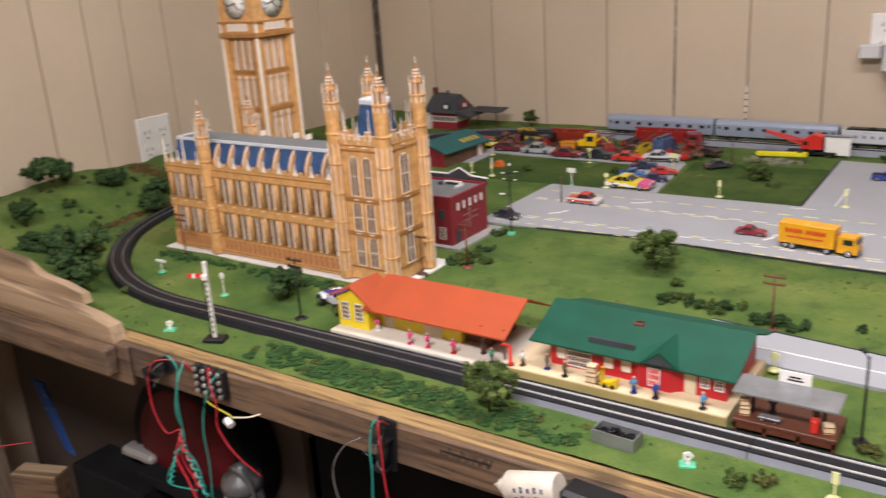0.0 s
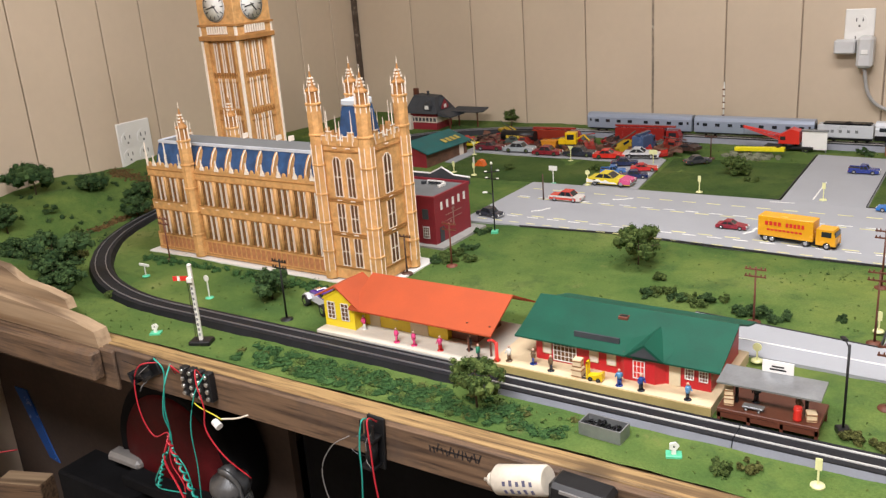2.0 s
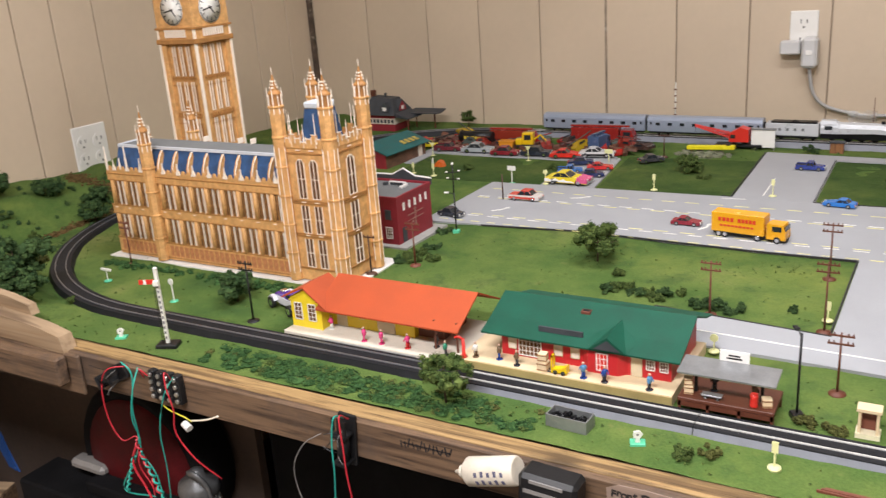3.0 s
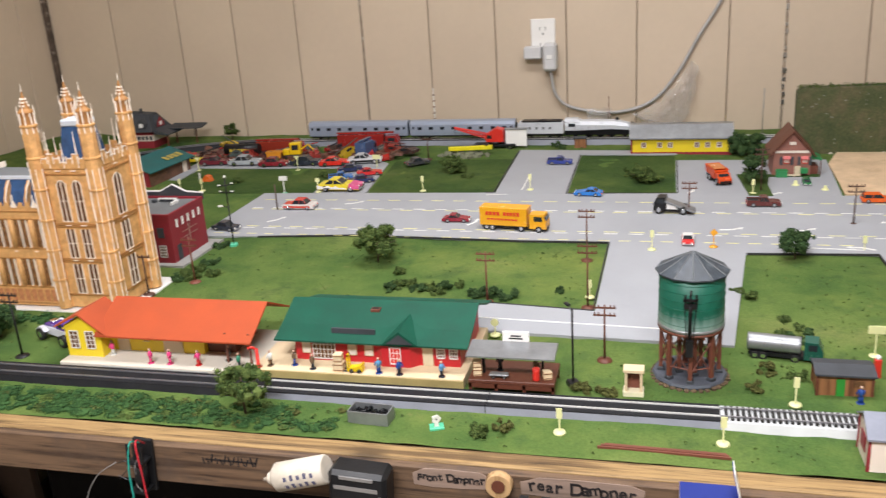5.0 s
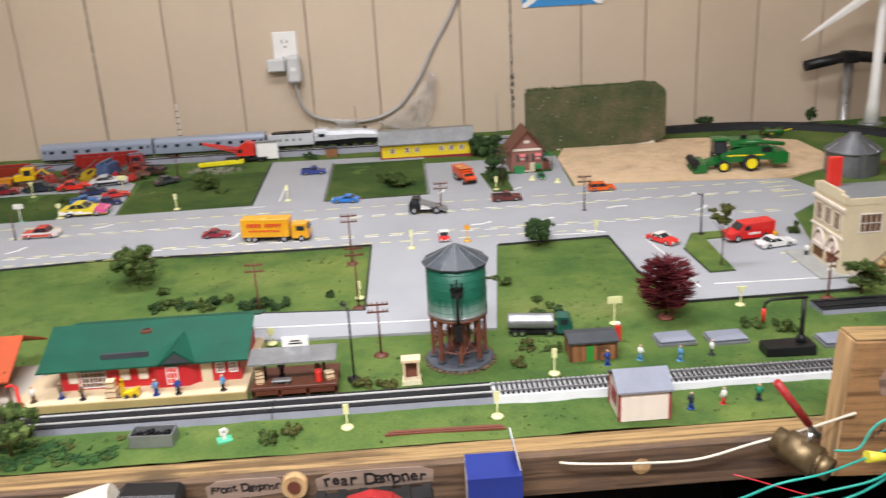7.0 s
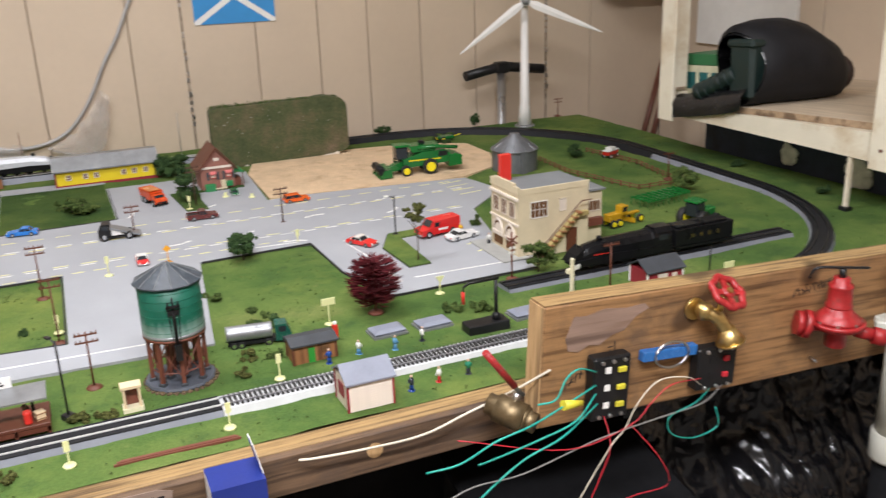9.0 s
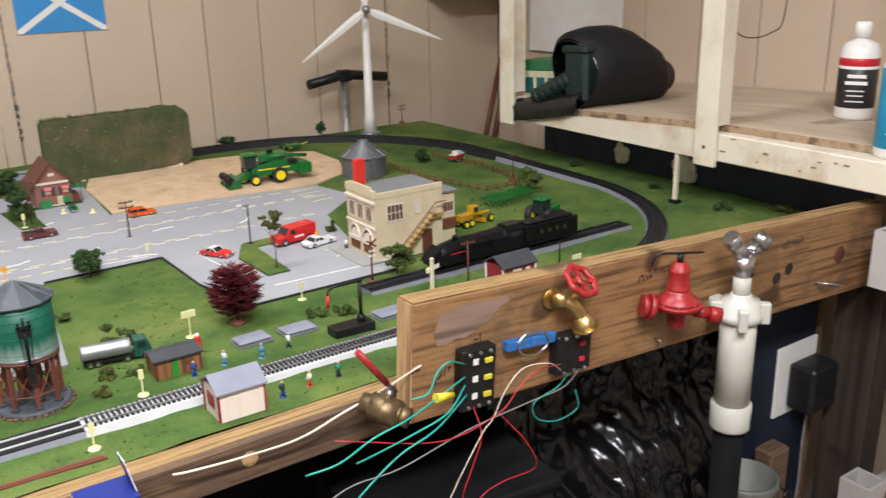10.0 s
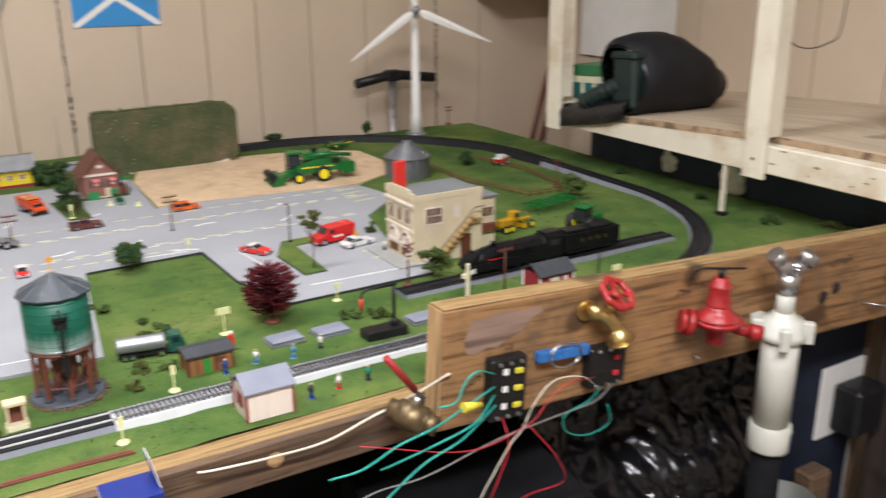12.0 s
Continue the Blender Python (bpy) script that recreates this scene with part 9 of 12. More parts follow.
tractor(0.645, -1.140, 15, JG)
th = thing("toy_cultivator", "green folding cultivator with thin frames", "farm implement", pose(0.682, -0.990, T + 0.001, 0, 0, 10) @ Matrix.Diagonal((0.85, 0.85, 1.0, 1.0)))
fr = Mesh()
for y in (-0.024, -0.012, 0.0, 0.012, 0.024):
    fr.box(-0.065, y - 0.0013, 0.012, 0.065, y + 0.0013, 0.0146)
for i in range(9):
    x = -0.064 + 0.016 * i
    fr.box(x - 0.0012, -0.025, 0.0142, x + 0.0012, 0.025, 0.0166)
part("frame", fr, JG, th)
for i in range(9):
    for y in (-0.024, 0.0, 0.024):
        part("tine", Mesh().tube([(-0.064 + 0.016 * i, y, 0.013), (-0.066 + 0.016 * i, y, 0.005), (-0.062 + 0.016 * i, y, -0.001)], 0.001, 4), JG, th)
th = thing("toy_grader", "yellow toy road grader beside the office", "grader", pose(0.542, -1.068, T + 0.001, 0, 0, 10) @ Matrix.Scale(0.85, 4))
YE = paint((0.48, 0.27, 0.012))
part("frame", Mesh().box(-0.04, -0.004, 0.016, 0.045, 0.004, 0.021, 0.001), YE, th)
part("engine", Mesh().box(-0.044, -0.009, 0.012, -0.012, 0.009, 0.027, 0.001), YE, th)
part("cab", Mesh().box(-0.012, -0.009, 0.021, 0.006, 0.009, 0.040, 0.001), YE, th)
part("cab_window", Mesh().box(-0.009, -0.0093, 0.028, 0.003, 0.0093, 0.037), CARGLASS, th)
part("blade", Mesh().box(0.014, -0.02, 0.002, 0.017, 0.02, 0.011), YE, th, at=pose(0, 0, 0, 0, 0, 12))
for s in (-1, 1):
    for x in (-0.036, -0.02, 0.038):
        big_wheel(th, x, s * 0.012, 0.008, 0.006)
th = thing("toy_red_tractor", "small red and white farm wagon on the meadow", "farm wagon", pose(0.815, -0.635, T + 0.001, 0, 0, 25) @ Matrix.Scale(0.78, 4))
part("tub", Mesh().extrude_y([(-0.022, 0.008), (0.022, 0.008), (0.026, 0.02), (-0.026, 0.02)], -0.011, 0.011), RED_PL, th)
part("rack", Mesh().box(-0.027, -0.012, 0.020, 0.027, 0.012, 0.0225).box(-0.012, -0.01, 0.0225, 0.012, 0.01, 0.03, 0.001), WHT, th)
wheels(th, (-0.018, 0.018), 0.026, 0.006, 0.005, WHT)
th = thing("toy_mower", "small green mower with yellow wheels near the track", "mower", pose(0.575, -0.262, T + 0.001, 0, 0, 10))
part("deck", Mesh().box(-0.02, -0.012, 0.005, 0.02, 0.012, 0.013, 0.002), JG, th)
part("drawbar", Mesh().tube([(0.02, 0, 0.008), (0.045, 0, 0.012)], 0.0015, 5), JY, th)
big_wheel(th, -0.016, -0.014, 0.007, 0.004)
big_wheel(th, -0.016, 0.014, 0.007, 0.004)


def rail_fence(pts, label):
    th = thing("rail_fence", label, "fence")
    post = Mesh().box(-0.001, -0.001, -0.002, 0.001, 0.001, 0.012).data("fence_post", RUST)
    for a, b in zip(pts, pts[1:]):
        d = Vector((b[0] - a[0], b[1] - a[1]))
        n = max(1, int(d.length / 0.022))
        for i in range(n + 1):
            q = i / n
            part("fence_post", post, None, th, at=pose(a[0] + d.x * q, a[1] + d.y * q, T))
        for z in (0.0045, 0.0095):
            part("fence_rail", Mesh().tube([(a[0], a[1], T + z), (b[0], b[1], T + z)], 0.0009, 4), RUST, th)


rail_fence([(0.665, -0.52), (0.655, -0.72), (0.70, -0.90), (0.80, -0.90), (0.825, -0.72), (0.80, -0.56)], "brown rail fence round the little meadow")

# mossy backdrop block, moss on painted foam
MOSS, nt, bsdf, tc = base_nodes("mossy_backdrop_face")
v = tc.outputs["Object"]
mc = ramp_node(nt, noise_node(nt, v, 13.0, 9, 0.68), [(0.30, (0.040, 0.062, 0.022)), (0.46, (0.082, 0.098, 0.038)), (0.57, (0.125, 0.115, 0.056)), (0.68, (0.185, 0.140, 0.085))])
mc = mix_node(nt, 0.8, mc, ramp_node(nt, noise_node(nt, v, 190.0, 4, 0.7), [(0.3, (0.45, 0.45, 0.45)), (0.65, (1, 1, 1))]), "MULTIPLY")
mc = mix_node(nt, ramp_node(nt, noise_node(nt, v, 75.0, 3, 0.5), [(0.72, (0, 0, 0)), (0.75, (0.8, 0.8, 0.8))]), mc, (0.45, 0.44, 0.38))
nt.links.new(mc, bsdf.inputs["Base Color"])
bsdf.inputs["Roughness"].default_value = 0.95
bump_node(nt, bsdf, noise_node(nt, v, 120.0, 5, 0.7), 0.9, 0.003)
th = thing("backdrop_block", "olive moss-covered foam block standing before the wall", "backdrop", pose(0.15, -0.268, T, 0, 0, -1))
edge = [(-0.152, -0.001), (0.140, 0.006), (0.158, 0.012), (0.167, 0.020)] + [(0.137 + 0.030 * math.cos(radians(a)), 0.112 + 0.028 * math.sin(radians(a))) for a in range(0, 91, 15)] + [(0.128, 0.1415), (0.118, 0.1445), (0.096, 0.1440), (0.085, 0.1405), (0.0, 0.1395), (-0.144, 0.137), (-0.152, 0.130)]
part("block", Mesh().extrude_y(edge, 0.0, 0.028), MOSS, th)
scuff, rq = Mesh(), random.Random(44)
for _ in range(22):
    x, z = rq.uniform(-0.14, 0.155), rq.choice((rq.uniform(0.07, 0.13), rq.uniform(0.02, 0.13)))
    w, h = rq.uniform(0.0008, 0.0034), rq.uniform(0.0003, 0.0009)
    scuff.extrude_y([(x - w, z), (x, z - h), (x + w, z + h * 0.4), (x + w * 0.3, z + h)], -0.0011, -0.0002)
tagged(part("scuff", scuff, CONC, th, "white scuffs and chips"), kind="stuff")
flakes = Mesh()
for x, w, h in ((-0.128, 0.016, 0.006), (-0.08, 0.009, 0.004), (-0.03, 0.02, 0.003), (0.02, 0.012, 0.005), (0.075, 0.03, 0.004), (0.118, 0.05, 0.007), (0.135, 0.02, 0.011)):
    flakes.extrude_y([(x - w / 2, 0.0), (x + w / 2, 0.0), (x + w * 0.2, h), (x - w * 0.3, h * 0.7)], -0.0012, -0.0003)
tagged(part("pale_flakes", flakes, CREAM_HUT, th, "pale flakes along the block foot"), kind="stuff")
moss = Mesh()
rm = random.Random(12)
for _ in range(90):
    leaf_clump(moss, (rm.uniform(-0.15, 0.148), rm.uniform(0.004, 0.024), 0.139), rm.uniform(0.003, 0.006), 12, rm, 0.0018)
tagged(part("moss_fringe", moss, LEAF, th, "green moss fringe on the top edge"), kind="stuff")

# tall thin poles against the back wall
for x, z1, m, lb in ((-0.829, 0.128, WHITE_P, "pale notched mast standing before the wall"), (-0.048, 0.108, GALV, "thin grey mast behind the brick house"), (-0.398, 0.098, BROWN, "thin dark post beside the plastic wrap")):
    th = thing("layout_mast", lb, "mast", pose(x, -0.075, T + 0.001))
    part("mast", Mesh().tube([(0, 0, -0.003), (0, 0, z1)], 0.0022 if m is WHITE_P else 0.001, 8, True, 0.0012 if m is WHITE_P else 0.0008), m, th)
    part("foot", Mesh().box(-0.006, -0.006, -0.003, 0.006, 0.006, 0.003, 0.001), m, th)
    if m is WHITE_P:
        for k in range(5):
            part("notch", Mesh().box(-0.003, -0.0028, 0.05 + 0.015 * k, 0.003, -0.0012, 0.0525 + 0.015 * k), BROWN, th)

# low lichen patches on the lawns
rk = random.Random(61)
for k, (x, y) in enumerate(((-0.638, -1.091), (-0.629, -1.081), (-0.616, -1.073), (-0.597, -1.091), (-0.586, -1.078), (-0.569, -1.098), (-0.560, -1.085), (-0.642, -1.027), (-0.540, -1.073), (-0.981, -1.085), (-0.976, -1.059), (-0.968, -1.038), (-0.964, -1.007), (-0.167, -1.065), (-0.151, -1.082))):
    bush(x, y, rk.uniform(0.007, 0.011), rk.uniform(0.012, 0.018), LEAF if k % 3 else LEAF_D, 400 + k, "low green lichen patch on the lawn", None, 6)


# ---- fittings on the walls ----
GREYPL = mat("light_grey_plastic", (0.58, 0.58, 0.58), 0.4, 0, 0.05)
CABLE_G = mat("grey_cable", (0.42, 0.41, 0.40), 0.5)
STEEL = mat("chrome_tube", (0.55, 0.55, 0.56), 0.3, 1.0, 0.08)
BRASS = mat("brass", (0.62, 0.46, 0.19), 0.36, 1.0, 0.15, 60, 300, 0.15)
BRASS_OLD = mat("dull_brass", (0.21, 0.155, 0.085), 0.45, 0.85, 0.2, 60, 300, 0.3)
VALVE_RED = mat("red_enamel", (0.33, 0.017, 0.019), 0.35, 0.0, 0.25, 60, 400, 0.3, stain=(0.16, 0.05, 0.045))
PVC = mat("ivory_pvc_pipe", (0.54, 0.54, 0.475), 0.4, 0, 0.05, 20, 300, 0.08)
TEALW, REDW, WHITEW, GREYW, YELW = (mat(n, c, 0.45) for n, c in (("teal_wire", (0.02, 0.34, 0.27)), ("red_wire", (0.50, 0.02, 0.035)), ("cream_wire", (0.68, 0.62, 0.5)), ("grey_wire", (0.22, 0.21, 0.20)), ("yellow_wire", (0.62, 0.55, 0.04))))
INK = mat("marker_ink", (0.02, 0.016, 0.016), 0.6)


def spline(pts, n=6):
    """Points along a smooth curve through pts."""
    p = [Vector(q) for q in pts]
    p = [p[0] * 2 - p[1]] + p + [p[-1] * 2 - p[-2]]
    out = []
    for i in range(1, len(p) - 2):
        for k in range(n):
            t = k / n
            a, b, c, d = p[i - 1], p[i], p[i + 1], p[i + 2]
            out.append(tuple(0.5 * ((2 * b) + (c - a) * t + (2 * a - 5 * b + 4 * c - d) * t * t + (3 * b - a - 3 * c + d) * t * t * t)))
    return out + [tuple(p[-2])]


def wire(pts, r, material, label, name="wire"):
    return solid(name, Mesh().tube(spline(pts), r * (0.56 if r < 0.003 else 1.0), 6), material, label, "wire", group="loose hookup wires")


def socket_plate(at, w, h, gangs, label):
    th = thing("socket_plate", label, "socket", at)
    part("plate", Mesh().box(-w / 2, -0.005, -h / 2, w / 2, 0.0, h / 2, 0.0018), WHITE, th)
    for gx in gangs:
        for gz in (-0.0195, 0.0195):
            f = part("receptacle", Mesh().tube([(gx, -0.0066, gz), (gx, -0.005, gz)], 0.0165, 18), WHITE, th)
            part("slot", Mesh().box(gx - 0.0075, -0.0069, gz + 0.001, gx - 0.0055, -0.0067, gz + 0.009).box(gx + 0.0055, -0.0069, gz + 0.001, gx + 0.0075, -0.0067, gz + 0.009).box(gx - 0.002, -0.0069, gz - 0.010, gx + 0.002, -0.0067, gz - 0.006), INK, f)
    return th


socket_plate(pose(XL, -0.857, 0.986, 0, 0, 90), 0.092, 0.116, (-0.022, 0.022), "white double socket plate on the beige panelling")
th = socket_plate(pose(-0.5605, 0.0, 1.132), 0.06, 0.095, (0.0,), "white wall socket with a plugged-in adapter and grey cord")
part("tap_block", Mesh().box(-0.045, -0.035, -0.046, -0.002, -0.0072, -0.016, 0.003), GREYPL, th, "grey triple tap")
part("plug_body", Mesh().box(0.003, -0.048, -0.075, 0.036, -0.0072, -0.008, 0.006), GREYPL, th, "grey leakage plug")
part("plug_button", Mesh().box(0.013, -0.0495, -0.045, 0.026, -0.0482, -0.035, 0.0005), WHITE, th)
wire([(-0.541, -0.03, 1.055), (-0.529, -0.02, 0.995), (-0.489, -0.012, 0.962), (-0.389, -0.01, 0.948), (-0.302, -0.01, 0.972), (-0.242, -0.01, 1.037), (-0.19, -0.008, 1.131), (-0.138, -0.008, 1.221), (-0.06, -0.008, 1.42), (-0.02, -0.008, 1.8)], 0.0042, CABLE_G, "thick grey extension cord looping up the wall", "extension_cord")
FILM = glass_material("clear_film", (1.0, 1.0, 1.0), 0.07, 0.80, 1.12, 1.0)
film = Mesh()
rf = random.Random(21)
nu, nw = 48, 30
v = []
for i in range(nu + 1):
    u = i / nu
    x, z = -0.345 + 0.135 * u, 0.950 + 0.018 * u + 0.105 * u ** 2.4
    w = 0.004 + 0.085 * math.sin(math.pi * min(1.0, u * 0.62 + 0.18)) ** 1.6 * (1 - 0.25 * u)
    for j in range(nw + 1):
        q = j / nw
        c = 0.018 * noise.noise((u * 7, q * 5, 3)) + 0.020 * abs(noise.noise((u * 15, q * 13, 9)))
        v.append((x + q * w * 0.62 + 0.006 * noise.noise((u * 9, q * 9, 5)), -0.020 - c, z - q * w * 0.72 + 0.006 * noise.noise((u * 9, q * 9, 15))))
film.add(v, [(i * (nw + 1) + j, i * (nw + 1) + j + 1, (i + 1) * (nw + 1) + j + 1, (i + 1) * (nw + 1) + j) for i in range(nu) for j in range(nw)])
solid("plastic_film", film, FILM, "crumpled clear plastic film hanging on the cord", "plastic film")
scrap = Mesh()
v = []
for i in range(19):
    for j in range(13):
        u, q = i / 18, j / 12
        c = 0.010 * noise.noise((u * 6, q * 6, 31)) + 0.008 * abs(noise.noise((u * 13, q * 14, 5)))
        v.append((-0.452 + 0.058 * u + 0.004 * noise.noise((q * 8, u * 3, 2)), -0.040 - c, T - 0.002 + (0.066 + 0.006 * noise.noise((u * 5, 1, 1))) * q))
scrap.add(v, [(i * 13 + j, i * 13 + j + 1, (i + 1) * 13 + j + 1, (i + 1) * 13 + j) for i in range(18) for j in range(12)])
solid("plastic_film", scrap, FILM, "stiff clear plastic wrap standing before the wall", "plastic film")
th = thing("flag", "small blue flag with a white diagonal cross pinned on the wall", "flag", pose(0.131, -0.001, 1.203))
part("cloth", Mesh().box(-0.1, -0.002, 0.0, 0.1, 0.0, 0.135), mat("flag_blue", (0.05, 0.27, 0.60), 0.8, 0, 0.08, 20, 600, 0.2), th)
part("diagonal", Mesh().extrude_y([(-0.1, 0.0), (-0.088, 0.0), (0.1, 0.127), (0.1, 0.135), (0.088, 0.135), (-0.1, 0.008)], -0.0026, -0.0022), WHITE, th)
part("diagonal", Mesh().extrude_y([(0.1, 0.0), (0.088, 0.0), (-0.1, 0.127), (-0.1, 0.135), (-0.088, 0.135), (0.1, 0.008)], -0.0032, -0.0028), WHITE, th)
foil = Mesh()
for x in (0.0, 1.02):
    for i in range(46):
        if rf.random() < 0.62:
            z = 0.96 + i * 0.018
            foil.box(x - 0.004 + rf.uniform(0, 0.003), -0.004, z, x + 0.002 + rf.uniform(0, 0.003), -0.0016, z + rf.uniform(0.006, 0.014))
solid("foil_tape", foil, STEEL, "torn silver tape along the panelling joints", "tape", kind="stuff")
th = thing("roller_stand", "black foam roller across a chrome pole", "stand", pose(0.84, -0.062, T))
part("pole", Mesh().tube([(0, 0, -T + 0.02), (0, 0, 0.128)], 0.0125, 14), STEEL, th)
part("stand_foot", Mesh().revolve([(0.055, -T), (0.055, -T + 0.014), (0.02, -T + 0.024), (0.0, -T + 0.025)], n=20), BLACK, th)
part("roller", Mesh().tube([(-0.115, -0.01, 0.128), (-0.02, 0, 0.142), (0.03, 0, 0.142), (0.135, 0.0, 0.128)], 0.0135, 12), BLACK, th)
part("clamp", Mesh().box(-0.02, -0.016, 0.128, 0.02, 0.016, 0.158, 0.004), BLACK, th)
for dx in (0.0, 0.035):
    solid("leaning_stick", Mesh().tube([(1.185 + dx, -0.24, 0.79), (1.325 + dx, -0.16, 1.06)], 0.009, 6), BROWN, "dark wooden stick leaning in the corner", "stick", group="leaning sticks")
solid("wall_shelf_edge", Mesh().box(1.15, -0.16, 1.245, 1.44, -0.002, 1.262, 0.002), BROWN, "dark wooden shelf edge high on the wall", "shelf")

# ---- the painted night sky under the cupboard, cupboard and its contents ----
th = thing("night_backdrop", "dark blue painted backdrop board with white smoke puffs", "backdrop", pose(1.058, 0, T))
part("sky_board", Mesh().box(0.0, -1.50, -0.004, 0.006, -0.665, 0.092), mat("night_sky_paint", (0.034, 0.046, 0.088), 0.8, 0, 0.35, 8, 60, 0.1, stain=(0.012, 0.014, 0.022)), th)
for y, z, s in ((-1.100, 0.028, 0.034), (-0.925, 0.032, 0.026)):
    p, rp = Mesh(), random.Random(int(-y * 100))
    for k in range(13):
        a, q = k * 2.4, 0.62 * s * math.sqrt(k / 13)
        p.ball((0.0, y + q * math.cos(a) * 1.15, z + q * math.sin(a)), s * rp.uniform(0.30, 0.46), 10, 1.0, 0.08, rp)
    p.v = [(-0.004 + 0.5 * x, y, max(z, 0.0)) for x, y, z in p.v]
    part("smoke_puff", p, PUFF, th)
cab = thing("wall_cupboard", "cream-painted open timber cupboard above the table end", "cupboard")
Y0, Y1, ZS = -2.6, -0.675, 1.058
YP, ZL = -1.262, 1.030      # the shelf of the end bay sags towards its outer end


def wedge(x0, x1, ya, yb, za0, za1, zb0, zb1):
    """A board along y whose bottom and top run from (za0, za1) to (zb0, zb1); x0 and x1 are pairs for its two ends."""
    return Mesh().add([(x0[0], ya, za0), (x1[0], ya, za0), (x1[1], yb, zb0), (x0[1], yb, zb0), (x0[0], ya, za1), (x1[0], ya, za1), (x1[1], yb, zb1), (x0[1], yb, zb1)],
                      [(3, 2, 1, 0), (4, 5, 6, 7), (0, 1, 5, 4), (1, 2, 6, 5), (2, 3, 7, 6), (3, 0, 4, 7)])


part("front_rail", wedge((0.92, 0.92), (1.06, 1.06), Y1, YP, 0.997, ZL - 0.013, 0.995, 1.045), CREAM, cab, "worn cream front rail of the end bay")
part("front_rail", Mesh().box(0.92, Y0, 0.995, 1.06, YP - 0.0005, 1.045, 0.002), CREAM, cab, "worn cream front rail with a chipped ledge")
part("shelf_board", wedge((0.922, 0.944), (XR - 0.001, XR - 0.001), Y1, YP, ZL - 0.0128, ZL, 1.0452, ZS), SHELF_PLY, cab, "bare plywood shelf board of the end bay")
part("shelf_board", wedge((0.944, 1.04), (XR - 0.001, XR - 0.001), YP - 0.0004, Y0, 1.0452, ZS, 1.0452, ZS), SHELF_PLY, cab, "bare plywood shelf board")
part("shelf_edge", wedge((0.9205, 0.9425), (0.9218, 0.9438), Y1, YP, ZL - 0.0126, ZL - 0.0006, 1.0454, ZS - 0.0006), PLY, cab, "brown raw plywood edge")
part("shelf_edge", wedge((0.9425, 1.0385), (0.9438, 1.0398), YP - 0.0004, Y0, 1.0454, ZS - 0.0006, 1.0454, ZS - 0.0006), PLY, cab, "brown raw plywood edge")
chips, rch = Mesh(), random.Random(23)
for _ in range(12):
    y, z = rch.uniform(-1.75, -1.28), rch.uniform(1.000, 1.042)
    w, h = rch.uniform(0.0015, 0.007), rch.uniform(0.0008, 0.0026)
    chips.box(0.9192, y - w, z - h, 0.9199, y + w, z + h)
tagged(part("paint_chip", chips, mat("bare_wood_chip", (0.30, 0.19, 0.10), 0.8), cab, "brown bare chips in the paint"), kind="stuff")
part("end_bearer", Mesh().box(0.941, Y1 - 0.03, 0.998, XR - 0.001, Y1 - 0.002, 1.045), CREAM, cab)
for y in (-0.70, -1.262, -1.95):
    part("post", Mesh().box(0.909, y - 0.023, 0.985, 0.9185, y + 0.023, ZC - 0.002, 0.0015).box(0.9186, y - 0.021, ZS + 0.0005, 0.948, y + 0.021, ZC - 0.002), CREAM, cab, "cream-painted post")
part("bolt", Mesh().tube([(0.907, -1.262, 1.02), (0.909, -1.262, 1.02)], 0.003, 8), BROWN, cab)
part("white_panel", Mesh().box(XR - 0.014, -0.545, ZS + 0.02, XR - 0.002, -0.17, 1.9, 0.001), WHITE, cab, "white board on the cupboard back")
part("support_leg", Mesh().box(0.922, -1.195, T - 0.001, 0.928, -1.187, 0.998), CREAM, cab, "thin cream prop under the rail")
part("prop_foot", Mesh().box(0.917, -1.200, T - 0.002, 0.933, -1.182, T + 0.006, 0.001), BLACK, cab)


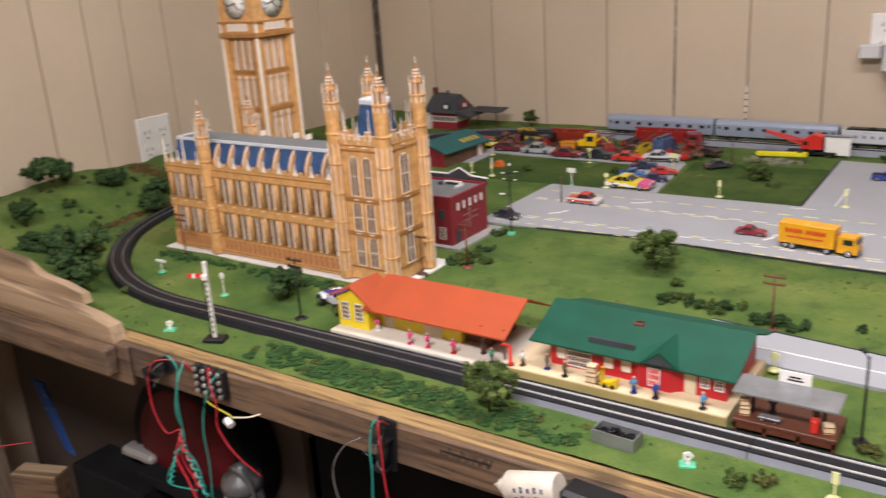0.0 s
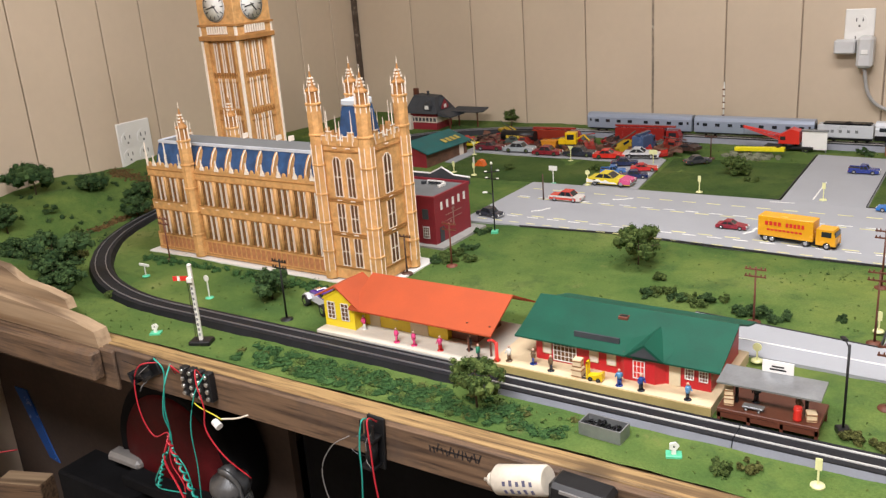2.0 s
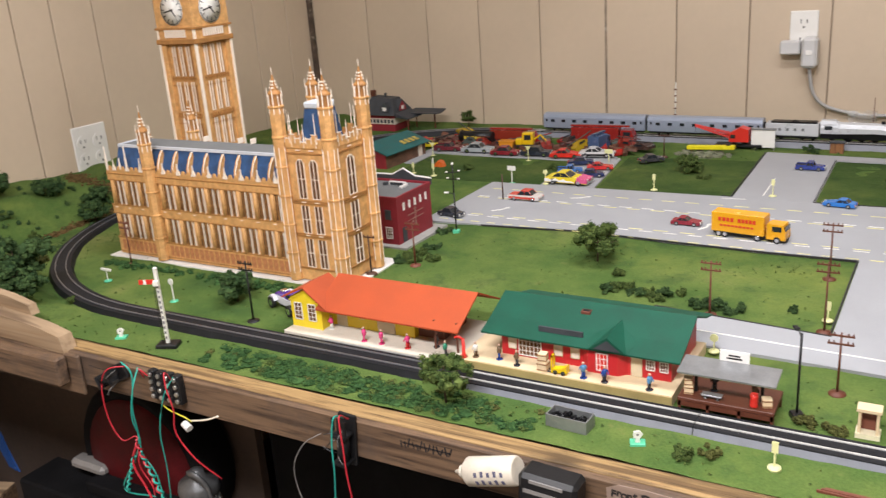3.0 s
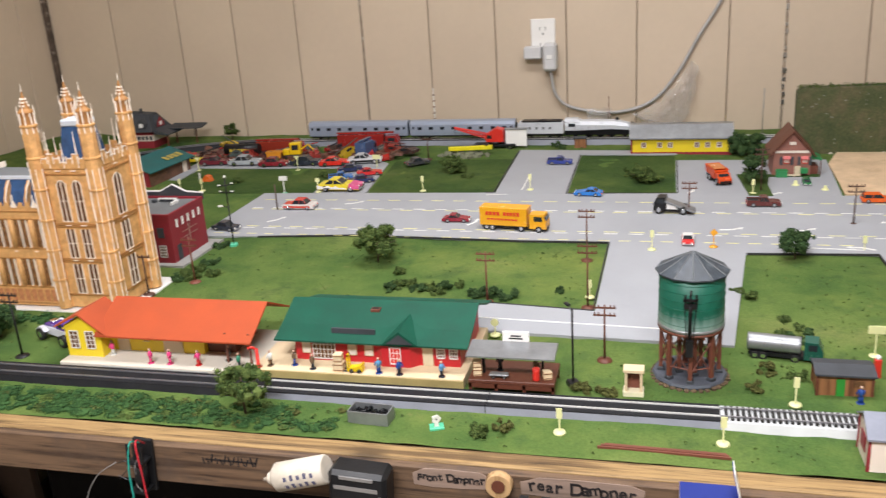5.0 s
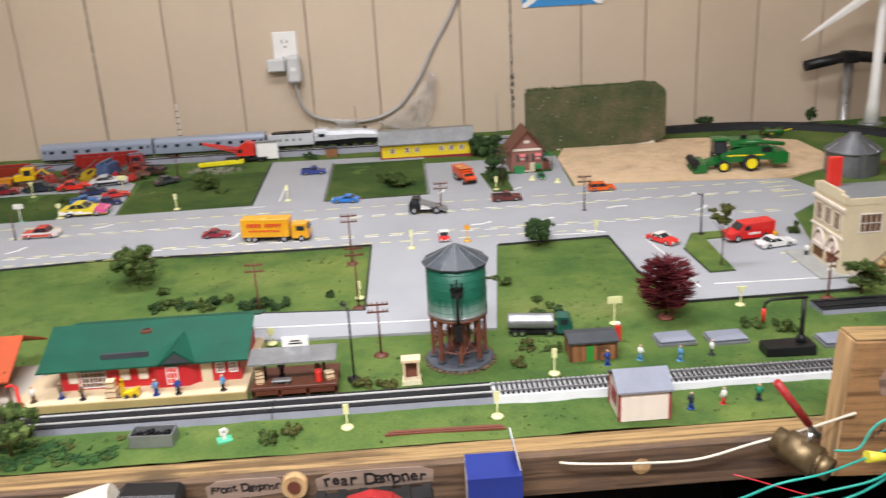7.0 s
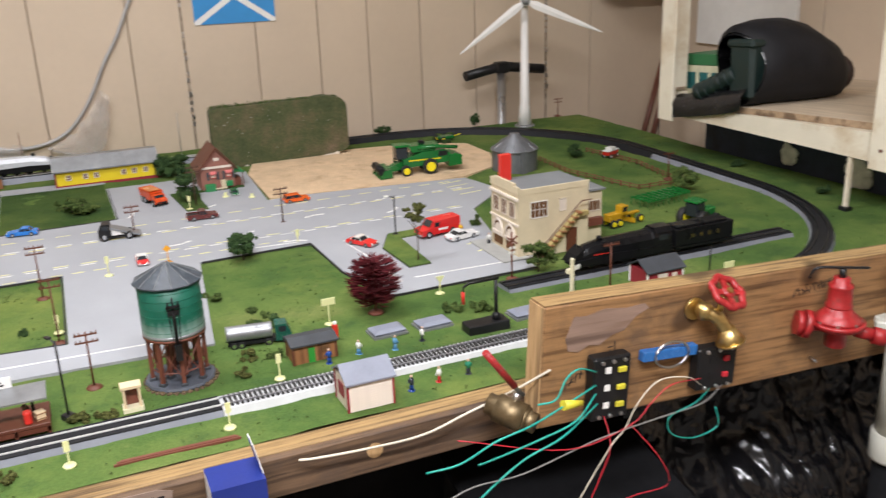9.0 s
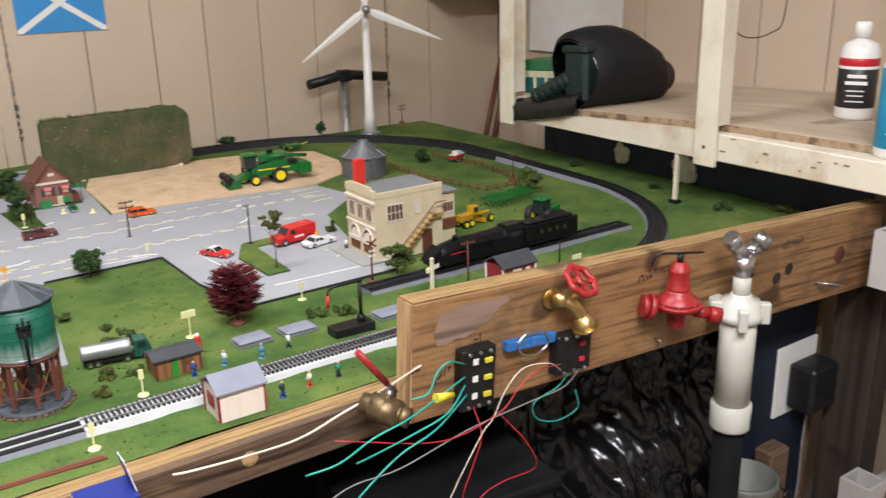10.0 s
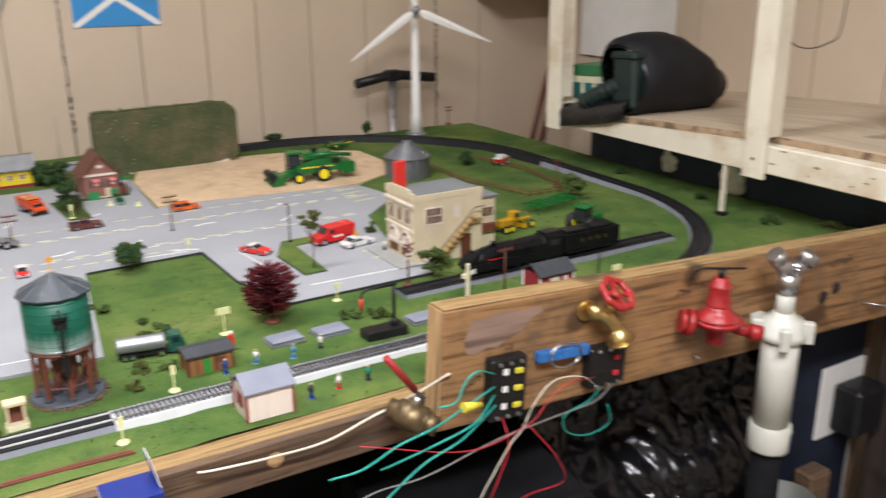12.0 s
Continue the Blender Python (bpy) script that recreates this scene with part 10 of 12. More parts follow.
def heap_bag():
    th = thing("tool_bag", "black nylon bag slumped open over a dark green tool case", "bag", pose(0.958, -0.885, 1.041, -2.9) @ Matrix.Diagonal((1.0, 1.04, 1.0, 1.0)))
    n = 28
    ring = ((-0.018, 0.066, 0.136, 0.0), (-0.005, 0.074, 0.150, 0.0), (0.03, 0.080, 0.160, 0.0), (0.08, 0.082, 0.158, -0.006), (0.13, 0.078, 0.145, -0.012), (0.18, 0.066, 0.118, -0.018), (0.215, 0.045, 0.085, -0.02), (0.228, 0.02, 0.05, -0.02))

    def skin(rings, grow):
        v = []
        for i, (x, w, h, dy) in enumerate(rings):
            for k in range(n):
                a = 2 * math.pi * k / n
                q = grow * (1 + 0.05 * noise.noise((math.cos(a) * 1.6, math.sin(a) * 1.6, i * 0.7)) + 0.03 * noise.noise((math.cos(a) * 5, math.sin(a) * 5, i * 1.9)))
                v.append((x + 0.012 * math.cos(2 * a + 0.6) * (i < 2), dy + w * q * math.cos(a), max(0.0015, h * 0.5 + h * 0.54 * q * math.sin(a))))
        return v, [(i * n + k, i * n + (k + 1) % n, (i + 1) * n + (k + 1) % n, (i + 1) * n + k) for i in range(len(rings) - 1) for k in range(n)]

    nylon = dull(mat("black_nylon", (0.013, 0.013, 0.015), 0.6, 0, 0.3, 18, 120, 0.5), 0.2)
    lining = mat("shiny_black_lining", (0.012, 0.012, 0.013), 0.25, 0, 0.3, 30, 90, 0.9)
    green = mat("dark_green_case", (0.008, 0.021, 0.019), 0.5, 0, 0.2, 20, 200, 0.2)
    v, f = skin(ring, 1.0)
    part("bag_body", Mesh().add(v, f + [tuple(range((len(ring) - 1) * n, len(ring) * n))], True), nylon, th)
    v, f = skin(ring[:5], 0.93)
    part("bag_lining", Mesh().add(v, f + [tuple(range(4 * n, 5 * n))], True), lining, th, "shiny black lining")
    part("bag_end", Mesh().revolve([(0.0, 0.0), (0.03, 0.003), (0.036, 0.012), (0.03, 0.02)], n=14), mat("brown_leather_end", (0.04, 0.022, 0.017), 0.6), th, "", pose(0.226, -0.02, 0.045, 0, 90, 0))
    case = part("green_case", Mesh().box(-0.030, -0.052, 0.012, 0.06, 0.012, 0.124, 0.008), green, th, "dark green tool case")
    part("case_lid", Mesh().box(-0.034, -0.056, 0.112, 0.06, 0.016, 0.130, 0.006), green, case)
    part("case_grip", Mesh().tube(spline([(-0.018, 0.0, 0.062), (-0.026, 0.03, 0.046), (-0.032, 0.06, 0.032), (-0.034, 0.092, 0.020)]), 0.018, 10), green, th)
    for k in range(5):
        part("grip_rib", Mesh().tube([(-0.022 - 0.003 * k, 0.015 + 0.016 * k, 0.054 - 0.008 * k), (-0.024 - 0.003 * k, 0.020 + 0.016 * k, 0.0515 - 0.008 * k)], 0.0198, 10), green, th)
    fl = Mesh()
    fv = []
    for w in (0, 0.25, 0.5, 0.75, 1):
        for k in range(17):
            u = k / 16
            wave = 0.007 * noise.noise((u * 6, w * 3, 1))
            drop = 0.030 * (1 - u) ** 0.6 + 0.004
            fv.append((-0.018 - 0.026 * min(1.0, w * 2) + wave * 0.6 - 0.004, 0.155 - 0.20 * u, 0.006 + 0.024 * u - (drop + 0.010 + 0.018 * u) * max(0.0, w - 0.25) / 0.75 + wave * (1 - w) + 0.006 * (1 - w)))
    fl.add(fv, [(r * 17 + k, r * 17 + k + 1, r * 17 + 18 + k, r * 17 + 17 + k) for r in range(4) for k in range(16)], True)
    part("bag_flap", fl, lining, th)


heap_bag()
th = thing("green_carton", "small carton with a green top and cream printed sides", "box", pose(1.02, -0.742, 1.0335, -2.9, 0, 8) @ Matrix.Scale(1.2, 4))
part("carton_side", Mesh().box(-0.04, -0.045, 0.0, 0.04, 0.045, 0.058, 0.001), mat("cream_card", (0.60, 0.58, 0.40), 0.6, 0, 0.15, 60, 300, 0.05), th)
part("carton_lid", Mesh().box(-0.041, -0.046, 0.0582, 0.041, 0.046, 0.078, 0.001), mat("green_card", (0.03, 0.14, 0.05), 0.5), th)
for y in (-0.028, 0.0, 0.028):
    part("printed_picture", Mesh().box(-0.0408, y - 0.01, 0.016, -0.0402, y + 0.01, 0.046), TEAL, th)


def bottle(x, y, h, r, label, name, bands, neck=0.38, z=ZS):
    th = thing(name, label, "bottle", pose(x, y, z))
    s = r
    part("bottle_body", Mesh().revolve([(s * 0.9, 0.0), (s, 0.006), (s, h * 0.70), (s * 0.82, h * 0.78), (s * neck, h * 0.82), (s * neck, h * 0.84)], n=28), WHITE, th)
    part("cap", Mesh().revolve([(s * (neck + 0.06), h * 0.84), (s * (neck + 0.06), h * 0.97), (s * neck * 0.9, h), (0.0, h)], n=20), WHITE, th, "white screw cap")
    for z0, z1, m in bands:
        part("label_band", Mesh().revolve([(s * 1.002, h * z0), (s * 1.012, h * z0 + 0.0004), (s * 1.012, h * z1 - 0.0004), (s * 1.002, h * z1)], n=28), m, th)
    return th


LB = mat("label_black", (0.02, 0.02, 0.022), 0.4)
LR = mat("label_red", (0.55, 0.02, 0.03), 0.4)
NAVY_LABEL = mat("label_navy", (0.010, 0.013, 0.028), 0.4)
LC = mat("label_cyan", (0.02, 0.27, 0.46), 0.4)
b = bottle(1.16, -1.387, 0.170, 0.0330, "white bottle with a black and red label on the shelf", "chemical_bottle", ((0.13, 0.53, LB), (0.56, 0.64, LR)))
for z, wd in ((0.45, 0.03), (0.38, 0.036), (0.31, 0.03), (0.26, 0.026), (0.2, 0.03)):
    part("label_text_bar", Mesh().box(-0.0347, -wd / 2, 0.168 * z, -0.0335, wd / 2, 0.168 * z + (0.006 if z > 0.35 else 0.002)), WHITE, b, at=pose(0, 0, 0, 0, 0, 28))
b = bottle(0.968, -1.572, 0.195, 0.0302, "tall white bottle with a blue cleanser label on the ledge", "cleanser_bottle", ((0.08, 0.69, LC),), 0.46, 1.0455)
for z, wd, hh in ((0.50, 0.036, 0.006), (0.43, 0.024, 0.006), (0.40, 0.02, 0.004), (0.2, 0.03, 0.002)):
    part("label_text_bar", Mesh().box(-0.0320, -wd / 2, 0.19 * z, -0.0307, wd / 2, 0.19 * z + hh), WHITE, b, at=pose(0, 0, 0, 0, 0, 28))
th = thing("plastic_jug", "big clear plastic jar with a navy label and tiny fir tree", "jar", pose(1.19, -1.552, ZS))
jug = part("jug_wall", Mesh().revolve([(0.0, 0.001), (0.092, 0.002), (0.100, 0.012), (0.100, 0.20), (0.085, 0.24), (0.06, 0.262), (0.06, 0.30)], n=36), glass_material("clear_plastic_wall", (0.97, 0.97, 0.96), 0.04, 0.97, 1.03, 0.5), th)
jug.visible_shadow = False
steps = [radians(132 + 5 * k) for k in range(15)]
lv = [(0.1012 * math.cos(a), 0.1012 * math.sin(a), z) for k, a in enumerate(steps) for z in (0.014, 0.135 + 0.05 * math.sin(math.pi * (k + 1) / 16) ** 0.5)]
part("jug_label", Mesh().add(lv, [(2 * k, 2 * k + 2, 2 * k + 3, 2 * k + 1) for k in range(14)]), NAVY_LABEL, th, "dark navy paper label")
part("label_patch", Mesh().box(-0.1040, -0.022, 0.112, -0.1022, -0.002, 0.158, 0.0002), WHITE, th, "white label panel", pose(0, 0, 0, 0, 0, 8))
fir = Mesh()
for k in range(300):
    q = k / 300
    a, r = k * 2.4, 0.050 * (1 - q) * rf.uniform(0.5, 1.0)
    leaf_clump(fir, (-0.02 + r * math.cos(a), -0.050 + r * math.sin(a), 0.012 + 0.10 * q), 0.006, 5, rf, 0.0026)
tagged(part("fir_tree", fir, LEAF_D, th, "small dark green fir tree"), kind="stuff")
for k in range(12):
    q, a = (k + 0.5) / 12, k * 2.1
    r = 0.050 * (1 - q)
    part("bauble", Mesh().ball((-0.02 + r * math.cos(a), -0.050 + r * math.sin(a), 0.014 + 0.10 * q), 0.0032, 8), (VALVE_RED, YELW, WHITE)[k % 3], th)
wire([(1.0, -1.214, 1.5), (1.0, -1.214, 1.276), (1.0, -1.221, 1.235), (1.0, -1.258, 1.205), (1.0, -1.312, 1.214), (1.0, -1.338, 1.259), (1.0, -1.337, 1.5)], 0.002, BLACK, "black cable loop hanging inside the cupboard", "cable_loop")


# ---- the tall board with taps and valves ----
board = thing("control_board", "long brown board with pencilled words on the table front", "board", pose(0.095, -1.56, 0.9455, 0, 3.05, 0))
part("plank", Mesh().box(0.0, 0.0, -0.068, 0.892, 0.030, 0.068, 0.002), BOARD_WOOD, board)
part("top_edge", Mesh().box(0.0005, 0.001, 0.0681, 0.8915, 0.029, 0.0690), LUMBER_TOP, board, "paler sawn top edge")
part("end_grain", Mesh().box(-0.0012, 0.001, -0.067, -0.0001, 0.029, 0.067), PLY_END, board)
part("scraped_patch", Mesh().extrude_y([(0.026, 0.030), (0.030, 0.016), (0.042, 0.013), (0.055, 0.019), (0.068, 0.017), (0.083, 0.026), (0.098, 0.029), (0.112, 0.043), (0.128, 0.050), (0.122, 0.056), (0.10, 0.054), (0.072, 0.057), (0.05, 0.052), (0.035, 0.053)], -0.0007, -0.0001), wood("scraped_wood", (0.30, 0.20, 0.15), (0.20, 0.125, 0.085), 0, 120, 0.8, False), board, "pale scraped patch")
rk = random.Random(14)
for x0, z0, n, rise in ((0.030, -0.022, 11, 0.0033), (0.335, 0.038, 12, 0.0008), (0.63, 0.036, 9, 0.0004)):
    for i in range(n):
        part("ink_stroke", Mesh().box(-0.0007, -0.0006, -0.006, 0.0007, -0.0002, rk.uniform(0.001, 0.007)), INK, board, "", pose(x0 + 0.0058 * i, 0, z0 + rise * i, 0, rk.uniform(-30, 30), 0))
        if i % 2:
            part("ink_stroke", Mesh().box(-0.003, -0.0006, -0.0006, 0.003, -0.0002, 0.0006), INK, board, "", pose(x0 + 0.0058 * i, 0, z0 + rise * i + rk.uniform(-0.004, 0.005), 0, rk.uniform(-30, 30), 0))
for x, z in ((0.625, -0.012), (0.652, -0.002)):
    part("drilled_hole", Mesh().tube([(x, -0.0006, z), (x, -0.0002, z)], 0.0095, 18), INK, board)
    part("hole_wall", Mesh().extrude_y([(x + 0.009 * math.cos(radians(a)), z + 0.009 * math.sin(radians(a))) for a in range(-100, 61, 20)] + [(x + 0.004 + 0.0055 * math.cos(radians(a)), z + 0.008 * math.sin(radians(a))) for a in range(50, -91, -20)], -0.0009, -0.00065), PLY_END, board)
part("knot", Mesh().revolve([(0.0, 0.0), (0.014, 0.0), (0.013, 0.0006), (0.0, 0.0007)], n=16), BROWN, board, at=pose(0.78, -0.0001, 0.0, 90))
part("nail", Mesh().tube([(0.72, 0.001, -0.035), (0.75, -0.03, -0.036)], 0.0018, 6), STEEL, board)
part("nail", Mesh().tube([(0.375, 0.001, -0.05), (0.372, -0.012, -0.05)], 0.0018, 6), STEEL, board)


def terminal_block(x, z, rows, label, sx=0.046, sz=0.072, yellow=True):
    th = thing("terminal_block", label, "switch block", pose(x, -1.5612, z, 0, 3.05, 0))
    part("block", Mesh().box(-sx / 2, -0.016, -sz / 2, sx / 2, 0.0, sz / 2, 0.002), BLACK, th)
    for i in range(rows):
        q = sz / 2 - (i + 0.75) * sz / (rows + 0.6)
        part("button", Mesh().box(sx * 0.12, -0.0195, q - 0.003, sx * (0.34 if yellow else 0.26), -0.0162, q + 0.003, 0.0008), YELW if yellow else REDW, th)
        part("tag", Mesh().box(-sx * 0.20, -0.0168, q - 0.003, -sx * 0.05, -0.0162, q + 0.004), WHITE if yellow else BLACK, th)
    for s in (-1, 1):
        for i in range(3):
            part("screw", Mesh().tube([(-sx * 0.3 + sx * 0.3 * i, -0.0185, s * sz * 0.43), (-sx * 0.3 + sx * 0.3 * i, -0.016, s * sz * 0.43)], 0.0022, 8), STEEL, th)


terminal_block(0.169, 0.915, 3, "black terminal block with three yellow buttons")
terminal_block(0.309, 0.906, 2, "black terminal block with red buttons", 0.054, 0.05, False)
th = thing("blue_clip", "blue plastic strip holding a ring of bright wire", "clip", pose(0.249, -1.5615, 0.934, 0, 5, 0))
part("strip", Mesh().box(-0.036, -0.010, -0.006, 0.036, 0.0, 0.006, 0.001), paint((0.03, 0.14, 0.40)), th)
part("wire_ring", Mesh().tube([(0.022 * math.cos(a), -0.0115, 0.015 * math.sin(a)) for a in [2 * math.pi * k / 24 for k in range(25)]], 0.0014, 6), STEEL, th)

th = thing("brass_tap", "brass garden tap with a red hand wheel", "tap", pose(0.303, -1.5605, 0.969) @ Matrix.Scale(0.63, 4))
part("tap_body", Mesh().revolve([(0.0, -0.012), (0.011, -0.010), (0.0155, 0.0), (0.0145, 0.010), (0.010, 0.016), (0.0, 0.017)], (-0.024, -0.022, 0.010), 18).tube(spline([(-0.022, -0.024, 0.012), (-0.008, -0.034, 0.004), (0.006, -0.040, -0.016), (0.012, -0.042, -0.026)]), 0.0125, 14), BRASS, th)
part("tap_mouth", Mesh().tube([(0.009, -0.041, -0.018), (0.014, -0.043, -0.032), (0.0175, -0.044, -0.042)], 0.0135, 18, True, 0.0245), BRASS, th)
part("tap_mouth_rim", Mesh().tube([(0.0172, -0.0439, -0.0415), (0.0182, -0.0442, -0.0445)], 0.0255, 18), BRASS, th)
part("tap_flange", Mesh().tube([(-0.03, -0.0005, 0.012), (-0.03, -0.006, 0.012)], 0.02, 16), BRASS, th)
part("spindle", Mesh().tube([(-0.004, -0.034, 0.012), (0.002, -0.042, 0.048)], 0.006, 8), BRASS, th)
wheel = part("tap_wheel", Mesh().tube([(0.030 * math.cos(a) * (1 + 0.07 * math.cos(7 * a)), 0.030 * math.sin(a) * (1 + 0.07 * math.cos(7 * a)), 0) for a in [2 * math.pi * k / 42 for k in range(43)]], 0.0062, 8), VALVE_RED, th, "red scalloped wheel", pose(0.003, -0.045, 0.05, 38, 12, 0))
part("wheel_web", Mesh().revolve([(0.0, -0.002), (0.012, -0.002), (0.012, 0.004), (0.0, 0.005)], n=14).box(-0.028, -0.005, -0.002, 0.028, 0.005, 0.002).box(-0.005, -0.028, -0.002, 0.005, 0.028, 0.002), VALVE_RED, wheel)
part("wheel_nut", Mesh().revolve([(0.006, 0.004), (0.006, 0.008), (0.0, 0.008)], n=6, smooth=False), BRASS, wheel)

th = thing("gas_regulator", "red bell-shaped gas regulator with a side nozzle", "regulator", pose(0.470, -1.590, 0.933) @ Matrix.Scale(0.58, 4))
part("diaphragm", Mesh().revolve([(0.019, -0.052), (0.021, -0.05), (0.021, -0.020), (0.030, -0.016), (0.046, -0.010), (0.046, -0.004)], n=28), VALVE_RED, th)
part("flange_ring", Mesh().revolve([(0.050, -0.0045), (0.0535, -0.003), (0.0535, 0.003), (0.050, 0.0045)], n=32), VALVE_RED, th)
part("bell", Mesh().revolve([(0.047, 0.0045), (0.046, 0.009), (0.034, 0.018), (0.027, 0.026), (0.025, 0.034)], n=28), VALVE_RED, th)
part("bonnet", Mesh().revolve([(0.0255, 0.033), (0.0265, 0.036), (0.0235, 0.040), (0.0225, 0.072), (0.0235, 0.074), (0.0235, 0.079), (0.017, 0.082), (0.016, 0.094), (0.0, 0.095)], n=24), VALVE_RED, th)
for k in range(8):
    a = 2 * math.pi * k / 8
    part("bolt", Mesh().revolve([(0.0042, 0.004), (0.0042, 0.0095), (0.0, 0.0095)], (0.044 * math.cos(a), 0.044 * math.sin(a), 0), 6, False), STEEL, th)
part("nozzle", Mesh().tube([(0.03, -0.02, -0.018), (0.058, -0.042, -0.026)], 0.013, 12).tube([(0.056, -0.04, -0.0255), (0.076, -0.055, -0.031)], 0.0185, 8), VALVE_RED, th)
part("nozzle_bore", Mesh().tube([(0.0761, -0.0551, -0.031), (0.0765, -0.0554, -0.0311)], 0.011, 12), INK, th)
part("rear_inlet", Mesh().tube([(-0.03, 0.012, -0.006), (-0.076, 0.036, 0.0)], 0.013, 12).tube([(-0.054, 0.02, -0.003), (-0.064, 0.026, 0.0)], 0.030, 8).tube([(-0.066, 0.027, 0.0), (-0.076, 0.033, 0.002)], 0.026, 8), VALVE_RED, th)
part("adjust_screw", Mesh().tube([(0, 0, 0.094), (0, 0, 0.112)], 0.007, 8).tube(spline([(-0.055, 0.03, 0.092), (-0.045, 0.022, 0.114), (0.0, 0.0, 0.114), (0.06, -0.01, 0.106)]), 0.0028, 6), BLACK, th)

th = thing("pvc_standpipe", "ivory plastic standpipe clamped to the board with chrome hose valve", "standpipe", pose(0.580, -1.602, 0.728) @ Matrix.Diagonal((0.86, 0.86, 0.86, 1.0)))
part("lower_sleeve", Mesh().revolve([(0.031, 0.0), (0.032, 0.004), (0.032, 0.042), (0.028, 0.044)], n=24), PVC, th)
part("main_pipe", Mesh().revolve([(0.0275, 0.03), (0.0275, 0.21), (0.0, 0.211)], n=24), PVC, th)
part("collar", Mesh().revolve([(0.029, 0.184), (0.034, 0.187), (0.034, 0.197), (0.030, 0.199), (0.029, 0.218), (0.016, 0.222), (0.0155, 0.228)], n=24), PVC, th)
for k in range(4):
    a = math.pi / 4 + k * math.pi / 2
    part("lug", Mesh().box(-0.009, -0.007, 0.18, 0.009, 0.007, 0.214, 0.002), PVC, th, at=pose(0.036 * math.cos(a), 0.036 * math.sin(a), 0, 0, 0, math.degrees(a)))
part("upper_pipe", Mesh().tube([(0, 0, 0.22), (0, 0, 0.262)], 0.0135, 16), PVC, th)
y_valve = part("hose_valve", Mesh().tube([(0, 0, 0.258), (0, 0, 0.288)], 0.0155, 14).tube([(0, 0, 0.282), (-0.022, 0.004, 0.312)], 0.0115, 12).tube([(0, 0, 0.282), (0.024, -0.006, 0.305)], 0.0115, 12), STEEL, th, "chrome Y hose valve")
part("hose_thread", Mesh().tube([(-0.02, 0.0036, 0.309), (-0.03, 0.006, 0.322)], 0.0135, 12).tube([(0.022, -0.0055, 0.303), (0.034, -0.010, 0.314)], 0.0145, 12), STEEL, y_valve)
part("lever", Mesh().box(-0.006, -0.02, 0.295, 0.006, -0.004, 0.300, 0.001), STEEL, y_valve)
part("wall_bracket", Mesh().box(-0.012, 0.02, 0.19, 0.012, 0.062, 0.21, 0.002), PVC, th)
part("lower_pipe", Mesh().tube([(0, 0, -0.838), (0, 0, 0.001)], 0.024, 16), DARK, th, "black lower pipe")
part("tape_scrap", Mesh().add([(0.0325 * math.cos(a), 0.0325 * math.sin(a), z) for z in (0.006, 0.03) for a in [radians(-75 + 9 * k) for k in range(6)]], [(k, k + 1, 7 + k, 6 + k) for k in range(5)]), paint((0.02, 0.12, 0.20)), th, "torn blue tape")

th = thing("ball_valve", "dull brass ball valve with a long red lever", "valve", pose(0.066, -1.560, 0.906) @ Matrix.Scale(0.56, 4))
part("valve_body", Mesh().tube([(-0.04, 0.035, 0.01), (-0.022, 0.012, 0.004), (-0.02, 0.010, 0.004)], 0.021, 16).tube([(-0.03, 0.02, 0.007), (0.005, -0.022, -0.006)], 0.027, 18).tube([(0.003, -0.02, -0.005), (0.018, -0.038, -0.011)], 0.0195, 16), BRASS_OLD, th)
part("bore", Mesh().tube([(0.0181, -0.0381, -0.011), (0.0185, -0.0386, -0.0112)], 0.0145, 16), INK, th)
part("hex_end", Mesh().tube([(0.0, -0.017, -0.0035), (0.008, -0.0265, -0.0065)], 0.0235, 6), BRASS_OLD, th)
part("stem", Mesh().tube([(-0.004, 0.0, 0.018), (0.002, 0.0, 0.038)], 0.007, 8), STEEL, th)
lev = part("lever", Mesh().tube([(0.012, -0.004, 0.032), (-0.008, 0.0, 0.055), (-0.058, 0.0, 0.125)], 0.0048, 6), STEEL, th)
part("lever_sleeve", Mesh().tube([(-0.004, 0.0, 0.052), (-0.062, 0.0, 0.132)], 0.0066, 8), VALVE_RED, lev, "red lever sleeve")

# ---- things lying along the front rail ----
YELLOWED = mat("yellowed_plastic", (0.60, 0.55, 0.46), 0.45, 0, 0.12, 60, 300, 0.1)
th = thing("glue_bottle", "yellowed white squeeze bottle with faded blue print lying on the rail", "bottle", pose(-0.592, -1.548, 0.893, 0, 0, 0) @ pose(0, 0, 0, 0, 62, 0))
part("bottle_body", Mesh().revolve([(0.015, -0.033), (0.017, -0.030), (0.017, 0.030), (0.011, 0.036), (0.007, 0.037)], n=20), YELLOWED, th)
part("nozzle", Mesh().revolve([(0.0075, 0.036), (0.0075, 0.042), (0.003, 0.044), (0.002, 0.050), (0.0, 0.05)], n=12), YELLOWED, th)
for k in range(2):
    for i in range(5):
        part("print_bar", Mesh().box(0.0171 - 0.0006, -0.0025, -0.022 + 0.0085 * i, 0.0174, 0.0025 + 0.0014 * (i % 2), -0.0185 + 0.0085 * i), paint((0.10, 0.10, 0.16)), th, at=pose(0, 0, 0, 0, 0, -76 - 34 * k))
th.matrix_basis = pose(-0.583, -1.548, 0.899, 0, -105, 0) @ Matrix.Scale(0.82, 4)
th = thing("throttle_clip", "black plastic controller clipped on the rail", "controller", pose(-0.527, -1.545, 0.887, 0, 3, 0))
part("case", Mesh().box(-0.028, -0.012, -0.028, 0.028, 0.016, 0.022, 0.004), BLACK, th)
part("slot", Mesh().box(-0.022, -0.0126, 0.004, 0.02, -0.0121, 0.008), GREYW, th)
part("grip", Mesh().box(-0.016, -0.0135, 0.0155, 0.016, -0.0121, 0.0185), GREYW, th)
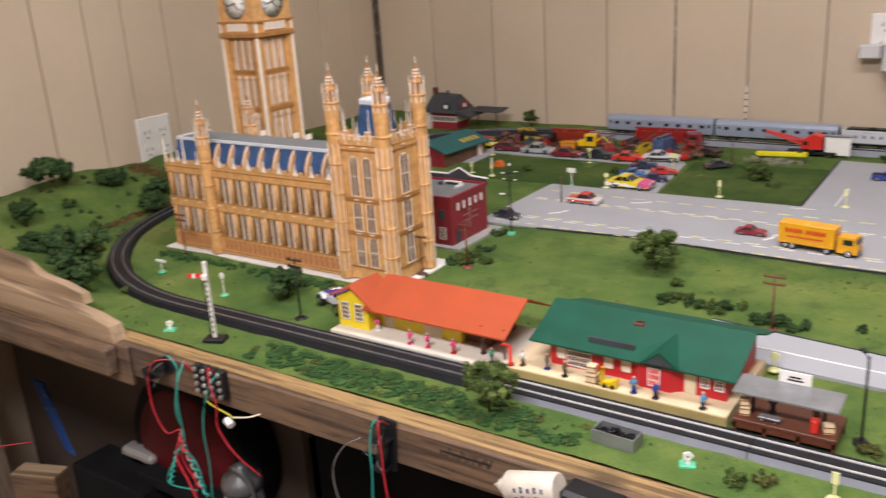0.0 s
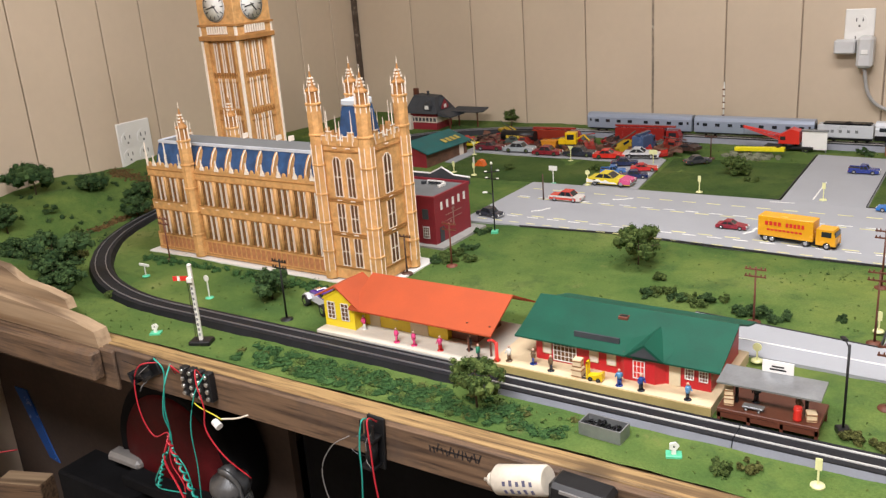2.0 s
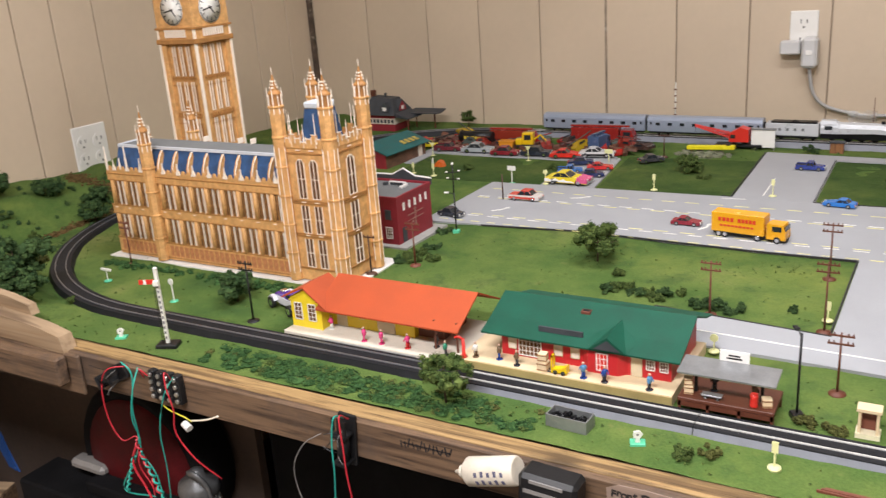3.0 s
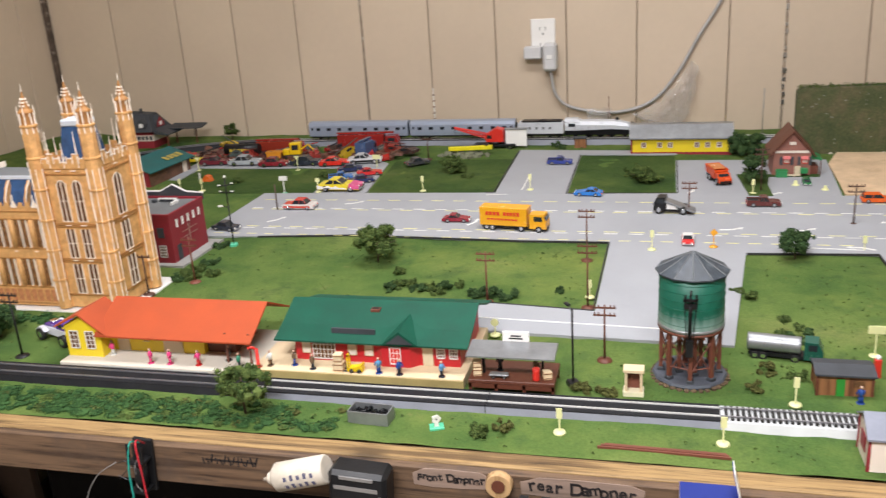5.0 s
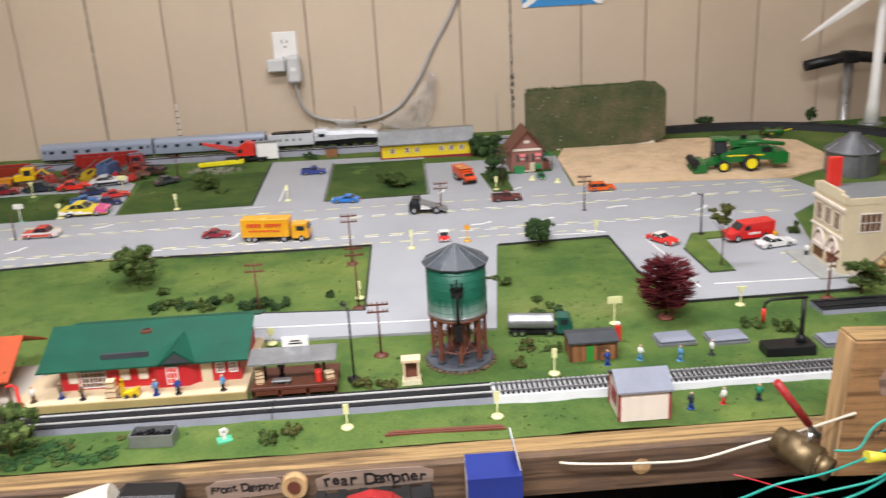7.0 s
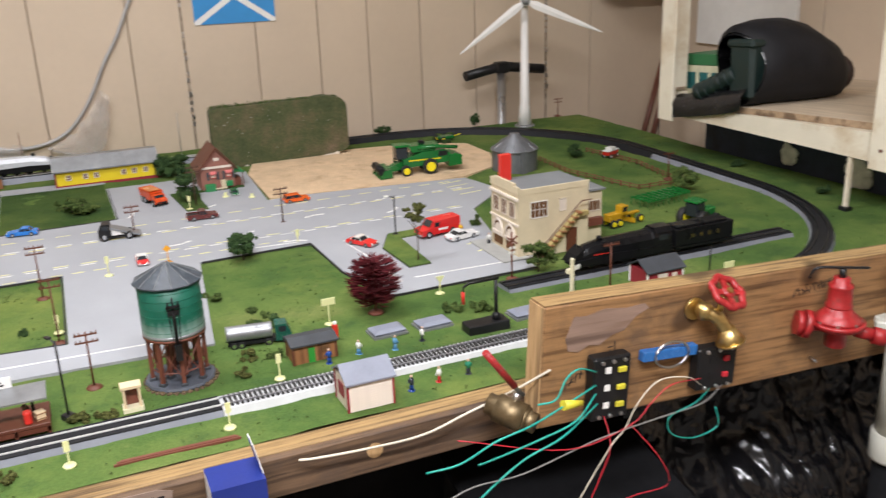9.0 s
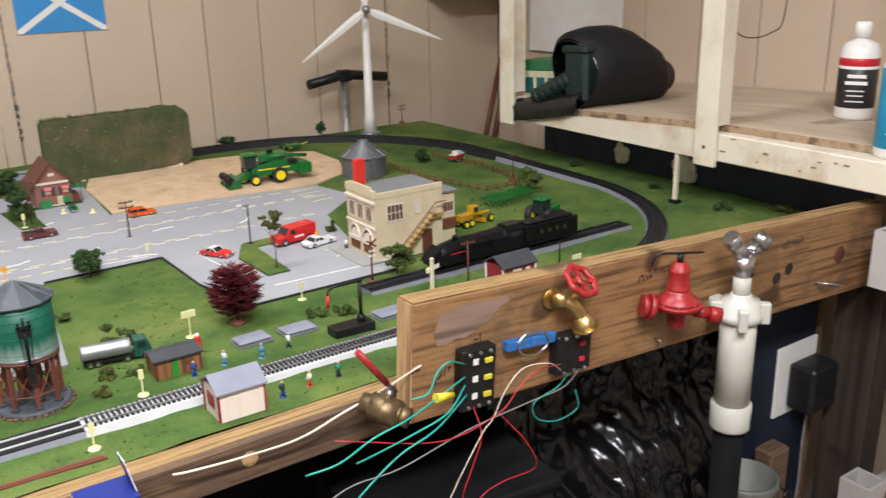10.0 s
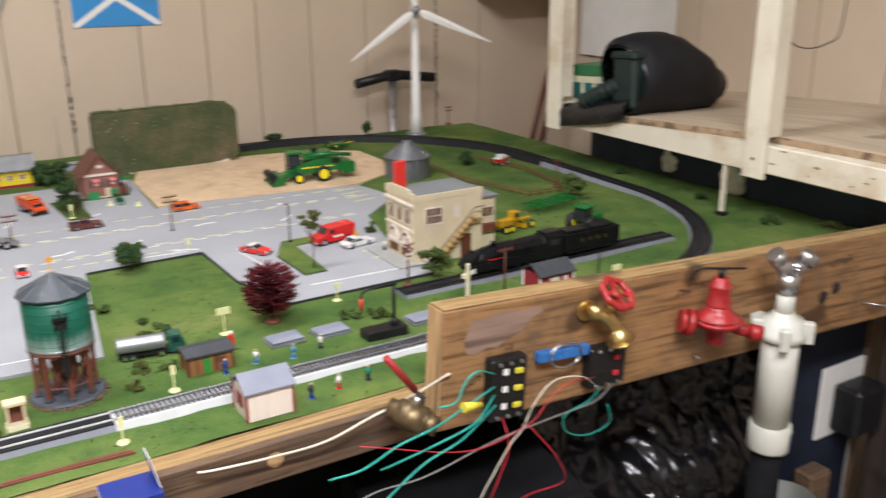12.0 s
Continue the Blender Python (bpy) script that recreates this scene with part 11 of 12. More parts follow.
part("screw", Mesh().tube([(0.022, -0.0134, -0.002), (0.022, -0.012, -0.002)], 0.003, 10), STEEL, th)
part("clamp", Mesh().box(-0.022, -0.010, -0.045, -0.006, 0.006, -0.0282, 0.003), BLACK, th)
th = thing("red_controller", "black controller with a red cap hanging under the rail", "controller", pose(-0.328, -1.555, 0.881))
part("case", Mesh().box(-0.055, -0.014, -0.03, 0.055, 0.012, 0.012, 0.004), BLACK, th)
part("red_cap", Mesh().extrude_y([(-0.036, -0.004), (0.03, -0.008), (0.030, 0.014), (0.018, 0.024), (0.0, 0.028), (-0.020, 0.023), (-0.034, 0.012)], -0.026, -0.0141), VALVE_RED, th)
for i in range(6):
    part("rib", Mesh().box(-0.05 + 0.019 * i, -0.0132, 0.0122, -0.042 + 0.019 * i, 0.009, 0.0145), BLACK, th)
th = thing("wood_button", "round wooden knob with a pale rim on the rail", "knob", pose(-0.401, -1.5208, 0.889))
part("knob", Mesh().tube([(0, 0, 0), (0, -0.004, 0), (0, -0.008, 0)], 0.0130, 18, True, 0.0118), PLY_END, th)
part("knob_face", Mesh().tube([(0, -0.0081, 0.001), (0, -0.0095, 0.001)], 0.0062, 16), BROWN, th)
th = thing("small_carton", "open blue and white carton with a lifted flap", "box", pose(-0.219, -1.552, 0.884))
CB = mat("carton_blue", (0.016, 0.032, 0.21), 0.4, 0, 0.08)
part("carton_body", Mesh().box(-0.024, -0.02, -0.06, 0.024, 0.02, 0.028, 0.0008), WHITE, th)
part("blue_panel", Mesh().box(-0.0243, -0.0206, 0.004, 0.0243, -0.0201, 0.0285).box(-0.024, -0.0205, 0.0283, 0.024, 0.0205, 0.0289), CB, th)
part("red_corner", Mesh().extrude_y([(0.002, -0.04), (0.0243, -0.04), (0.0243, 0.006)], -0.0212, -0.0208), VALVE_RED, th)
part("oval_mark", Mesh().tube([(-0.002, -0.0212, -0.004), (-0.002, -0.0208, -0.004)], 0.009, 18), paint((0.20, 0.30, 0.60)), th)
part("flap", Mesh().extrude_x([(-0.012, 0.0), (0.018, 0.0), (0.014, 0.030), (-0.008, 0.030)], -0.0008, 0.0), WHITE, th, "white lifted flap", pose(0.0245, 0, 0.0285, 0, -12, 0))
part("flap_back", Mesh().extrude_x([(-0.011, 0.001), (0.017, 0.001), (0.013, 0.029), (-0.007, 0.029)], -0.0016, -0.0010), CB, th, "", pose(0.0245, 0, 0.0285, 0, -12, 0))
SCRAPED = wood("scraped_label_wood", (0.30, 0.215, 0.165), (0.21, 0.145, 0.105), 0, 120, 0.8, False)


def marker_words(text, x, z, size, wide):
    """Uneven marker lettering, one letter after another, on a scraped patch."""
    rr = random.Random(len(text) * 7)
    edge = [(x - wide, z - 0.009), (x - wide * 0.5, z - 0.0105), (x + wide * 0.3, z - 0.0098), (x + wide, z - 0.008), (x + wide * 1.03, z + 0.004), (x + wide * 0.8, z + 0.0085), (x, z + 0.0095), (x - wide * 0.7, z + 0.0088), (x - wide * 1.02, z + 0.003)]
    tp = solid("scraped_patch", Mesh().extrude_y(edge, -1.5214, -1.5204), SCRAPED, "pale scraped patch with marker writing", "patch")
    n = len(text)
    for i, ch in enumerate(text):
        if ch != " ":
            q = size * rr.uniform(0.9, 1.15)
            writing("marker_letter", ch, q, INK, tp, pose(x - wide * 0.9 + wide * 1.8 * (i + 0.5) / n, -1.5219, z + rr.uniform(-0.0012, 0.0012), 90, rr.uniform(-12, 12), 0), 0.0002, "", 0.00035)


marker_words("rear Dampner", -0.327, 0.8885, 0.0165, 0.054)
marker_words("Front Dampner", -0.447, 0.8885, 0.0108, 0.036)
th = thing("scribble", "marker scribble on the facing board", "writing", pose(-0.672, -1.5209, 0.887))
rk = random.Random(4)
for i in range(13):
    part("ink_stroke", Mesh().box(-0.0007, -0.0004, -0.005, 0.0007, 0.0, rk.uniform(0.001, 0.006)), INK, th, "", pose(-0.030 + 0.0048 * i, 0, rk.uniform(-0.001, 0.001), 0, rk.uniform(-28, 28), 0))
part("ink_stroke", Mesh().box(-0.028, -0.0004, -0.0012, 0.028, 0.0, 0.0002), INK, th)
wire([(-0.155, -1.532, 0.897), (-0.137, -1.535, 0.896), (-0.085, -1.535, 0.892), (-0.027, -1.536, 0.892), (0.024, -1.537, 0.905), (0.065, -1.545, 0.92), (0.102, -1.566, 0.947)], 0.0022, WHITEW, "cream rope-like wire along the rail")
solid("rail_hole", Mesh().tube([(-0.075, -1.5212, 0.879), (-0.075, -1.5206, 0.879)], 0.0085, 14).tube([(-0.072, -1.5216, 0.881), (-0.072, -1.5212, 0.881)], 0.003, 10), PLY_END, "pale round knot in the facing board", "knot")

# loose wires of the control board
wire([(0.148, -1.58, 0.94), (0.114, -1.6, 0.96), (0.099, -1.6, 0.952), (0.088, -1.6, 0.933), (0.073, -1.59, 0.926)], 0.0018, TEALW, "teal wire curling from the terminal block")
wire([(0.148, -1.58, 0.925), (0.098, -1.6, 0.924), (0.05, -1.62, 0.925), (0.011, -1.62, 0.918), (-0.021, -1.61, 0.898), (-0.052, -1.6, 0.891)], 0.0018, TEALW, "teal wire trailing from the terminal block")
wire([(0.148, -1.58, 0.915), (0.111, -1.6, 0.903), (0.068, -1.6, 0.893), (0.021, -1.6, 0.886), (0.002, -1.6, 0.884)], 0.0018, TEALW, "teal wire trailing below the ball valve")
wire([(0.150, -1.58, 0.903), (0.096, -1.6, 0.889), (0.053, -1.6, 0.876), (0.015, -1.6, 0.854), (-0.03, -1.6, 0.82)], 0.0018, TEALW, "teal wire dropping from the terminal block")
solid("wire_nut", Mesh().tube([(0.095, -1.602, 0.926), (0.118, -1.6, 0.922)], 0.0055, 8, True, 0.003), YELW, "yellow wire nut on the teal wires", "wire nut")
wire([(0.160, -1.578, 0.885), (0.154, -1.6, 0.862), (0.141, -1.6, 0.826), (0.128, -1.6, 0.795), (0.12, -1.6, 0.74)], 0.0011, REDW, "thin red wire hanging down")
wire([(0.190, -1.585, 0.87), (0.218, -1.6, 0.83), (0.231, -1.6, 0.794), (0.184, -1.6, 0.793), (0.151, -1.6, 0.784), (0.13, -1.6, 0.75)], 0.0011, REDW, "thin red wire with a kink")
wire([(0.285, -1.58, 0.90), (0.228, -1.6, 0.915), (0.203, -1.6, 0.9), (0.178, -1.6, 0.881), (0.102, -1.6, 0.873), (-0.014, -1.59, 0.91)], 0.0011, REDW, "thin red wire between the blocks")
wire([(0.285, -1.58, 0.892), (0.249, -1.6, 0.919), (0.212, -1.6, 0.924), (0.187, -1.6, 0.905), (0.17, -1.6, 0.877), (0.154, -1.6, 0.862), (0.113, -1.6, 0.802), (0.09, -1.6, 0.75)], 0.0011, WHITEW, "cream wire drooping from the second block")
wire([(0.315, -1.58, 0.885), (0.271, -1.6, 0.883), (0.219, -1.6, 0.88), (0.139, -1.6, 0.875), (0.052, -1.6, 0.86), (-0.013, -1.6, 0.86), (-0.08, -1.6, 0.83)], 0.0013, GREYW, "grey wire running under the board")
wire([(0.298, -1.58, 0.885), (0.262, -1.6, 0.886), (0.228, -1.6, 0.877), (0.232, -1.6, 0.856), (0.262, -1.6, 0.843), (0.294, -1.6, 0.849), (0.29, -1.6, 0.873)], 0.0012, TEALW, "teal wire loop under the second block")

# ---- wiring at the west end of the rail ----
th = thing("terminal_strip", "dark terminal strips with silver screws under the rail", "terminal strip", pose(-1.03, -1.5205, 0.888))
for i in range(4):
    s = part("strip", Mesh().box(-0.026 + 0.0135 * i, -0.010, -0.020, -0.016 + 0.0135 * i, 0.0, 0.018, 0.0012), BLACK, th)
    for k in range(4):
        part("screw", Mesh().tube([(-0.021 + 0.0135 * i, -0.0125, -0.015 + 0.0095 * k), (-0.021 + 0.0135 * i, -0.010, -0.015 + 0.0095 * k)], 0.0028, 8), STEEL, s)


def relay(x, z, tilt, wide, tall, seed, label):
    """A small open relay: coil, yoke, contact springs and frayed leads, screwed on the facing board."""
    rr = random.Random(seed)
    th = thing("relay", label, "relay", pose(x, -1.5205, z, 0, tilt, 0))
    part("yoke", Mesh().box(-wide, -0.004, -tall, wide, 0.0, tall, 0.0008), BLACK, th)
    part("coil", Mesh().tube([(0, -0.011, -tall * 0.7), (0, -0.011, tall * 0.3)], wide * 0.62, 12), BLACK, th)
    for z in (0.3, -0.8):
        part("coil_cheek", Mesh().box(-wide * 0.8, -0.021, tall * z, wide * 0.8, -0.003, tall * (z + 0.08)), BLACK, th)
    for k in range(3):
        part("contact_spring", Mesh().box(-wide + wide * 0.8 * k, -0.016 - 0.002 * k, tall * 0.45, -wide * 0.72 + wide * 0.8 * k, -0.014 - 0.002 * k, tall * rr.uniform(0.9, 1.2)), BLACK, th)
    for k in range(5):
        p = Vector((rr.uniform(-wide, wide), -0.012, rr.uniform(-tall, tall)))
        q = p + Vector((rr.uniform(-0.022, 0.012), -0.010, rr.uniform(-0.016, 0.012)))
        part("frayed_lead", Mesh().tube(spline([p, (p + q) / 2 + Vector((0, -0.004, rr.uniform(-0.006, 0.006))), q]), 0.00045, 4), GREYW if k % 2 else BLACK, th)


relay(-0.768, 0.876, 4, 0.011, 0.030, 3, "open black relay with frayed leads on the facing board")
relay(-1.125, 0.884, 62, 0.011, 0.022, 5, "tilted black relay coil beside the hill board")
for x0, x1, z0, z1, mt, lb in ((-1.080, -1.052, 0.815, 0.742, REDW, "twisted red wire pair under the rail"), (-1.075, -1.044, 0.800, 0.735, TEALW, "twisted teal wire pair under the rail"), (-1.088, -1.115, 0.790, 0.732, TEALW, "twisted teal wire pair bent aside")):
    pts = [(x0 + (x1 - x0) * q + 0.0022 * math.cos(q * 40), -1.548 + 0.0022 * math.sin(q * 40), z0 + (z1 - z0) * q) for q in [k / 22 for k in range(23)]]
    wire(pts, 0.0024, mt, lb)
wire([(-1.09, -1.53, 0.905), (-1.11, -1.545, 0.903), (-1.123, -1.548, 0.877), (-1.122, -1.548, 0.834), (-1.108, -1.545, 0.806), (-1.079, -1.545, 0.817), (-1.085, -1.545, 0.775), (-1.067, -1.545, 0.744), (-1.082, -1.545, 0.70)], 0.0016, REDW, "red wire looping down from the rail")
wire([(-1.08, -1.545, 0.812), (-1.09, -1.55, 0.78), (-1.075, -1.55, 0.75), (-1.06, -1.55, 0.72)], 0.0026, REDW, "twisted red wire bundle")
wire([(-1.094, -1.53, 0.905), (-1.08, -1.545, 0.918), (-1.066, -1.545, 0.904), (-1.077, -1.545, 0.856), (-1.076, -1.545, 0.822), (-1.086, -1.545, 0.791), (-1.125, -1.545, 0.731), (-1.067, -1.545, 0.735)], 0.0017, TEALW, "teal wire hanging from the rail")
wire([(-1.072, -1.53, 0.906), (-1.062, -1.55, 0.89), (-1.072, -1.552, 0.85), (-1.075, -1.545, 0.82), (-1.075, -1.545, 0.794), (-1.056, -1.545, 0.767), (-1.048, -1.545, 0.70)], 0.0017, TEALW, "second teal wire hanging from the rail")
wire([(-1.064, -1.53, 0.895), (-1.052, -1.545, 0.915), (-1.044, -1.54, 0.905)], 0.0016, REDW, "short red jumper wire")
wire([(-1.016, -1.53, 0.90), (-1.008, -1.545, 0.918), (-1.004, -1.55, 0.902), (-0.998, -1.55, 0.874), (-1.001, -1.55, 0.844), (-0.982, -1.545, 0.811), (-0.96, -1.53, 0.78)], 0.0016, REDW, "red wire hanging from the terminal strips")
wire([(-1.012, -1.53, 0.905), (-1.017, -1.545, 0.885), (-1.031, -1.548, 0.837), (-1.035, -1.545, 0.78), (-1.043, -1.545, 0.70)], 0.0013, TEALW, "thin teal wire hanging from the strips")
wire([(-1.02, -1.545, 0.873), (-1.006, -1.548, 0.871), (-0.984, -1.548, 0.867), (-0.976, -1.545, 0.861)], 0.0014, YELW, "yellow-green wire pair under the rail")
wire([(-0.978, -1.545, 0.862), (-0.952, -1.545, 0.869), (-0.932, -1.545, 0.878)], 0.0019, WHITEW, "short white cable end")
solid("white_bead", Mesh().tube([(-0.99, -1.545, 0.856), (-0.98, -1.547, 0.852)], 0.0045, 10), WHITE, "white round plastic bead on the wires", "bead")
wire([(-0.765, -1.53, 0.905), (-0.759, -1.553, 0.918), (-0.763, -1.556, 0.889), (-0.764, -1.556, 0.856), (-0.773, -1.55, 0.80), (-0.77, -1.55, 0.74)], 0.0016, TEALW, "teal wire over the relay box")
wire([(-0.759, -1.53, 0.905), (-0.752, -1.553, 0.92), (-0.749, -1.556, 0.886), (-0.748, -1.556, 0.854), (-0.748, -1.55, 0.80), (-0.75, -1.55, 0.74)], 0.0016, REDW, "red wire over the relay box")
wire([(-0.785, -1.545, 0.89), (-0.811, -1.545, 0.871), (-0.829, -1.545, 0.838), (-0.823, -1.545, 0.80), (-0.80, -1.545, 0.77)], 0.0010, GREYW, "thin grey wire beside the relay")

# ---- the hill's profile board ----
hill = thing("hill_profile", "sawn plywood profile boards closing the hill front", "board")
part("front_board", Mesh().extrude_y([(-1.216, 0.896), (-1.222, 0.919), (-1.26, 0.927), (-1.30, 0.931), (-1.50, 0.944), (-1.95, 0.962), (-1.95, 0.902), (-1.50, 0.901), (-1.30, 0.8995)], -1.5255, -1.505), PLY, hill)
part("rear_board", Mesh().extrude_y([(-1.30, 0.93), (-1.305, 0.944), (-1.345, 0.952), (-1.40, 0.957), (-1.44, 0.974), (-1.60, 0.985), (-1.95, 0.996), (-1.95, 0.95), (-1.5, 0.93)], -1.5045, -1.492), PLY, hill)
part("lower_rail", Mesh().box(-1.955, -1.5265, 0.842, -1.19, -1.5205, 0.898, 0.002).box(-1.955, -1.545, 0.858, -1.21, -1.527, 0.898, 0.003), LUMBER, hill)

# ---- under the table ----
# Near-black sheet that closes the open space behind the front rail.
solid("under_table_sheet", Mesh().box(-1.10, -1.30, 0.0, 1.0, -1.285, 0.868), DARK, "near-black sheet closing off the space under the table", "cloth")
solid("side_partition", Mesh().box(-1.94, -1.30, 0.0, -1.13, -1.285, 0.868), mat("brown_partition", (0.065, 0.043, 0.032), 0.8, 0, 0.3, 6, 100, 0.2), "brown hardboard partition under the table", "partition")
solid("blue_tape", Mesh().extrude_y([(-1.885, 0.59), (-1.845, 0.59), (-1.80, 0.47), (-1.785, 0.44), (-1.815, 0.445)], -1.3035, -1.3005), paint((0.03, 0.10, 0.34)), "torn strip of blue masking tape", "tape")
th = thing("red_drum", "dark red enamel drum with a black hoop under the table", "drum", pose(-1.31, -1.34, 0.62, 90))
part("drum_face", Mesh().revolve([(0.0, 0.05), (0.07, 0.048), (0.11, 0.042), (0.118, 0.03), (0.118, -0.03), (0.0, -0.03)], n=32), dull(mat("dark_red_enamel", (0.075, 0.006, 0.008), 0.5, 0, 0.3), 0.12), th)
part("hoop", Mesh().revolve([(0.119, -0.032), (0.135, -0.032), (0.137, 0.03), (0.128, 0.04), (0.119, 0.036)], n=32), DARK, th, "black rubber hoop")
part("grey_lever", Mesh().box(-0.15, -0.03, 0.03, -0.07, -0.012, 0.06, 0.006), GREYW, th)
th = thing("dark_crate", "black crate standing before the red drum", "crate", pose(-1.455, -1.40, 0.0))
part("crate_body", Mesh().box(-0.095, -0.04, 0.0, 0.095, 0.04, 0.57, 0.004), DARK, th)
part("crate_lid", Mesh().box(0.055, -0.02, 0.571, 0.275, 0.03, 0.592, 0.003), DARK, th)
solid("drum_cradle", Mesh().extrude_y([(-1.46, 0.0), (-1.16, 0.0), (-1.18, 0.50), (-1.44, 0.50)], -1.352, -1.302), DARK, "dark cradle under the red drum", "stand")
th = thing("clamp_jar", "clear glass jar with a clamped metal lid", "jar", pose(-1.098, -1.45, 0.0) @ Matrix.Diagonal((0.60, 0.60, 1.075, 1.0)))
DULLTIN = mat("dull_tin", (0.16, 0.165, 0.17), 0.4, 0.6, 0.25, 40, 400, 0.2)
part("jar_body", Mesh().revolve([(0.043, 0.0), (0.047, 0.02), (0.047, 0.615), (0.04, 0.628)], n=24), glass_material("old_jar_glass", (0.80, 0.84, 0.84), 0.06, 0.9, 1.2, 0.8), th, "clear glass body")
part("jar_lid", Mesh().revolve([(0.045, 0.628), (0.048, 0.633), (0.044, 0.644), (0.02, 0.650), (0.016, 0.660), (0.0, 0.662)], n=24), DULLTIN, th)
part("clamp", Mesh().tube(spline([(0.049, -0.01, 0.60), (0.054, -0.02, 0.645), (0.03, -0.03, 0.665), (-0.005, -0.02, 0.660)]), 0.005, 6), DULLTIN, th)
th = thing("plank_offcut", "pale timber offcut leaning under the table", "timber", pose(-1.62, -1.46, 0.0, 0, 0, 20))
part("plank", Mesh().box(-0.045, -0.02, 0.0, 0.045, 0.02, 0.545, 0.002), LUMBER, th)
part("plank_end", Mesh().box(-0.044, -0.019, 0.5452, 0.044, 0.019, 0.546), PLY, th)
solid("leaning_post", Mesh().extrude_y([(-1.82, 0.0), (-1.66, 0.0), (-1.735, 0.838), (-1.90, 0.838)], -1.505, -1.468), wood("grey_lumber", (0.16, 0.115, 0.08), (0.08, 0.056, 0.038), 2, 150, 0.8, True), "grey weathered timber post leaning under the hill", "post")
wire([(-1.86, -1.51, 0.66), (-1.83, -1.515, 0.60), (-1.77, -1.515, 0.575), (-1.70, -1.49, 0.585), (-1.66, -1.44, 0.58)], 0.0020, REDW, "red wire sagging across the leaning post")

POLY = mat("black_polythene", (0.006, 0.006, 0.007), 0.16, 0, 0.3, 10, 90, 0.6)
POLY.node_tree.nodes["Principled BSDF"].inputs["Specular IOR Level"].default_value = 0.5


def crumple(x0, x1, y, z0, z1, seed, n=190):
    """A hanging sheet that spills forward near its foot, with sharp creases at three sizes."""
    m = Mesh()
    v = []
    for j in range(n + 1):
        for i in range(n + 1):
            u, w = i / n, j / n
            fall = 0.40 * max(0.0, 1 - w * 1.25) ** 0.9 * (0.35 + 0.65 * math.sin(math.pi * u))
            k = 0.35 + 0.65 * max(0.0, 1 - w)
            d = 0.05 * noise.noise((u * 4 + seed, w * 5, 0.3)) + k * 0.085 * abs(noise.noise((u * 8 + w * 5, w * 7 - u * 3 + seed, 1.0))) + k * 0.034 * abs(noise.noise((u * 19 - w * 9, w * 20 + u * 6 + seed, 4.0))) + k * 0.016 * abs(noise.noise((u * 44, w * 48, 7.0)))
            v.append((x0 + (x1 - x0) * u, y - fall - d, z0 + (z1 - z0) * w + 0.02 * noise.noise((u * 5, seed, w * 3))))
    f = [(j * (n + 1) + i, j * (n + 1) + i + 1, (j + 1) * (n + 1) + i + 1, (j + 1) * (n + 1) + i) for j in range(n) for i in range(n)]
    return m.add(v, f, True)


solid("plastic_sheet", crumple(0.26, 0.84, -1.40, 0.0, 0.84, 3), POLY, "crumpled shiny black plastic sheet under the table", "plastic sheet")
th = thing("storage_tub", "dark grey plastic tub under the control board", "tub", pose(0.17, -1.47, 0.0, 0, 0, -8) @ Matrix.Diagonal((0.9, 0.9, 0.93, 1.0)))
part("tub_body", Mesh().extrude_x([(-0.09, 0.0), (0.09, 0.0), (0.11, 0.80), (-0.11, 0.80)], -0.13, 0.13), dull(mat("charcoal_plastic", (0.012, 0.0115, 0.012), 0.55), 0.2), th)
part("tub_rim", Mesh().box(-0.14, -0.12, 0.80, 0.14, 0.12, 0.815, 0.004), DARK, th)
part("grip_slot", Mesh().box(-0.04, -0.1125, 0.72, 0.04, -0.108, 0.755), BLACK, th)
th = thing("green_bucket", "grubby grey-green bucket with a wire handle", "bucket", pose(0.705, -1.55, 0.0) @ Matrix.Diagonal((0.72, 0.72, 0.93, 1.0)))
part("bucket_wall", Mesh().revolve([(0.05, 0.0), (0.068, 0.60), (0.072, 0.605), (0.070, 0.618), (0.064, 0.618), (0.046, 0.02), (0.0, 0.02)], n=24), mat("grey_green_bucket", (0.13, 0.135, 0.115), 0.5, 0, 0.2, 15, 150, 0.1), th)
part("bail", Mesh().tube(spline([(-0.068, -0.02, 0.60), (-0.05, -0.08, 0.55), (0.0, -0.10, 0.625), (0.05, -0.08, 0.59), (0.07, -0.02, 0.60)]), 0.002, 6), BLACK, th)
hb = thing("hardboard_panel", "dark blue panel under the table end", "panel")
part("sheet", Mesh().box(0.795, -1.478, 0.0, 0.984, -1.462, 0.855), NAVY, hb)
part("batten", Mesh().box(0.9715, -1.484, 0.0, 0.984, -1.4785, 0.855, 0.001), LUMBER, hb, "thin brown edge batten")
for z in (0.30, 0.62, 0.82):
    part("screw", Mesh().tube([(0.806, -1.4795, z), (0.806, -1.478, z)], 0.0035, 8), STEEL, hb)
th = thing("wall_transformer", "white socket plate with a black plug transformer", "socket", pose(0.925, -1.4785, 0.652))
part("plate", Mesh().box(-0.06, -0.005, -0.065, 0.06, 0.0, 0.065, 0.001), WHITE, th)
part("transformer", Mesh().box(-0.032, -0.055, -0.05, 0.042, -0.0052, 0.035, 0.006), BLACK, th)
part("lead", Mesh().tube(spline([(0.0, -0.03, -0.05), (-0.004, -0.03, -0.12), (-0.01, -0.035, -0.2), (-0.012, -0.03, -0.3)]), 0.0022, 6), GREYW, th)
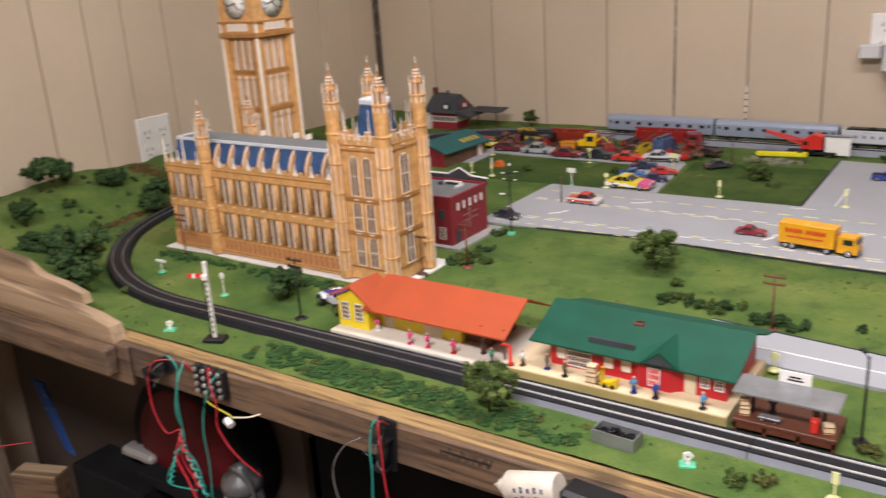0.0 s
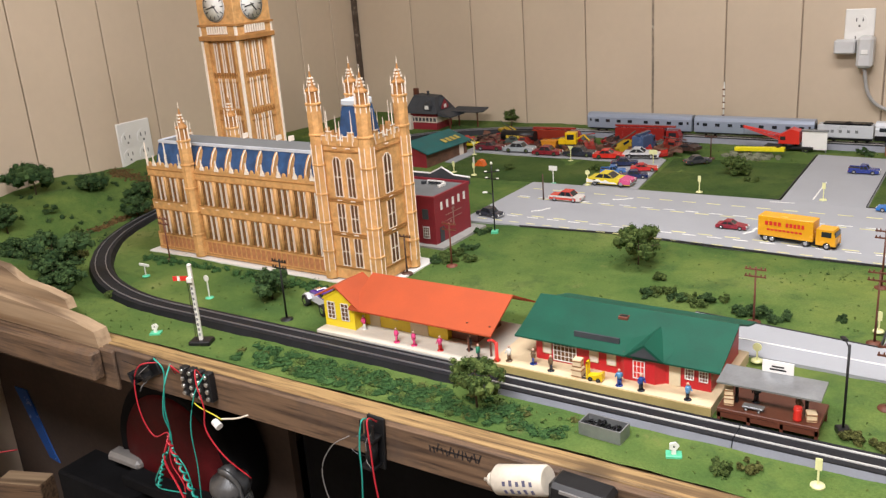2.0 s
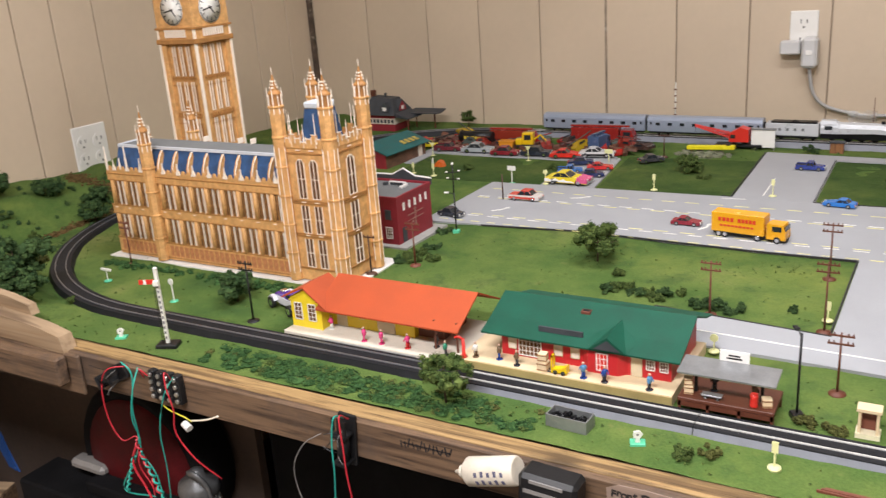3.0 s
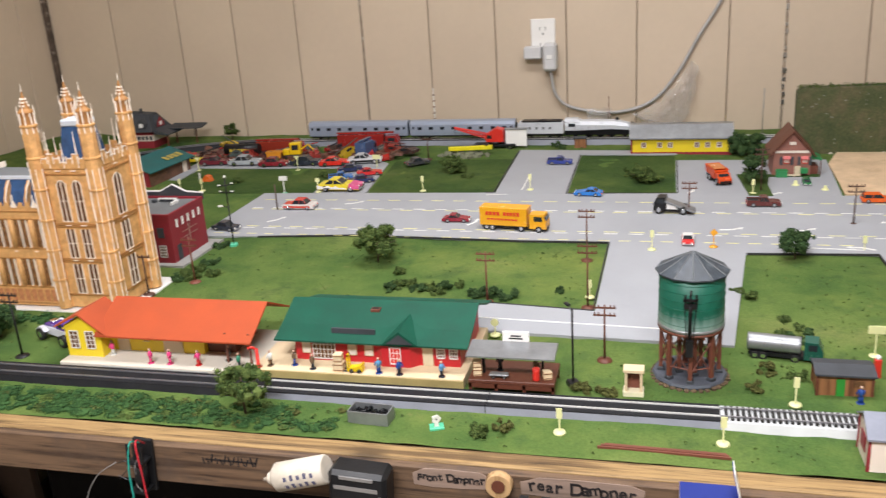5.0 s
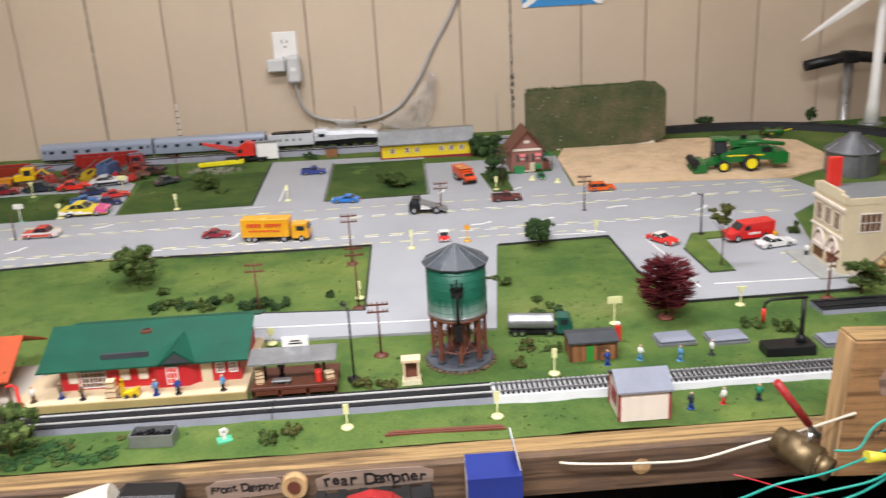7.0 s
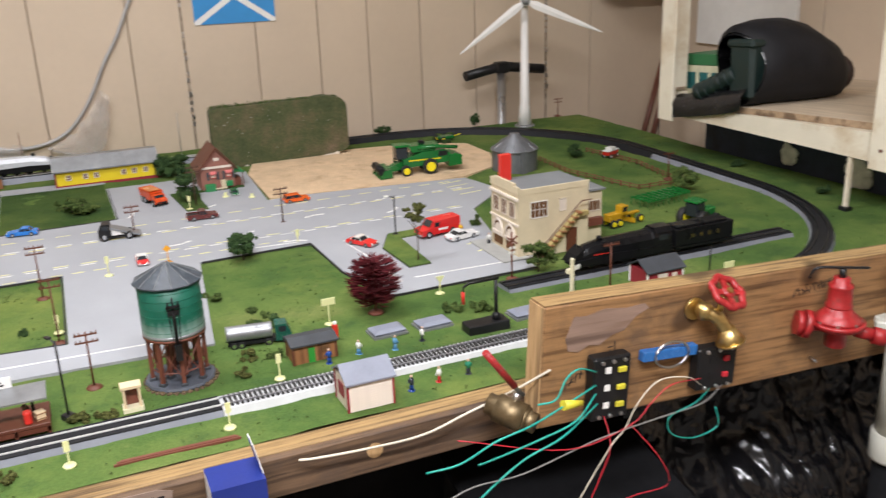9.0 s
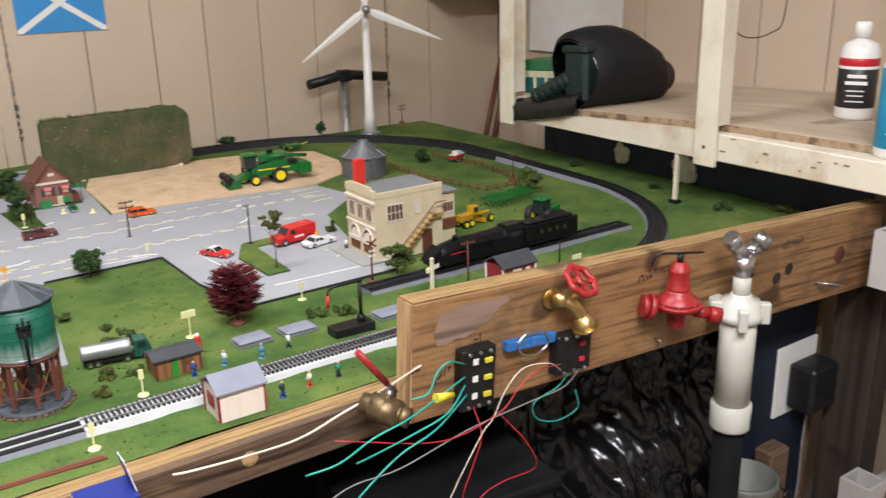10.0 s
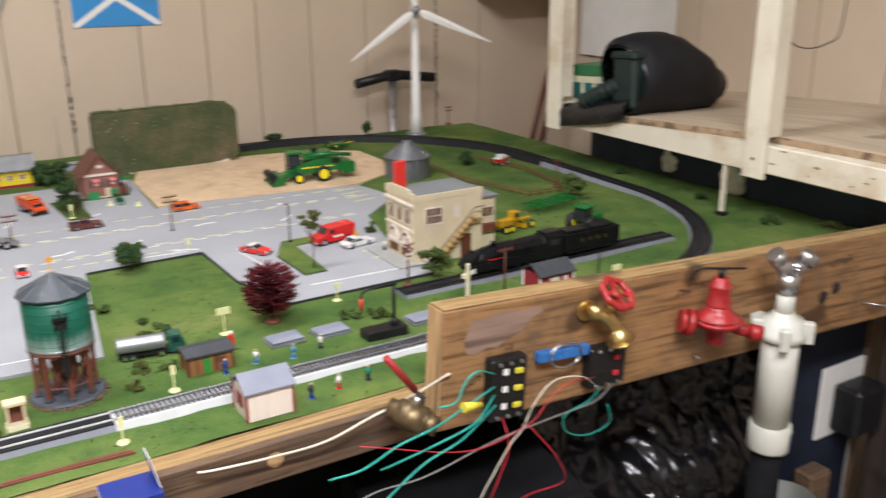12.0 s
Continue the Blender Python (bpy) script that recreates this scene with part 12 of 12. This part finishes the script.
solid("end_post", Mesh().box(0.985, -1.58, 0.0, 1.04, -1.50, 0.86, 0.003), wood("grey_brown_post", (0.050, 0.035, 0.024), (0.026, 0.018, 0.012), 2, 60, 0.8), "weathered grey-brown post at the table end", "post")
solid("wood_block", Mesh().box(0.795, -1.535, 0.0, 0.845, -1.50, 0.568, 0.004), LUMBER, "pale wooden block standing beside the bucket", "timber")

# ---- plastic shelving at the table end ----
GREIGE = mat("greige_plastic", (0.47, 0.45, 0.43), 0.45, 0, 0.05, 20, 200, 0.05)
th = thing("plastic_shelving", "greige plastic shelving unit with hollow corner sockets", "shelving", pose(0.905, -1.585, 0.0))
for z in (0.445, 0.875):
    part("shelf", Mesh().box(0.010, -0.40, z, 0.49, -0.012, z + 0.035, 0.003), GREIGE, th)
    for x, y in ((0.0, -0.06), (0.0, -0.42), (0.455, -0.06), (0.455, -0.42)):
        s = Mesh()
        a, t, h0, h1 = 0.052, 0.005, z - 0.02, z + 0.07
        s.box(x, y, h0, x + a, y + t, h1).box(x, y + a - t, h0, x + a, y + a, h1).box(x, y + t, h0, x + t, y + a - t, h1).box(x + a - t, y + t, h0, x + a, y + a - t, h1)
        part("corner_socket", s, GREIGE, th)
for x, y in ((0.0, -0.42), (0.455, -0.06), (0.455, -0.42)):
    part("leg", Mesh().tube([(x + 0.026, y + 0.026, 0.0), (x + 0.026, y + 0.026, 0.86)], 0.02, 14), GREIGE, th)
part("screw", Mesh().tube([(0.12, -0.0125, 0.892), (0.12, -0.0105, 0.892)], 0.004, 8), STEEL, th)
th = thing("toy_carton", "sky-blue toy carton with a red and white cloud mark", "box", pose(1.095, -1.656, 0.9105, 0, 0, 14))
part("carton", Mesh().box(-0.09, -0.05, 0.0, 0.17, 0.05, 0.064, 0.001), mat("sky_blue_card", (0.05, 0.32, 0.56), 0.45, 0, 0.08), th)
cl = Mesh()
for x, z, r in ((0.005, 0.042, 0.013), (0.025, 0.045, 0.015), (0.048, 0.043, 0.014), (0.068, 0.04, 0.012), (0.03, 0.036, 0.015)):
    cl.tube([(x, -0.0512, z), (x, -0.0503, z)], r, 14)
part("cloud_mark", cl, WHITE, th)
part("red_bar", Mesh().box(0.0, -0.0524, 0.040, 0.068, -0.0514, 0.051), LR, th)
part("yellow_bar", Mesh().box(-0.05, -0.0512, 0.010, 0.06, -0.0503, 0.022), YELW, th)
th = thing("food_processor", "beige food processor with a smoky bowl and control panel", "food processor", pose(1.045, -1.735, 0.4805, 0, 0, -84) @ Matrix.Diagonal((0.82, 0.82, 0.94, 1.0)))
part("base", Mesh().extrude_x([(-0.10, 0.0), (0.10, 0.0), (0.10, 0.09), (-0.06, 0.09), (-0.11, 0.05)], -0.12, 0.12), CREAM_HUT, th)
part("base_foot", Mesh().box(-0.118, -0.105, -0.001, 0.118, 0.099, 0.02), BROWN, th)
pnl = part("control_panel", Mesh().extrude_x([(-0.1115, 0.052), (-0.0605, 0.092), (-0.0595, 0.091), (-0.1105, 0.051)], -0.105, 0.105), mat("brown_panel", (0.08, 0.06, 0.05), 0.4), th)
part("switch", Mesh().box(-0.02, -0.1, 0.062, 0.02, -0.088, 0.078, 0.002), CREAM_HUT, pnl)
for x in (-0.075, 0.05, 0.08):
    part("panel_mark", Mesh().box(x - 0.012, -0.098, 0.064, x + 0.012, -0.090, 0.074), GREYW, pnl)
part("bowl", Mesh().revolve([(0.085, 0.092), (0.095, 0.098), (0.1, 0.19), (0.103, 0.2), (0.06, 0.212), (0.05, 0.214)], n=32), glass_material("smoky_bowl", (0.50, 0.43, 0.32), 0.06, 0.94, 1.06, 0.6), th, "smoky brown plastic bowl")
part("blade_hub", Mesh().revolve([(0.03, 0.093), (0.025, 0.17), (0.0, 0.172)], n=16), CREAM_HUT, th)
part("feed_tube", Mesh().revolve([(0.05, 0.205), (0.052, 0.30), (0.058, 0.304), (0.058, 0.318), (0.0, 0.32)], n=24), mat("beige_tube", (0.50, 0.42, 0.30), 0.4), th)
part("bowl_rim", Mesh().revolve([(0.1, 0.194), (0.1045, 0.195), (0.1045, 0.203), (0.098, 0.204)], n=32), BLACK, th, "dark bowl rim")
part("bowl_grip", Mesh().tube(spline([(-0.1, 0.02, 0.19), (-0.13, 0.03, 0.20), (-0.135, 0.03, 0.17), (-0.1, 0.02, 0.16)]), 0.009, 8), BLACK, th)

# ---- ceiling fixtures that carry the lamps ----
for y in (-1.15, -2.55):
    th = thing("ceiling_light", "white fluorescent ceiling fixture with a diffuser", "ceiling light", pose(-0.42, y, ZC))
    part("frame", Mesh().box(-0.62, -0.18, -0.045, 0.62, 0.18, 0.0, 0.004), WHITE, th)
    em = bpy.data.materials.get("lit_diffuser")
    if not em:
        em, nt, bsdf, tc = base_nodes("lit_diffuser")
        bsdf.inputs["Emission Color"].default_value, bsdf.inputs["Emission Strength"].default_value = (0.965, 0.928, 0.94, 1), 3.0
    part("diffuser", Mesh().box(-0.59, -0.155, -0.048, 0.59, 0.155, -0.0455), em, th)
